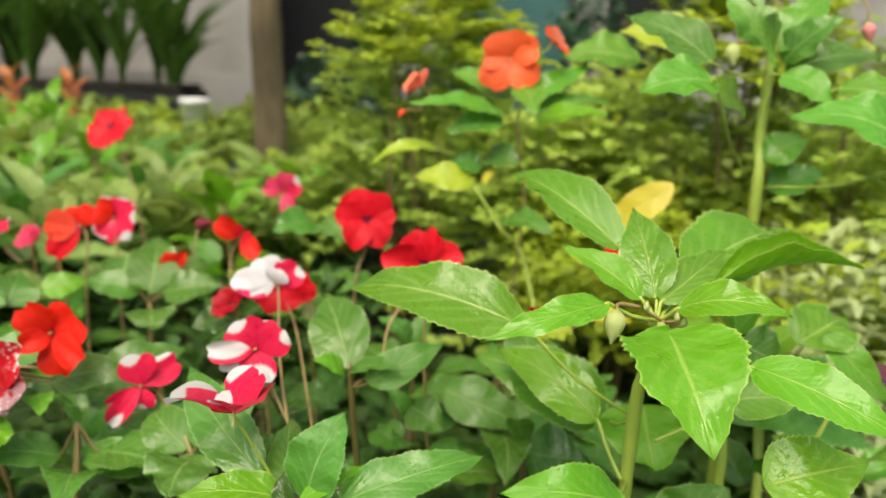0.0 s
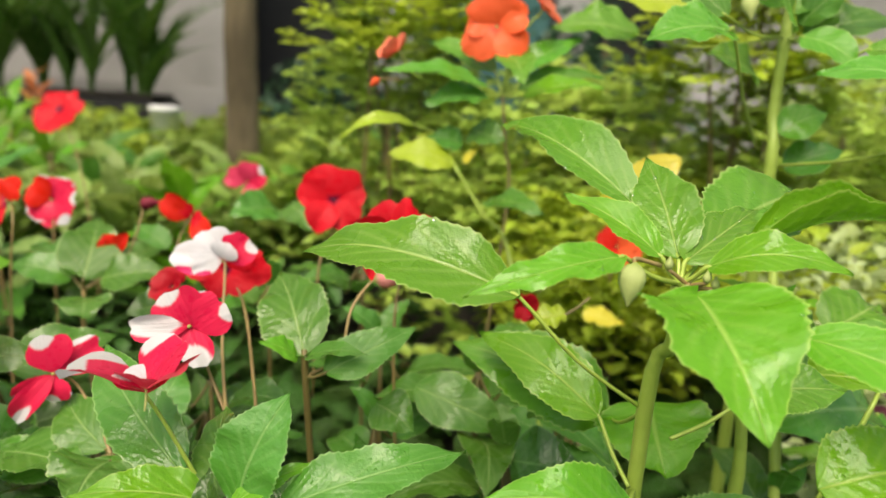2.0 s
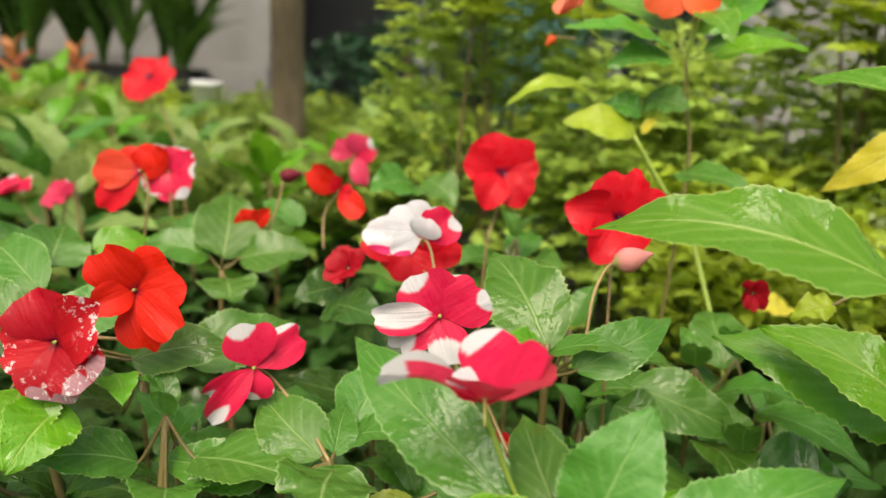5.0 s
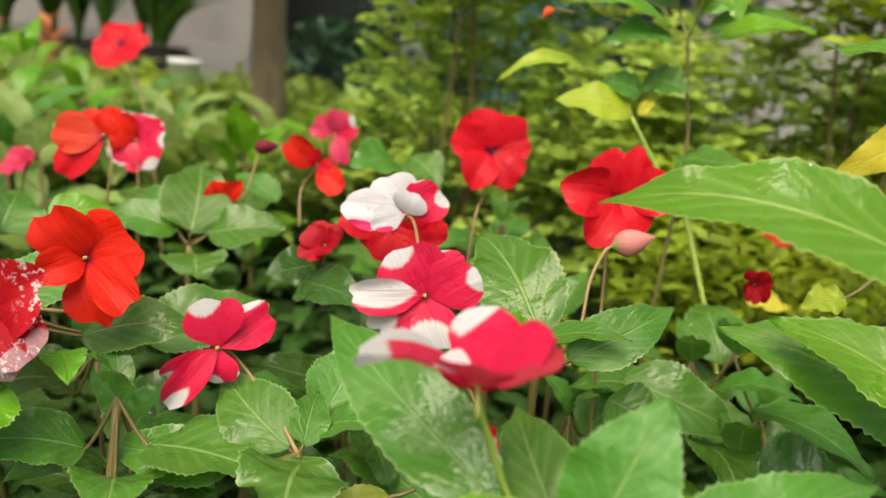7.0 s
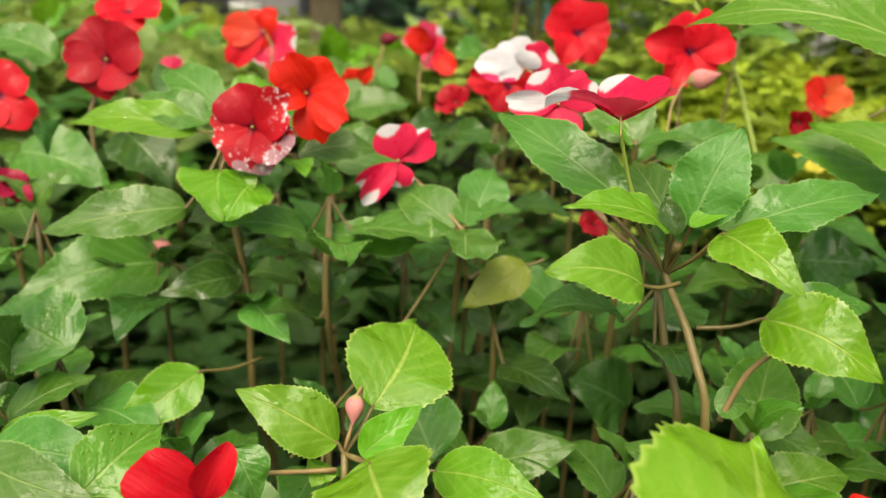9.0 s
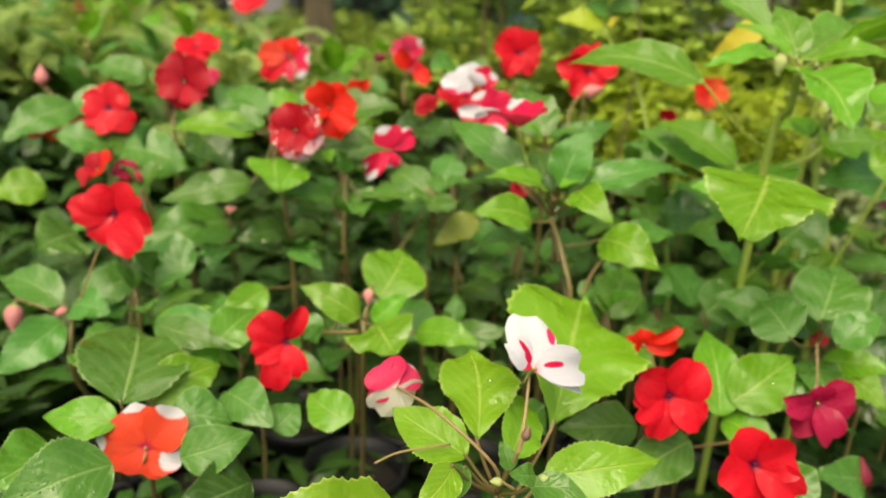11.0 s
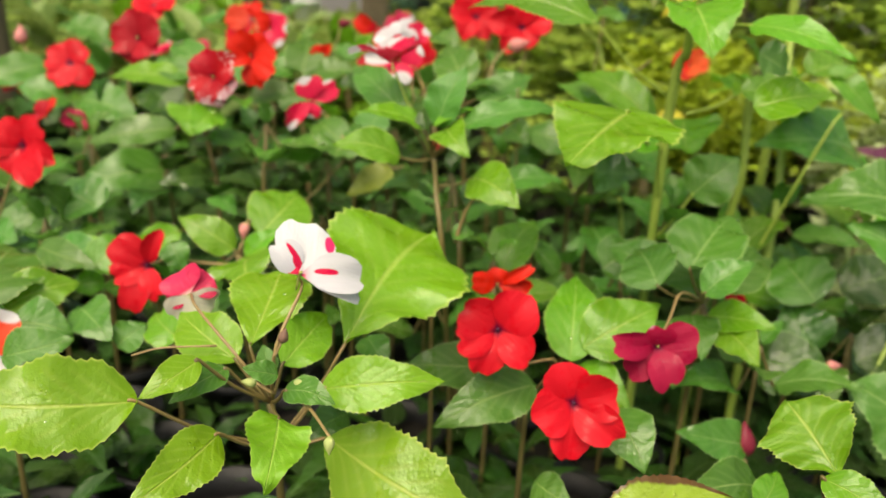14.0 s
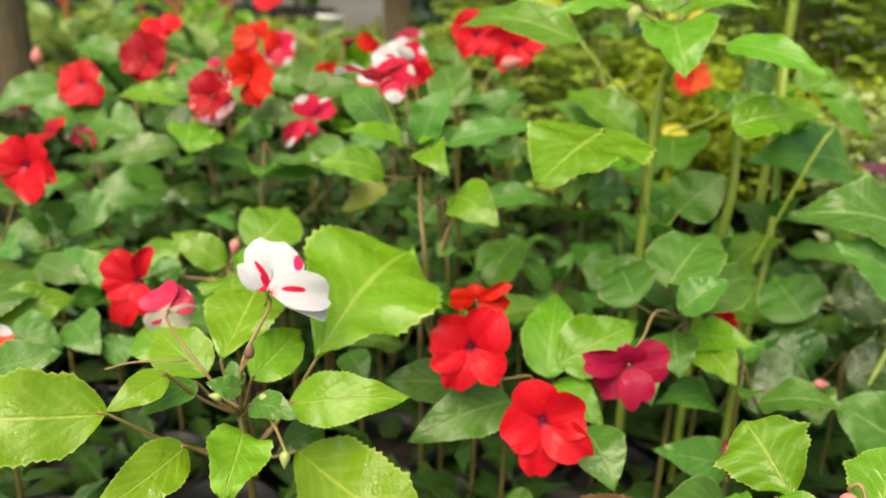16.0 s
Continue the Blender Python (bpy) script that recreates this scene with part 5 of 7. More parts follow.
bloom(plant, (-0.1038, 0.42, 0.4509), (-0.054, -0.968, 0.246), (-0.091, 0.25, 0.964), ((-0.0198, -0.0135, 0.0158, 8, PINK_HALF), (0.0054, -0.0203, 0.0176, 8, PINK_HALF), (0.0185, 0.0119, 0.0244, 10, PINK_SIDE), (-0.0086, 0.0187, 0.0259, 6, PINK_TIP), (-0.0275, -0.0011, 0.0140, 14, PINK_MOST)), stalk=((-0.097, 0.432, 0.419), (-0.077, 0.401, 0.396), (-0.061, 0.334, 0.39),), label="pink and white striped flower")
bloom(plant, (-0.092, 0.325, 0.456), (-0.06, 0.02, 0.99), (0, 1, 0), ((0.012, 0.010, 0.034, 50, PINK_EDGE), (-0.009, 0.006, 0.020, 34, PINK_HALF), (-0.031, -0.003, 0.023, 15, PINK_CUP), (-0.004, -0.008, 0.022, 46, PINK_OUT), (0.021, -0.003, 0.026, 30, PINK_OUT)), stalk=((-0.088, 0.33, 0.444), (-0.079, 0.335, 0.422), (-0.061, 0.334, 0.39)), label="cupped pink flower with white petal edges", tube_mat=STEM_GREEN)
bloom(plant, (-0.1134, 0.5197, 0.4605), (-0.054, -0.968, 0.246), (-0.091, 0.25, 0.964), ((-0.0124, 0.0186, 0.0282, 4, WHITE), (0.0177, 0.0133, 0.0231, 6, PINK_SIDE), (-0.0307, 0.0050, 0.0208, 6, WHITE_FLUSH), (0.0053, 0.0109, 0.0178, 24, WHITE), (-0.0168, -0.0032, 0.0136, 26, WHITE_FLUSH)), stalk=((-0.108, 0.502, 0.458), (-0.097, 0.453, 0.423), (-0.061, 0.334, 0.39),), label="white flower flushed with pink")
bloom(plant, (-0.1194, 0.5556, 0.4457), (-0.054, -0.968, 0.246), (-0.091, 0.25, 0.964), ((-0.0268, 0.0103, 0.0227, 20, RED), (0.0297, 0.0048, 0.0260, 9, RED), (0.0136, 0.0162, 0.0260, 20, RED), (-0.0139, -0.0136, 0.0244, 9, RED), (0.0178, -0.0123, 0.0244, 14, RED)), stalk=((-0.101, 0.526, 0.425), (-0.07, 0.42, 0.39),))

plant = thing("impatiens_plant", (-0.150, 0.460, 0), "impatiens plant with one pink and white flower", "flowering plant", "flowering impatiens plants")
stem(plant, ((-0.15, 0.47, 0), (-0.15, 0.465, 0.2), (-0.148, 0.455, 0.33), (-0.148, 0.428, 0.377)), 0.0050, 0.0035, STEM_BROWN)
stem(plant, ((-0.11, 0.48, 0), (-0.125, 0.433, 0.319), (-0.143, 0.432, 0.348), (-0.146, 0.427, 0.364)), 0.0040, 0.0030, STEM_BROWN)
whorl(plant, (-0.126, 0.434, 0.321), 4, 0.050, "deep", 18, 0.20)
bloom(plant, (-0.1876, 0.4568, 0.4081), (-0.054, -0.968, 0.246), (-0.091, 0.25, 0.964), ((-0.0251, -0.0159, 0.0112, -6, PINK_TIP), (-0.0200, -0.0256, 0.0139, 8, PINK_TIP), (-0.0008, -0.0154, 0.0187, -10, PINK_SIDE), (-0.0041, 0.0215, 0.0268, 8, PINK_TIP), (0.0210, 0.0149, 0.0193, -28, PINK_EDGE)), stalk=((-0.18, 0.464, 0.399), (-0.161, 0.446, 0.386), (-0.148, 0.428, 0.377),), label="pink flower with white tips")
leaf(plant, (-0.146, 0.423, 0.376), (-0.147, 0.381, 0.374), 0.038, (0.22, -0.04, 0.98), "mid", stalk=(-0.148, 0.428, 0.377), blunt=0.6, wave=0.07)
leaf(plant, (-0.173, 0.441, 0.364), (-0.234, 0.451, 0.362), 0.026, (-0.13, -0.65, 0.75), "mid", stalk=(-0.148, 0.428, 0.377))
leaf(plant, (-0.152, 0.433, 0.376), (-0.188, 0.468, 0.391), 0.029, (-0.19, -0.56, 0.80), "mid", stalk=(-0.148, 0.428, 0.377))
leaf(plant, (-0.147, 0.433, 0.378), (-0.145, 0.466, 0.387), 0.017, (0.26, -0.29, 0.92), "mid", stalk=(-0.148, 0.428, 0.377))
leaf(plant, (-0.142, 0.463, 0.378), (-0.13, 0.491, 0.401), 0.029, (0.07, -0.65, 0.76), "mid", stalk=(-0.222, 0.317, 0.296), blunt=0.4)
leaf(plant, (-0.143, 0.451, 0.376), (-0.116, 0.434, 0.389), 0.019, (-0.52, -0.18, 0.83), "mid")

plant = thing("impatiens_plant", (-0.045, 0.480, 0), "green impatiens plant with one pink bud", "flowering plant", "flowering impatiens plants")
stem(plant, ((-0.045, 0.48, 0), (-0.045, 0.475, 0.25), (-0.052, 0.451, 0.415), (-0.053, 0.453, 0.426)), 0.0050, 0.0035, STEM_BROWN)
leaf(plant, (-0.052, 0.448, 0.427), (-0.077, 0.507, 0.458), 0.038, (-0.27, -0.54, 0.80), "mid", stalk=(-0.052, 0.451, 0.415))
leaf(plant, (-0.041, 0.442, 0.421), (0.007, 0.461, 0.443), 0.024, (-0.03, -0.71, 0.70), "mid", stalk=(-0.052, 0.451, 0.415))
leaf(plant, (-0.052, 0.448, 0.427), (-0.018, 0.434, 0.435), 0.014, (-0.32, -0.24, 0.92), "mid")
leaf(plant, (-0.056, 0.448, 0.427), (-0.074, 0.436, 0.439), 0.014, (0.66, -0.32, 0.68), "lime")
bud(plant, (-0.009, 0.482, 0.466), 0.0208, BUD_PINK, (0.98, 0.05, 0.30), ((-0.022, 0.481, 0.46), (-0.03, 0.468, 0.449), (-0.035, 0.458, 0.425), (-0.052, 0.451, 0.415),), label="pink flower bud")
leaf(plant, (-0.014, 0.466, 0.395), (0.008, 0.453, 0.385), 0.026, (-0.11, -0.72, 0.68), "mid")
leaf(plant, (0.008, 0.515, 0.386), (0.07, 0.499, 0.366), 0.034, (0.02, -0.76, 0.65), "mid")
leaf(plant, (0.067, 0.477, 0.358), (0.107, 0.457, 0.364), 0.041, (-0.41, -0.65, 0.63), "deep")
stem(plant, ((0.125, 0.57, 0), (0.115, 0.562, 0.25), (0.08, 0.644, 0.44), (0.055, 0.65, 0.478), (0.031, 0.657, 0.514)), 0.0026, 0.0016, STEM_GREEN)
whorl(plant, (0.075, 0.537, 0.396), 5, 0.060, "mid", 3, 0.20)
bloom(plant, (-0.0083, 0.5219, 0.4785), (-0.054, -0.968, 0.246), (-0.091, 0.25, 0.964), ((-0.0282, 0.0077, 0.0256, 21, RED), (0.0268, 0.0077, 0.0256, 10, RED), (-0.0169, -0.0220, 0.0226, 20, RED), (0.0089, -0.0190, 0.0263, 9, RED), (-0.0030, 0.0244, 0.0318, 15, RED), (0.0128, 0.0226, 0.0159, 19, RED)), stalk=((-0.004, 0.542, 0.458), (-0.007, 0.523, 0.418), (0, 0.52, 0.3),), label="red flower with a dark eye")
bloom(plant, (-0.061, 0.6457, 0.4829), (-0.054, -0.968, 0.246), (-0.091, 0.25, 0.964), ((-0.0230, 0.0138, 0.0280, 21, RED), (0.0234, 0.0115, 0.0296, 10, RED), (-0.0157, -0.0222, 0.0257, 20, RED), (0.0161, -0.0222, 0.0272, 9, RED), (0.0000, 0.0261, 0.0459, 16, RED)), stalk=((-0.062, 0.645, 0.457), (-0.069, 0.629, 0.431), (-0.07, 0.62, 0.33),), label="red flower with a dark eye")
flower(plant, (0.077, 0.536, 0.438), 0.021, (0.01, -0.99, -0.13), (CRIMSON,), 0, 20, up=(-0.06, 0.22, 0.97))
flower(plant, (0.186, 0.729, 0.441), 0.046, (-0.24, -0.79, 0.56), (SCARLET, ORANGE,), 0, 20, stalk=((0.18, 0.72, 0.411),), up=(-0.07, 0.30, 0.95))
leaf(plant, (0.092, 0.477, 0.45), (0.07, 0.476, 0.442), 0.015, (-0.26, -0.59, 0.77), "ygreen", stalk=(0.105, 0.479, 0.46), wave=0.12)

plant = thing("impatiens_plant", (-0.280, 0.460, 0), "impatiens plant with speckled dark red flowers", "flowering plant", "flowering impatiens plants")
stem(plant, ((-0.265, 0.5, 0), (-0.266, 0.5, 0.15), (-0.27, 0.445, 0.252), (-0.275, 0.448, 0.326), (-0.29, 0.451, 0.402), (-0.285, 0.455, 0.42)), 0.0058, 0.0040, STEM_BROWN)
stem(plant, ((-0.215, 0.48, 0), (-0.215, 0.48, 0.2), (-0.224, 0.433, 0.316), (-0.226, 0.445, 0.385)), 0.0052, 0.0040, STEM_BROWN)
whorl(plant, (-0.226, 0.445, 0.387), 6, 0.055, "mid", 5, 0.20)
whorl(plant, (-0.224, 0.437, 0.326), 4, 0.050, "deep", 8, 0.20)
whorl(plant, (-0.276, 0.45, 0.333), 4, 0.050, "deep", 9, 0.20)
bloom(plant, (-0.2654, 0.4293, 0.4262), (-0.031, -0.957, 0.289), (-0.064, 0.29, 0.955), ((-0.0224, -0.0049, 0.0244, 14, DARK_RED), (-0.0027, -0.0256, 0.0302, 6, SPECKLED), (0.0202, -0.0175, 0.0273, 20, SPECKLED), (-0.0081, 0.0221, 0.0302, 11, CRIMSON), (0.0229, 0.0094, 0.0287, 20, DARK_RED)), stalk=((-0.265, 0.441, 0.404), (-0.285, 0.455, 0.42),), label="dark red flower speckled with white")
bloom(plant, (-0.2411, 0.4543, 0.4435), (-0.054, -0.968, 0.246), (-0.091, 0.25, 0.964), ((-0.0147, -0.0079, 0.0162, 43, SCARLET), (0.0081, -0.0280, 0.0238, 4, SCARLET), (0.0241, -0.0182, 0.0195, 16, SCARLET), (0.0202, 0.0113, 0.0325, 11, SCARLET), (-0.0091, 0.0206, 0.0257, 26, SCARLET)), stalk=((-0.239, 0.455, 0.421), (-0.285, 0.455, 0.42),), label="red flower beside the darker one")
leaf(plant, (-0.305, 0.434, 0.378), (-0.376, 0.409, 0.365), 0.030, (0.11, -0.72, 0.69), "mid", stalk=(-0.285, 0.455, 0.42), wave=0.06)
leaf(plant, (-0.287, 0.44, 0.399), (-0.276, 0.402, 0.38), 0.039, (0.11, -0.42, 0.90), "lime", stalk=(-0.285, 0.455, 0.42), blunt=0.4, bend=0.15)
leaf(plant, (-0.248, 0.462, 0.406), (-0.198, 0.473, 0.41), 0.025, (0.10, -0.70, 0.71), "mid", stalk=(-0.285, 0.455, 0.42))
leaf(plant, (-0.334, 0.481, 0.327), (-0.406, 0.426, 0.316), 0.046, (0.37, -0.63, 0.68), "mid", stalk=(-0.28, 0.459, 0.329))
leaf(plant, (-0.308, 0.466, 0.416), (-0.386, 0.467, 0.415), 0.028, (-0.02, -0.59, 0.81), "lime", stalk=(-0.285, 0.455, 0.42))
leaf(plant, (-0.301, 0.468, 0.42), (-0.357, 0.492, 0.427), 0.028, (-0.14, -0.56, 0.82), "mid", stalk=(-0.285, 0.455, 0.42))
leaf(plant, (-0.303, 0.491, 0.428), (-0.35, 0.529, 0.444), 0.029, (-0.12, -0.51, 0.85), "mid", stalk=(-0.285, 0.455, 0.42))
leaf(plant, (-0.297, 0.476, 0.413), (-0.244, 0.5, 0.424), 0.027, (0.16, -0.69, 0.71), "mid", stalk=(-0.285, 0.455, 0.42))
leaf(plant, (-0.269, 0.436, 0.323), (-0.239, 0.401, 0.313), 0.024, (-0.18, -0.41, 0.90), "mid")
leaf(plant, (-0.278, 0.441, 0.336), (-0.314, 0.409, 0.333), 0.023, (0.43, -0.55, 0.71), "deep")
leaf(plant, (-0.265, 0.429, 0.397), (-0.273, 0.395, 0.382), 0.029, (0.43, -0.44, 0.79), "lime", stalk=(-0.285, 0.455, 0.42))
leaf(plant, (-0.23, 0.49, 0.396), (-0.181, 0.523, 0.408), 0.033, (0.23, -0.61, 0.76), "mid", stalk=(-0.285, 0.455, 0.42))
leaf(plant, (-0.248, 0.442, 0.407), (-0.235, 0.42, 0.403), 0.016, (0.02, -0.20, 0.98), "lime")
leaf(plant, (-0.427, 0.543, 0.387), (-0.438, 0.527, 0.401), 0.025, (0.89, -0.38, 0.25), "deep", blunt=0.5)

plant = thing("impatiens_plant", (-0.400, 0.550, 0), "impatiens plant with dark crimson flowers", "flowering plant", "flowering impatiens plants")
stem(plant, ((-0.4, 0.56, 0), (-0.4, 0.56, 0.25), (-0.4, 0.535, 0.364), (-0.405, 0.54, 0.411)), 0.0050, 0.0035, STEM_BROWN)
bloom(plant, (-0.3933, 0.5474, 0.4457), (-0.029, -0.944, 0.328), (-0.045, 0.329, 0.943), ((-0.0270, -0.0079, 0.0304, 17, CRIMSON), (-0.0084, -0.0248, 0.0316, 4, CRIMSON), (0.0180, -0.0203, 0.0316, 18, CRIMSON), (-0.0203, 0.0203, 0.0353, 13, CRIMSON), (0.0248, 0.0135, 0.0377, 18, CRIMSON)), stalk=((-0.405, 0.556, 0.43), (-0.405, 0.54, 0.411),), label="dark crimson flower")
flower(plant, (-0.388, 0.571, 0.476), 0.043, (0.26, -0.50, 0.83), (RED,), 30, 10, stalk=((-0.399, 0.574, 0.453), (-0.405, 0.54, 0.411),), up=(-0.07, 0.30, 0.95))
leaf(plant, (-0.44, 0.571, 0.442), (-0.499, 0.575, 0.452), 0.035, (0.10, -0.57, 0.82), "mid")
leaf(plant, (-0.43, 0.56, 0.44), (-0.41, 0.613, 0.442), 0.031, (0.52, -0.22, 0.83), "mid")
leaf(plant, (-0.391, 0.556, 0.398), (-0.347, 0.534, 0.363), 0.044, (0.22, -0.67, 0.71), "deep")
leaf(plant, (-0.439, 0.541, 0.381), (-0.474, 0.535, 0.392), 0.038, (0.33, -0.62, 0.71), "mid")
leaf(plant, (-0.439, 0.547, 0.367), (-0.47, 0.536, 0.363), 0.030, (0.16, -0.70, 0.70), "mid")
bud(plant, (-0.556, 0.596, 0.439), 0.0226, BUD_PINK, (-0.05, 0.14, 1.01), ((-0.544, 0.589, 0.42),), label="small pink bud")

plant = thing("impatiens_plant", (-0.460, 0.530, 0), "impatiens plant with bright red flowers", "flowering plant", "flowering impatiens plants")
stem(plant, ((-0.46, 0.54, 0), (-0.46, 0.54, 0.25), (-0.469, 0.537, 0.339), (-0.47, 0.545, 0.39)), 0.0045, 0.0035, STEM_BROWN)
flower(plant, (-0.468, 0.543, 0.417), 0.052, (0.16, -0.85, 0.51), (RED,), 20, 10, stalk=((-0.47, 0.545, 0.39),), up=(-0.05, 0.33, 0.94))
flower(plant, (-0.544, 0.58, 0.388), 0.051, (0.10, -0.62, 0.78), (SCARLET, ORANGE,), 0, 8, stalk=((-0.541, 0.571, 0.37),), up=(-0.05, 0.33, 0.94))
flower(plant, (-0.512, 0.6, 0.391), 0.037, (0.28, -0.60, 0.75), (SCARLET,), 0, 15, up=(-0.05, 0.33, 0.94))
flower(plant, (-0.449, 0.464, 0.374), 0.039, (-0.27, -0.56, 0.78), (CRIMSON, SCARLET,), 0, 15, up=(-0.05, 0.33, 0.94))
flower(plant, (-0.432, 0.483, 0.369), 0.026, (0.32, -0.69, 0.65), (MAGENTA,), 0, 20, up=(-0.05, 0.33, 0.94))
leaf(plant, (-0.465, 0.531, 0.382), (-0.512, 0.515, 0.394), 0.040, (0.38, -0.62, 0.69), "mid")
leaf(plant, (-0.454, 0.531, 0.382), (-0.385, 0.522, 0.364), 0.046, (0.11, -0.66, 0.75), "mid")
leaf(plant, (-0.519, 0.585, 0.41), (-0.572, 0.534, 0.381), 0.042, (0.24, -0.66, 0.71), "mid")
leaf(plant, (-0.535, 0.606, 0.409), (-0.475, 0.622, 0.4), 0.039, (0.28, -0.61, 0.74), "mid")
leaf(plant, (-0.505, 0.479, 0.352), (-0.547, 0.458, 0.348), 0.037, (0.26, -0.66, 0.70), "lime")

plant = thing("impatiens_plant", (-0.250, 0.660, 0), "impatiens plant with small orange-red flowers", "flowering plant", "flowering impatiens plants")
stem(plant, ((-0.25, 0.66, 0), (-0.25, 0.66, 0.25), (-0.253, 0.642, 0.365), (-0.254, 0.645, 0.401)), 0.0050, 0.0035, STEM_RED)
leaf(plant, (-0.253, 0.642, 0.41), (-0.262, 0.697, 0.449), 0.046, (0.22, -0.54, 0.81), "mid", stalk=(-0.254, 0.645, 0.401))
leaf(plant, (-0.248, 0.634, 0.398), (-0.237, 0.602, 0.391), 0.037, (0.02, -0.20, 0.98), "mid", stalk=(-0.254, 0.645, 0.401), blunt=0.5)
leaf(plant, (-0.242, 0.647, 0.41), (-0.189, 0.649, 0.419), 0.032, (-0.10, -0.68, 0.73), "mid", stalk=(-0.254, 0.645, 0.401))
leaf(plant, (-0.263, 0.648, 0.41), (-0.315, 0.65, 0.417), 0.028, (0.08, -0.63, 0.77), "mid", stalk=(-0.254, 0.645, 0.401))
leaf(plant, (-0.247, 0.659, 0.414), (-0.211, 0.702, 0.425), 0.027, (0.32, -0.48, 0.82), "mid", stalk=(-0.254, 0.645, 0.401))
leaf(plant, (-0.269, 0.659, 0.413), (-0.322, 0.702, 0.421), 0.027, (-0.16, -0.37, 0.91), "mid", stalk=(-0.254, 0.645, 0.401))
bloom(plant, (-0.2367, 0.6672, 0.429), (-0.054, -0.968, 0.246), (-0.091, 0.25, 0.964), ((-0.0113, 0.0088, 0.0168, 25, SCARLET), (0.0020, 0.0129, 0.0151, 29, SCARLET), (0.0145, 0.0113, 0.0126, 33, SCARLET), (-0.0088, 0.0016, 0.0126, 15, ORANGE)), stalk=((-0.232, 0.659, 0.419), (-0.254, 0.645, 0.401),))
bloom(plant, (-0.3104, 0.6501, 0.4676), (-0.054, -0.968, 0.246), (-0.091, 0.25, 0.964), ((-0.0068, 0.0182, 0.0319, 7, SCARLET), (-0.0319, -0.0228, 0.0235, 0, RED), (-0.0349, 0.0023, 0.0277, -2, ORANGE_PLAIN), (0.0061, 0.0121, 0.0193, 13, SCARLET)), stalk=((-0.302, 0.638, 0.453), (-0.306, 0.638, 0.411), (-0.3, 0.62, 0.3),), label="orange-red folded flower")
bloom(plant, (-0.327, 0.7557, 0.4525), (-0.054, -0.968, 0.246), (-0.091, 0.25, 0.964), ((0.0055, 0.0215, 0.0399, 6, PINK_RIM), (0.0238, 0.0032, 0.0319, 8, PINK_SIDE), (0.0101, -0.0247, 0.0309, 8, PINK_TIP), (-0.0146, -0.0192, 0.0279, 8, PINK_RIM), (-0.0174, 0.0110, 0.0299, 24, SCARLET)), stalk=((-0.322, 0.743, 0.421), (-0.32, 0.74, 0.3),))
bud(plant, (-0.212, 0.676, 0.468), 0.0174, BUD_DARK, (0.99, 0.02, 0.15), ((-0.218, 0.673, 0.457), (-0.228, 0.66, 0.423), (-0.254, 0.645, 0.401),), label="dark red bud")
bloom(plant, (-0.1749, 0.6638, 0.4604), (-0.054, -0.968, 0.246), (-0.091, 0.25, 0.964), ((-0.0210, 0.0127, 0.0203, 27, SCARLET), (-0.0071, 0.0079, 0.0162, 29, RED), (0.0182, -0.0190, 0.0187, 22, SCARLET), (0.0107, -0.0048, 0.0146, 26, RED)), stalk=((-0.185, 0.664, 0.443), (-0.183, 0.649, 0.42),), label="red flower turned sideways")
bloom(plant, (-0.1893, 0.9242, 0.456), (-0.054, -0.968, 0.246), (-0.091, 0.25, 0.964), ((-0.0234, 0.0117, 0.0251, 10, ROSE), (0.0234, 0.0076, 0.0275, 12, PINK_TIP), (0.0047, 0.0228, 0.0239, 20, ROSE), (0.0117, -0.0333, 0.0204, 10, ROSE)), stalk=((-0.193, 0.916, 0.421),))
flower(plant, (-0.155, 0.554, 0.432), 0.028, (-0.31, -0.66, 0.68), (CRIMSON,), 0, 25, stalk=((-0.156, 0.556, 0.421),), up=(-0.06, 0.22, 0.97))
flower(plant, (-0.438, 0.805, 0.416), 0.033, (-0.25, -0.75, 0.61), (ROSE,), 0, 20, stalk=((-0.444, 0.81, 0.39),), up=(-0.06, 0.22, 0.97))
flower(plant, (-0.514, 0.866, 0.406), 0.044, (-0.38, -0.36, 0.85), (PINK_WHITE,), 0, 15, stalk=((-0.498, 0.86, 0.383), (-0.483, 0.858, 0.373),), up=(-0.06, 0.22, 0.97))
flower(plant, (-0.429, 0.999, 0.52), 0.061, (-0.03, -0.85, 0.53), (RED,), 0, 6, stalk=((-0.41, 0.985, 0.485), (-0.383, 0.952, 0.431), (-0.36, 0.93, 0.3),), label="red flower standing above the bed", up=(-0.06, 0.22, 0.97))
flower(plant, (-0.069, 0.498, 0.261), 0.017, (-0.03, -0.85, 0.52), (PINK_WHITE,), 0, 20, up=(-0.07, 0.30, 0.95))
flower(plant, (-0.073, 0.442, 0.381), 0.017, (-0.03, -0.85, 0.52), (CRIMSON,), 0, 25, up=(-0.07, 0.30, 0.95))
flower(plant, (0.179, 0.374, 0.283), 0.021, (-0.01, -0.86, 0.51), (CRIMSON,), 0, 25, up=(-0.09, 0.29, 0.95))
leaf(plant, (-0.35, 0.582, 0.433), (-0.367, 0.558, 0.416), 0.036, (0.34, -0.69, 0.64), "mid")
leaf(plant, (-0.343, 0.578, 0.415), (-0.347, 0.613, 0.435), 0.039, (0.41, -0.41, 0.82), "mid")
leaf(plant, (-0.325, 0.6, 0.423), (-0.295, 0.621, 0.428), 0.023, (0.32, -0.63, 0.71), "lime")
leaf(plant, (-0.206, 0.702, 0.425), (-0.244, 0.726, 0.438), 0.022, (-0.06, -0.54, 0.84), "mid")
leaf(plant, (-0.123, 0.748, 0.456), (-0.157, 0.708, 0.455), 0.038, (0.43, -0.38, 0.82), "mid")
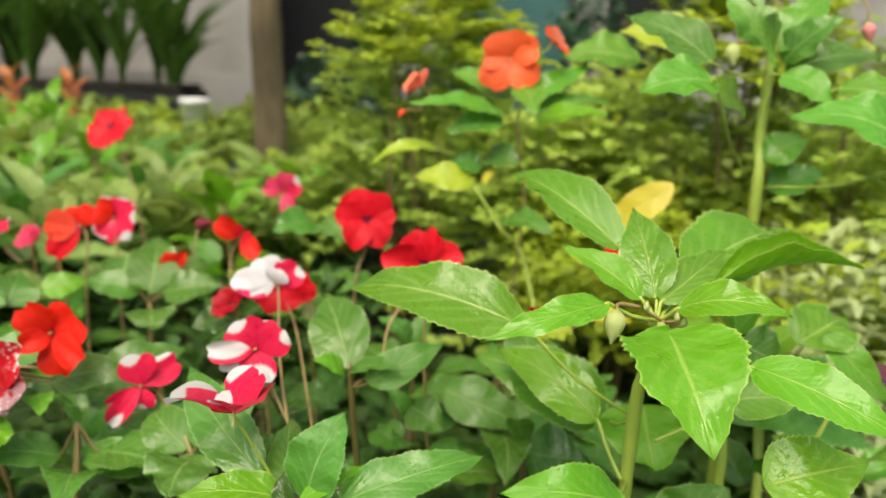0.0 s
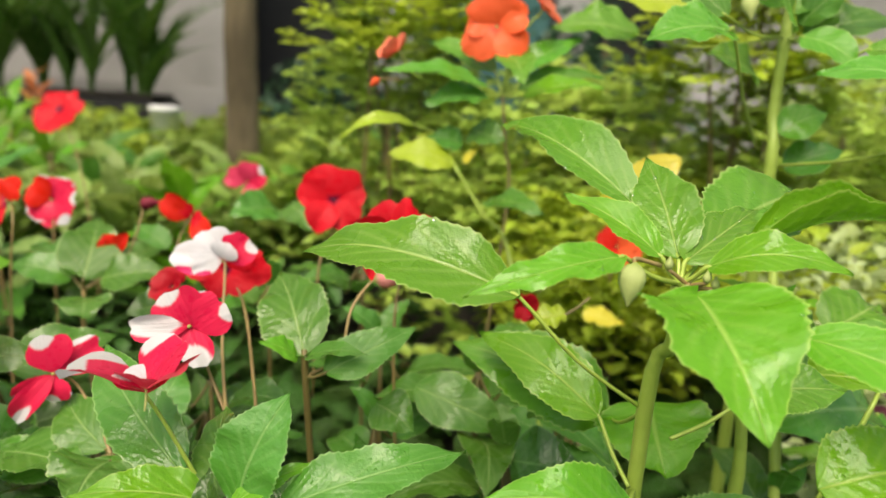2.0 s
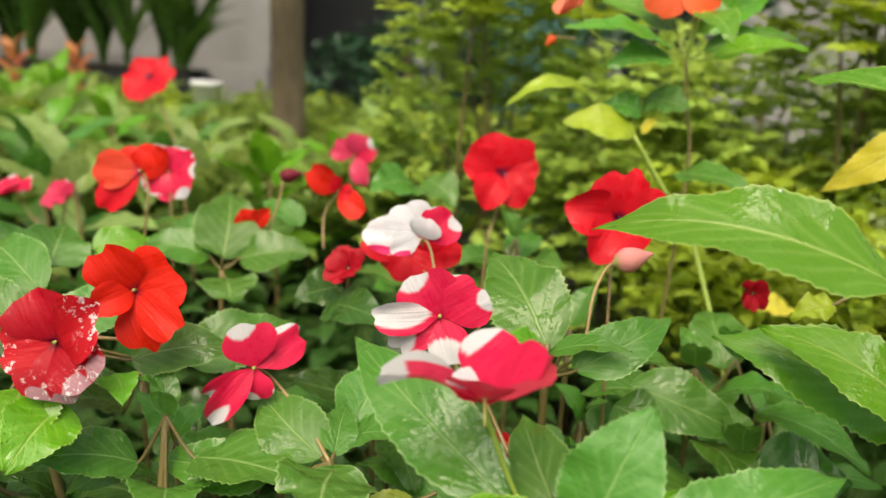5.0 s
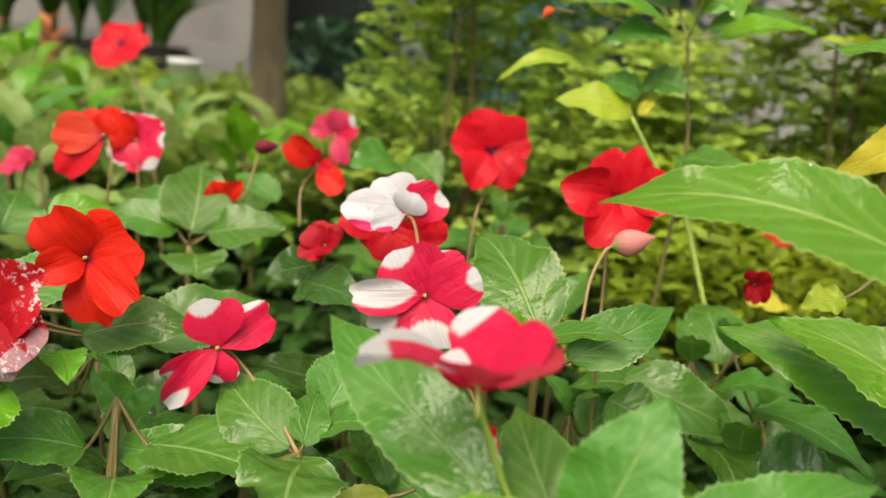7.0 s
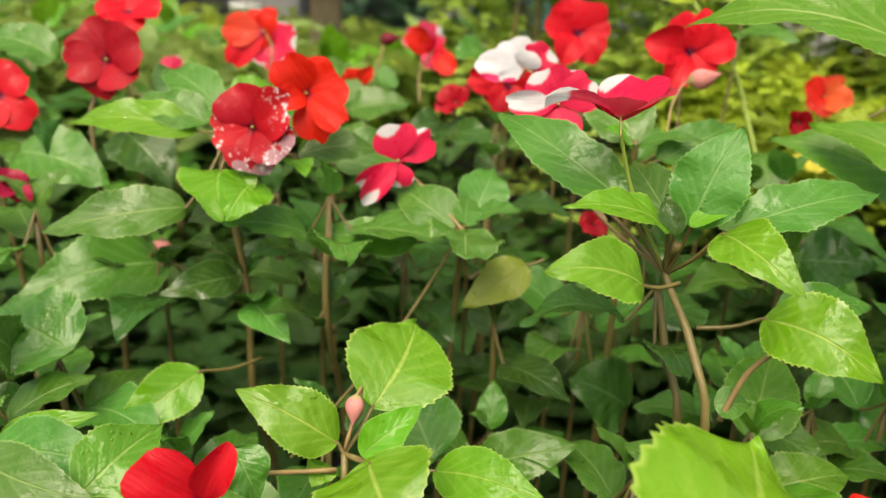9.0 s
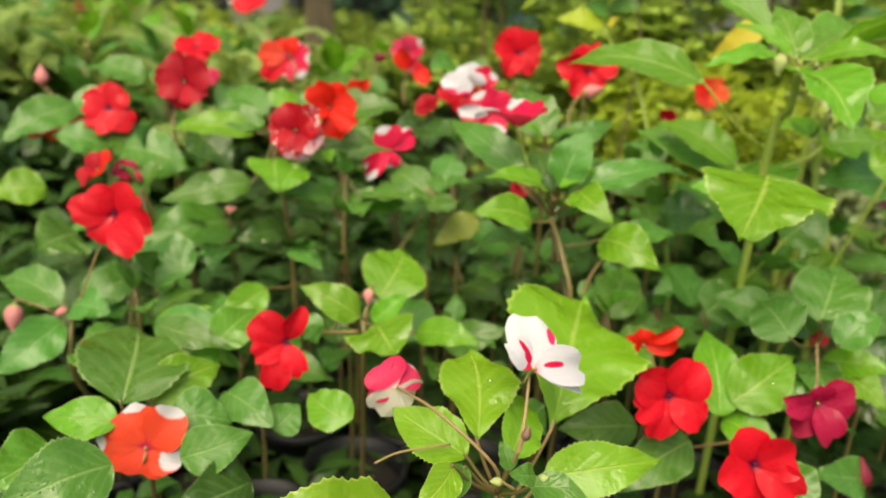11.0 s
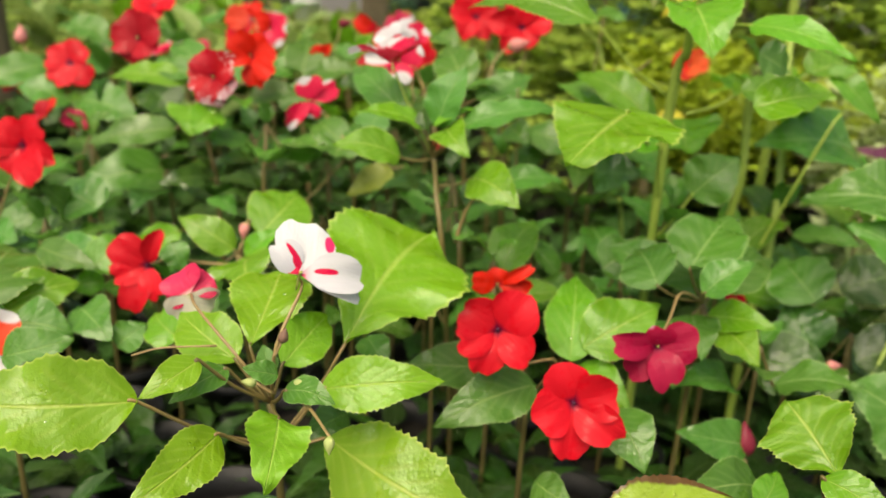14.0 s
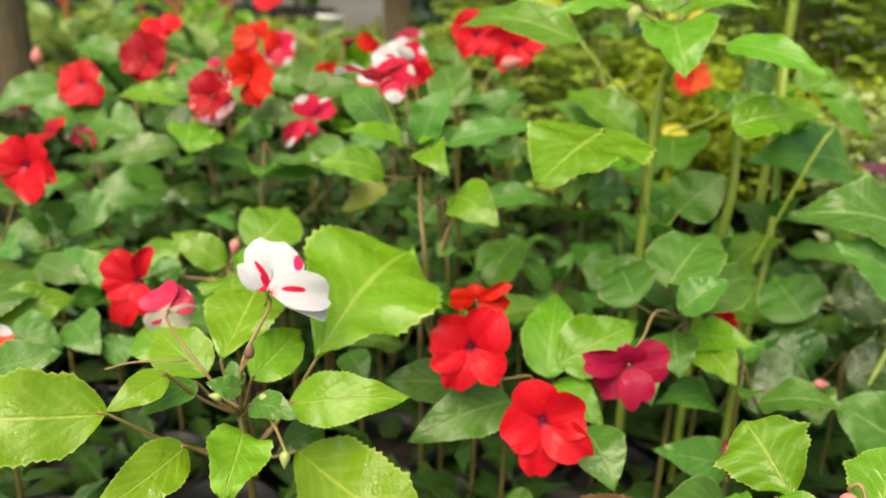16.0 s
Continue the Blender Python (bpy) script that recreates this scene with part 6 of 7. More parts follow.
leaf(plant, (-0.113, 0.75, 0.461), (-0.087, 0.724, 0.442), 0.032, (-0.06, -0.64, 0.77), "mid")
leaf(plant, (-0.166, 0.554, 0.41), (-0.127, 0.513, 0.414), 0.028, (-0.46, -0.36, 0.81), "deep")
leaf(plant, (-0.163, 0.575, 0.415), (-0.188, 0.555, 0.412), 0.025, (0.36, -0.54, 0.76), "deep")

plant = thing("impatiens_plant", (-0.195, 0.330, 0), "young impatiens plant with pale leaves and a pink bud", "flowering plant", "flowering impatiens plants")
stem(plant, ((-0.195, 0.33, 0), (-0.196, 0.328, 0.15), (-0.194, 0.288, 0.29), (-0.195, 0.292, 0.316)), 0.0045, 0.0030, STEM_BROWN)
leaf(plant, (-0.186, 0.311, 0.327), (-0.170, 0.358, 0.349), 0.044, (0.25, -0.44, 0.86), "lime", stalk=(-0.195, 0.292, 0.316), blunt=0.7)
leaf(plant, (-0.198, 0.293, 0.32), (-0.241, 0.295, 0.341), 0.025, (0.25, -0.76, 0.59), "lime", stalk=(-0.195, 0.292, 0.316))
leaf(plant, (-0.188, 0.287, 0.319), (-0.164, 0.298, 0.338), 0.016, (-0.12, -0.79, 0.60), "lime", fold=0.2)
leaf(plant, (-0.184, 0.282, 0.319), (-0.169, 0.244, 0.315), 0.044, (-0.29, -0.22, 0.93), "lime", stalk=(-0.195, 0.292, 0.316), blunt=0.5)
leaf(plant, (-0.157, 0.294, 0.309), (-0.112, 0.268, 0.314), 0.023, (-0.38, -0.53, 0.76), "lime", stalk=(-0.195, 0.292, 0.316))
leaf(plant, (-0.133, 0.373, 0.261), (-0.08, 0.368, 0.281), 0.028, (-0.31, -0.70, 0.65), "mid")
leaf(plant, (-0.156, 0.356, 0.273), (-0.177, 0.394, 0.293), 0.041, (-0.22, -0.54, 0.81), "mid")
leaf(plant, (-0.203, 0.295, 0.309), (-0.207, 0.283, 0.305), 0.013, (0.18, -0.36, 0.91), "lime")
bud(plant, (-0.192, 0.297, 0.334), 0.0130, BUD_PINK, (-0.04, -0.40, -0.93), ((-0.19, 0.304, 0.339), (-0.195, 0.292, 0.318),), label="pink hanging bud")
stem(plant, ((-0.198, 0.289, 0.31), (-0.221, 0.28, 0.313), (-0.234, 0.267, 0.32)), 0.0025, 0.0018, STEM_RED)
bloom(plant, (-0.2417, 0.2507, 0.3192), (0.104, -0.945, 0.31), (-0.084, 0.303, 0.949), ((-0.0224, -0.0104, 0.0189, 17, RED), (-0.0127, -0.0321, 0.0206, 6, RED), (0.0060, -0.0243, 0.0165, 12, RED), (-0.0216, 0.0172, 0.0255, 12, RED), (0.0104, 0.0239, 0.0140, 24, RED)), stalk=((-0.234, 0.267, 0.32),), label="red flower with two upright petals")
leaf(plant, (-0.235, 0.27, 0.33), (-0.224, 0.264, 0.311), 0.019, (0.34, -0.82, 0.46), "mid")
leaf(plant, (-0.346, 0.295, 0.304), (-0.283, 0.284, 0.306), 0.027, (-0.14, -0.66, 0.74), "mid")
leaf(plant, (-0.353, 0.313, 0.295), (-0.308, 0.318, 0.312), 0.016, (-0.17, -0.73, 0.66), "lime")
leaf(plant, (-0.284, 0.387, 0.3), (-0.322, 0.359, 0.276), 0.027, (0.20, -0.77, 0.60), "lime", stalk=(-0.259, 0.417, 0.295))
leaf(plant, (-0.368, 0.361, 0.313), (-0.37, 0.33, 0.346), 0.029, (0.99, 0.08, 0.13), "mid")
leaf(plant, (-0.298, 0.289, 0.288), (-0.321, 0.278, 0.285), 0.020, (0.25, -0.67, 0.70), "lime")
leaf(plant, (-0.109, 0.434, 0.357), (-0.146, 0.418, 0.334), 0.025, (-0.07, -0.77, 0.64), "dull", stalk=(-0.099, 0.435, 0.361))
leaf(plant, (-0.043, 0.419, 0.278), (-0.083, 0.406, 0.301), 0.040, (0.50, -0.75, 0.43), "deep", blunt=0.4)
leaf(plant, (-0.029, 0.347, 0.285), (-0.069, 0.333, 0.304), 0.022, (0.51, -0.64, 0.58), "mid")

plant = thing("impatiens_plant", (-0.110, 0.130, 0), "low impatiens plant with lime green leaves and reddish leaf stalks", "flowering plant", "flowering impatiens plants")
stem(plant, ((-0.105, 0.14, 0), (-0.107, 0.135, 0.12), (-0.11, 0.128, 0.24), (-0.111, 0.118, 0.304)), 0.0058, 0.0040, STEM_BROWN)
leaf(plant, (-0.081, 0.148, 0.325), (-0.05, 0.249, 0.359), 0.074, (0.34, -0.40, 0.85), "bright", stalk=(-0.112, 0.125, 0.275), wave=0.06, blunt=0.9, out=1.15, ragged=0.022, stalk_mat=STEM_RED)
leaf(plant, (-0.087, 0.124, 0.311), (-0.025, 0.133, 0.318), 0.027, (0.04, -0.75, 0.66), "bright", stalk=(-0.112, 0.125, 0.275), stalk_mat=STEM_RED)
leaf(plant, (-0.086, 0.134, 0.277), (0.001, 0.096, 0.26), 0.044, (-0.14, -0.64, 0.76), "bright", stalk=(-0.112, 0.125, 0.275), stalk_mat=STEM_RED, blunt=0.5, out=0.85, ragged=0.04)
leaf(plant, (-0.098, 0.091, 0.313), (-0.09, 0.047, 0.303), 0.028, (0.36, -0.13, 0.92), "bright", stalk=(-0.111, 0.118, 0.304), wave=0.07)
leaf(plant, (-0.125, 0.086, 0.304), (-0.147, 0.037, 0.294), 0.024, (0.56, -0.41, 0.72), "bright", stalk=(-0.112, 0.125, 0.275), stalk_mat=STEM_RED)
leaf(plant, (-0.159, 0.078, 0.321), (-0.236, 0.05, 0.328), 0.039, (0.31, -0.70, 0.64), "bright", stalk=(-0.112, 0.125, 0.275), stalk_mat=STEM_RED, blunt=0.3, ragged=0.03, wave=0.06)
leaf(plant, (-0.123, 0.123, 0.331), (-0.126, 0.183, 0.351), 0.038, (0.08, -0.31, 0.95), "bright", stalk=(-0.111, 0.118, 0.304), blunt=0.7, out=1.1)
leaf(plant, (-0.128, 0.118, 0.325), (-0.167, 0.14, 0.338), 0.027, (0.03, -0.50, 0.87), "bright", stalk=(-0.111, 0.118, 0.304), blunt=0.4)
leaf(plant, (-0.129, 0.108, 0.326), (-0.147, 0.082, 0.319), 0.014, (0.39, -0.50, 0.78), "mid", stalk=(-0.111, 0.118, 0.304))
leaf(plant, (-0.098, 0.1, 0.322), (-0.071, 0.092, 0.322), 0.015, (-0.14, -0.53, 0.84), "mid", stalk=(-0.111, 0.118, 0.304))
leaf(plant, (-0.107, 0.106, 0.327), (-0.113, 0.114, 0.338), 0.010, (0.35, -0.63, 0.69), "mid")
leaf(plant, (-0.084, 0.169, 0.271), (-0.103, 0.144, 0.266), 0.020, (0.46, -0.50, 0.73), "deep")
leaf(plant, (-0.106, 0.121, 0.324), (-0.095, 0.167, 0.333), 0.024, (0.58, -0.28, 0.76), "bright", stalk=(-0.111, 0.118, 0.304), blunt=0.4)
leaf(plant, (-0.136, 0.093, 0.337), (-0.154, 0.069, 0.328), 0.016, (0.31, -0.53, 0.78), "bright", stalk=(-0.111, 0.118, 0.304))
leaf(plant, (-0.098, 0.091, 0.335), (-0.112, 0.083, 0.341), 0.011, (0.59, -0.52, 0.62), "mid")
bloom(plant, (-0.099, 0.1279, 0.3698), (0.424, -0.617, 0.663), (-0.281, 0.606, 0.744), ((-0.0112, 0.0154, 0.0171, 16, WHITE_STREAK), (0.0085, 0.0274, 0.0308, 4, WHITE_SPOT), (0.0326, -0.0014, 0.0220, 2, WHITE_SHORT), (0.0315, -0.0125, 0.0116, -8, WHITE), (-0.0098, 0.0081, 0.0083, -12, PINK_HALF)), stalk=((-0.099, 0.13, 0.361), (-0.104, 0.107, 0.341), (-0.111, 0.118, 0.304),), label="white flower with red streaks")
bloom(plant, (-0.1657, 0.1503, 0.3447), (0.104, -0.945, 0.31), (-0.084, 0.303, 0.949), ((-0.0163, -0.0012, 0.0165, -20, PINK_BACK), (0.0099, 0.0093, 0.0196, -22, PINK_BACK), (-0.0081, 0.0128, 0.0247, -18, PINK_BACK), (-0.0087, -0.0163, 0.0209, -30, CREAM), (0.0111, -0.0070, 0.0177, -34, CREAM)), stalk=((-0.145, 0.114, 0.353), (-0.117, 0.098, 0.335), (-0.111, 0.118, 0.304),), label="drooping pink and white flower seen from behind")
stem(plant, ((-0.137, 0.115, 0.334), (-0.161, 0.107, 0.334), (-0.173, 0.1, 0.332)), 0.0012, 0.0010, STEM_RED)
bud(plant, (-0.101, 0.109, 0.346), 0.0083, BUD_BROWN, (0.25, 0.09, 0.84), ((-0.105, 0.106, 0.336),), label="small brownish bud")
bud(plant, (-0.091, 0.102, 0.326), 0.0071, BUD_GREEN, (0.91, -0.11, 0.33), ((-0.1, 0.103, 0.318),))
bud(plant, (-0.115, 0.099, 0.325), 0.0076, BUD_GREEN, (-0.88, -0.34, 0.24), ((-0.105, 0.103, 0.318),))
bud(plant, (-0.066, 0.061, 0.321), 0.0080, BUD_GREEN, (0.10, -0.49, -0.89), ((-0.082, 0.09, 0.319), (-0.09, 0.099, 0.318),))

plant = thing("impatiens_plant", (0.020, 0.240, 0), "impatiens plant with bright red flowers near the path", "flowering plant", "flowering impatiens plants")
stem(plant, ((0.02, 0.25, 0), (0.02, 0.25, 0.15), (0.02, 0.245, 0.25)), 0.0050, 0.0035, STEM_BROWN)
bloom(plant, (-0.0024, 0.1995, 0.3197), (0.104, -0.945, 0.31), (-0.084, 0.303, 0.949), ((-0.0242, -0.0096, 0.0218, 17, RED), (-0.0089, -0.0274, 0.0211, 6, RED), (0.0197, -0.0159, 0.0230, 18, RED), (-0.0210, 0.0140, 0.0269, 13, RED), (0.0185, 0.0191, 0.0307, 16, RED)), stalk=((0.01, 0.209, 0.295), (0.035, 0.222, 0.292), (0.02, 0.245, 0.25),), label="bright red flower with wet petals")
bloom(plant, (0.0426, 0.1696, 0.2942), (0.104, -0.945, 0.31), (-0.084, 0.303, 0.949), ((-0.0228, -0.0075, 0.0282, 15, RED), (-0.0021, -0.0321, 0.0233, 6, RED), (0.0216, -0.0216, 0.0233, 20, RED), (-0.0066, 0.0225, 0.0258, 11, RED), (0.0228, 0.0087, 0.0282, 17, RED)), stalk=((0.05, 0.192, 0.294), (0.02, 0.245, 0.25),), label="bright red flower with wet petals")
bloom(plant, (-0.0057, 0.2496, 0.3288), (0.104, -0.945, 0.31), (-0.084, 0.303, 0.949), ((-0.0183, 0.0014, 0.0141, 35, SCARLET), (0.0000, 0.0106, 0.0155, 14, SCARLET), (0.0218, 0.0127, 0.0085, 26, SCARLET), (0.0211, -0.0042, 0.0120, 15, SCARLET)), stalk=((0.004, 0.246, 0.313), (0.02, 0.245, 0.25),), label="red flower seen edge-on")
leaf(plant, (0.043, 0.222, 0.293), (0.046, 0.277, 0.33), 0.035, (0.06, -0.56, 0.83), "lime")
leaf(plant, (0.05, 0.226, 0.301), (0.098, 0.25, 0.324), 0.037, (0.05, -0.75, 0.66), "lime", wave=0.06)
leaf(plant, (0.068, 0.198, 0.275), (0.086, 0.163, 0.258), 0.030, (-0.18, -0.50, 0.85), "mid", blunt=0.3)
leaf(plant, (0.023, 0.215, 0.278), (-0.036, 0.182, 0.26), 0.032, (0.19, -0.70, 0.69), "mid")
leaf(plant, (-0.007, 0.233, 0.277), (-0.062, 0.226, 0.276), 0.030, (0.07, -0.70, 0.71), "mid")
leaf(plant, (0.049, 0.231, 0.286), (0.08, 0.2, 0.276), 0.024, (-0.27, -0.53, 0.80), "lime")
leaf(plant, (0.1, 0.284, 0.299), (0.111, 0.235, 0.275), 0.032, (-0.15, -0.46, 0.88), "mid")
leaf(plant, (-0.088, 0.238, 0.288), (-0.07, 0.215, 0.277), 0.021, (-0.01, -0.44, 0.90), "mid")
leaf(plant, (0.027, 0.171, 0.239), (0.048, 0.152, 0.238), 0.021, (-0.39, -0.48, 0.79), "mid")

plant = thing("impatiens_plant", (0.100, 0.240, 0), "impatiens plant with one magenta flower", "flowering plant", "flowering impatiens plants")
stem(plant, ((0.13, 0.29, 0), (0.131, 0.288, 0.15), (0.132, 0.286, 0.26), (0.133, 0.285, 0.316)), 0.0048, 0.0035, STEM_BROWN)
bloom(plant, (0.0888, 0.1992, 0.3189), (0.104, -0.945, 0.31), (-0.084, 0.303, 0.949), ((-0.0293, 0.0031, 0.0167, 25, MAGENTA), (-0.0181, -0.0165, 0.0199, 6, MAGENTA), (0.0069, -0.0237, 0.0211, 18, MAGENTA), (0.0224, 0.0044, 0.0250, 15, MAGENTA), (0.0006, 0.0125, 0.0186, 32, MAGENTA)), stalk=((0.098, 0.219, 0.328), (0.108, 0.244, 0.336), (0.133, 0.285, 0.316),), label="magenta flower with pale streaks")
leaf(plant, (0.131, 0.294, 0.319), (0.116, 0.331, 0.341), 0.037, (-0.26, -0.56, 0.78), "mid", stalk=(0.133, 0.285, 0.316), blunt=0.4)
leaf(plant, (0.114, 0.257, 0.347), (0.147, 0.307, 0.371), 0.047, (-0.13, -0.37, 0.92), "mid", stalk=(0.133, 0.285, 0.316))
leaf(plant, (0.096, 0.254, 0.335), (0.085, 0.291, 0.348), 0.036, (-0.49, -0.44, 0.75), "mid", stalk=(0.133, 0.285, 0.316), blunt=0.4)
leaf(plant, (0.121, 0.243, 0.337), (0.15, 0.25, 0.358), 0.024, (-0.37, -0.61, 0.70), "mid", stalk=(0.133, 0.285, 0.316))
leaf(plant, (0.141, 0.296, 0.322), (0.189, 0.337, 0.334), 0.037, (0.24, -0.50, 0.83), "mid", stalk=(0.133, 0.285, 0.316))
leaf(plant, (0.135, 0.28, 0.308), (0.172, 0.255, 0.314), 0.024, (-0.46, -0.48, 0.74), "lime", stalk=(0.133, 0.285, 0.316))
leaf(plant, (0.142, 0.27, 0.305), (0.16, 0.236, 0.295), 0.026, (-0.32, -0.43, 0.84), "lime")
leaf(plant, (0.125, 0.279, 0.308), (0.126, 0.242, 0.292), 0.030, (-0.13, -0.38, 0.92), "mid", stalk=(0.133, 0.285, 0.316))
leaf(plant, (0.166, 0.248, 0.233), (0.114, 0.227, 0.249), 0.028, (0.46, -0.66, 0.60), "mid")
leaf(plant, (0.177, 0.304, 0.27), (0.233, 0.287, 0.263), 0.044, (-0.15, -0.76, 0.64), "deep")
leaf(plant, (0.236, 0.362, 0.295), (0.219, 0.409, 0.314), 0.049, (-0.39, -0.47, 0.79), "mid")
leaf(plant, (0.237, 0.35, 0.26), (0.221, 0.379, 0.287), 0.045, (-0.29, -0.75, 0.60), "deep")
leaf(plant, (0.237, 0.337, 0.252), (0.237, 0.301, 0.239), 0.032, (-0.28, -0.32, 0.91), "mid")
leaf(plant, (0.27, 0.407, 0.291), (0.331, 0.419, 0.307), 0.044, (-0.06, -0.66, 0.74), "deep")
leaf(plant, (0.269, 0.351, 0.253), (0.325, 0.364, 0.272), 0.040, (-0.10, -0.65, 0.75), "deep")
leaf(plant, (0.307, 0.387, 0.283), (0.349, 0.398, 0.302), 0.037, (-0.16, -0.65, 0.75), "deep")
leaf(plant, (0.111, 0.315, 0.325), (0.071, 0.334, 0.333), 0.030, (-0.20, -0.68, 0.71), "mid")
leaf(plant, (0.069, 0.339, 0.314), (0.101, 0.357, 0.329), 0.035, (0.11, -0.71, 0.69), "mid")
stem(plant, ((0.278, 0.34, 0.246), (0.3, 0.365, 0.282), (0.337, 0.407, 0.334)), 0.0025, 0.0022, STEM_GREEN)
bud(plant, (0.24, 0.32, 0.263), 0.0126, BUD_PINK, (0.99, 0.13, 0.05), ((0.23, 0.319, 0.264),))

plant = thing("impatiens_plant", (0.170, 0.120, 0), "impatiens plant with broad lime leaves and a brown-edged leaf", "flowering plant", "flowering impatiens plants")
stem(plant, ((0.17, 0.13, 0), (0.17, 0.125, 0.12), (0.165, 0.11, 0.27)), 0.0050, 0.0038, STEM_GREEN)
leaf(plant, (0.153, 0.093, 0.312), (0.136, 0.124, 0.331), 0.036, (-0.40, -0.63, 0.66), "lime", stalk=(0.165, 0.11, 0.27), blunt=0.9, out=1.2, ragged=0.05, wave=0.07)
leaf(plant, (0.175, 0.065, 0.317), (0.189, 0.096, 0.342), 0.027, (-0.25, -0.54, 0.80), "lime", stalk=(0.165, 0.11, 0.27), blunt=0.8, out=1.05, fold=0.16, ragged=0.04)
leaf(plant, (0.302, 0.285, 0.232), (0.235, 0.279, 0.271), 0.066, (0.27, -0.90, 0.34), "mid", blunt=0.3)
leaf(plant, (0.145, 0.092, 0.312), (0.17, 0.072, 0.305), 0.017, (-0.28, -0.59, 0.76), "lime", stalk=(0.165, 0.11, 0.27))
leaf(plant, (0.045, 0.05, 0.301), (0.101, 0.067, 0.314), 0.026, (0.06, -0.74, 0.67), "scorched", blunt=0.5)
leaf(plant, (0.15, 0.169, 0.254), (0.104, 0.144, 0.259), 0.026, (0.40, -0.59, 0.70), "mid", blunt=0.4)
leaf(plant, (0.144, 0.147, 0.254), (0.158, 0.172, 0.263), 0.017, (0.07, -0.34, 0.94), "lime")
leaf(plant, (0.244, 0.183, 0.267), (0.253, 0.212, 0.285), 0.018, (-0.27, -0.47, 0.84), "lime")
bud(plant, (0.165, 0.072, 0.326), 0.0123, BUD_PINK, (-0.32, -0.45, -0.62), ((0.165, 0.074, 0.333), (0.168, 0.073, 0.336), (0.17, 0.069, 0.331), (0.169, 0.059, 0.317),), label="pale pink bud on a hooked stalk")
bud(plant, (0.164, 0.249, 0.236), 0.0250, BUD_DARK, (-0.07, 0.21, 0.98), ((0.167, 0.245, 0.221),), label="withered purplish-brown flower head")

plant = thing("impatiens_plant", (-0.320, 0.200, 0), "impatiens plant with an orange flower edged in white", "flowering plant", "flowering impatiens plants")
stem(plant, ((-0.32, 0.21, 0), (-0.32, 0.205, 0.12), (-0.318, 0.2, 0.27)), 0.0050, 0.0035, STEM_BROWN)
bloom(plant, (-0.3104, 0.1776, 0.283), (-0.029, -0.944, 0.328), (-0.045, 0.329, 0.943), ((-0.0286, -0.0010, 0.0274, 8, ORANGE_TIP), (-0.0059, -0.0172, 0.0319, 8, ORANGE_PLAIN), (0.0210, -0.0083, 0.0236, 8, ORANGE_MOST), (-0.0093, 0.0248, 0.0319, 6, ORANGE_TIP), (0.0231, 0.0207, 0.0274, 8, ORANGE_SIDE)), stalk=((-0.311, 0.172, 0.276), (-0.318, 0.2, 0.25),), label="orange flower with white margins")
leaf(plant, (-0.326, 0.183, 0.307), (-0.34, 0.252, 0.323), 0.057, (0.30, -0.16, 0.94), "mid", stalk=(-0.318, 0.2, 0.27), blunt=0.7)
leaf(plant, (-0.327, 0.18, 0.298), (-0.371, 0.181, 0.298), 0.024, (-0.02, -0.66, 0.75), "lime")
leaf(plant, (-0.284, 0.155, 0.292), (-0.246, 0.168, 0.302), 0.027, (0.09, -0.76, 0.64), "mid")
leaf(plant, (-0.301, 0.189, 0.297), (-0.265, 0.196, 0.29), 0.032, (0.26, -0.70, 0.66), "mid")
leaf(plant, (-0.313, 0.137, 0.299), (-0.36, 0.104, 0.289), 0.038, (0.36, -0.68, 0.64), "mid")
leaf(plant, (-0.351, 0.15, 0.3), (-0.369, 0.117, 0.296), 0.034, (0.58, -0.39, 0.72), "fresh")
leaf(plant, (-0.314, 0.201, 0.3), (-0.282, 0.235, 0.308), 0.032, (0.44, -0.58, 0.68), "lime")
leaf(plant, (-0.335, 0.271, 0.317), (-0.281, 0.257, 0.31), 0.023, (-0.07, -0.62, 0.78), "mid")
leaf(plant, (-0.294, 0.266, 0.306), (-0.274, 0.302, 0.318), 0.029, (0.41, -0.49, 0.77), "fresh")
leaf(plant, (-0.275, 0.22, 0.297), (-0.24, 0.195, 0.288), 0.029, (-0.19, -0.54, 0.82), "mid")
leaf(plant, (-0.242, 0.203, 0.281), (-0.228, 0.217, 0.292), 0.022, (0.19, -0.72, 0.67), "mid")
leaf(plant, (-0.246, 0.159, 0.275), (-0.28, 0.129, 0.277), 0.036, (0.52, -0.53, 0.67), "deep")
leaf(plant, (-0.194, 0.195, 0.294), (-0.223, 0.219, 0.299), 0.026, (-0.28, -0.52, 0.80), "lime")

plant = thing("impatiens_plant", (-0.420, 0.360, 0), "impatiens plant with a wet red flower and pink buds", "flowering plant", "flowering impatiens plants")
stem(plant, ((-0.42, 0.38, 0), (-0.42, 0.378, 0.15), (-0.419, 0.319, 0.249), (-0.421, 0.329, 0.292)), 0.0050, 0.0035, STEM_BROWN)
bloom(plant, (-0.3848, 0.3397, 0.3742), (-0.029, -0.944, 0.328), (-0.045, 0.329, 0.943), ((-0.0304, 0.0030, 0.0247, 23, RED), (-0.0078, -0.0230, 0.0332, 6, RED), (0.0196, -0.0317, 0.0285, 20, RED), (0.0296, -0.0117, 0.0237, 11, RED), (0.0183, 0.0174, 0.0285, 18, RED), (-0.0174, 0.0161, 0.0285, 20, RED)), stalk=((-0.399, 0.336, 0.345), (-0.415, 0.334, 0.307), (-0.421, 0.329, 0.292),), label="red flower with wet shining petals")
leaf(plant, (-0.428, 0.328, 0.289), (-0.463, 0.288, 0.262), 0.034, (0.32, -0.70, 0.64), "mid", stalk=(-0.421, 0.329, 0.292))
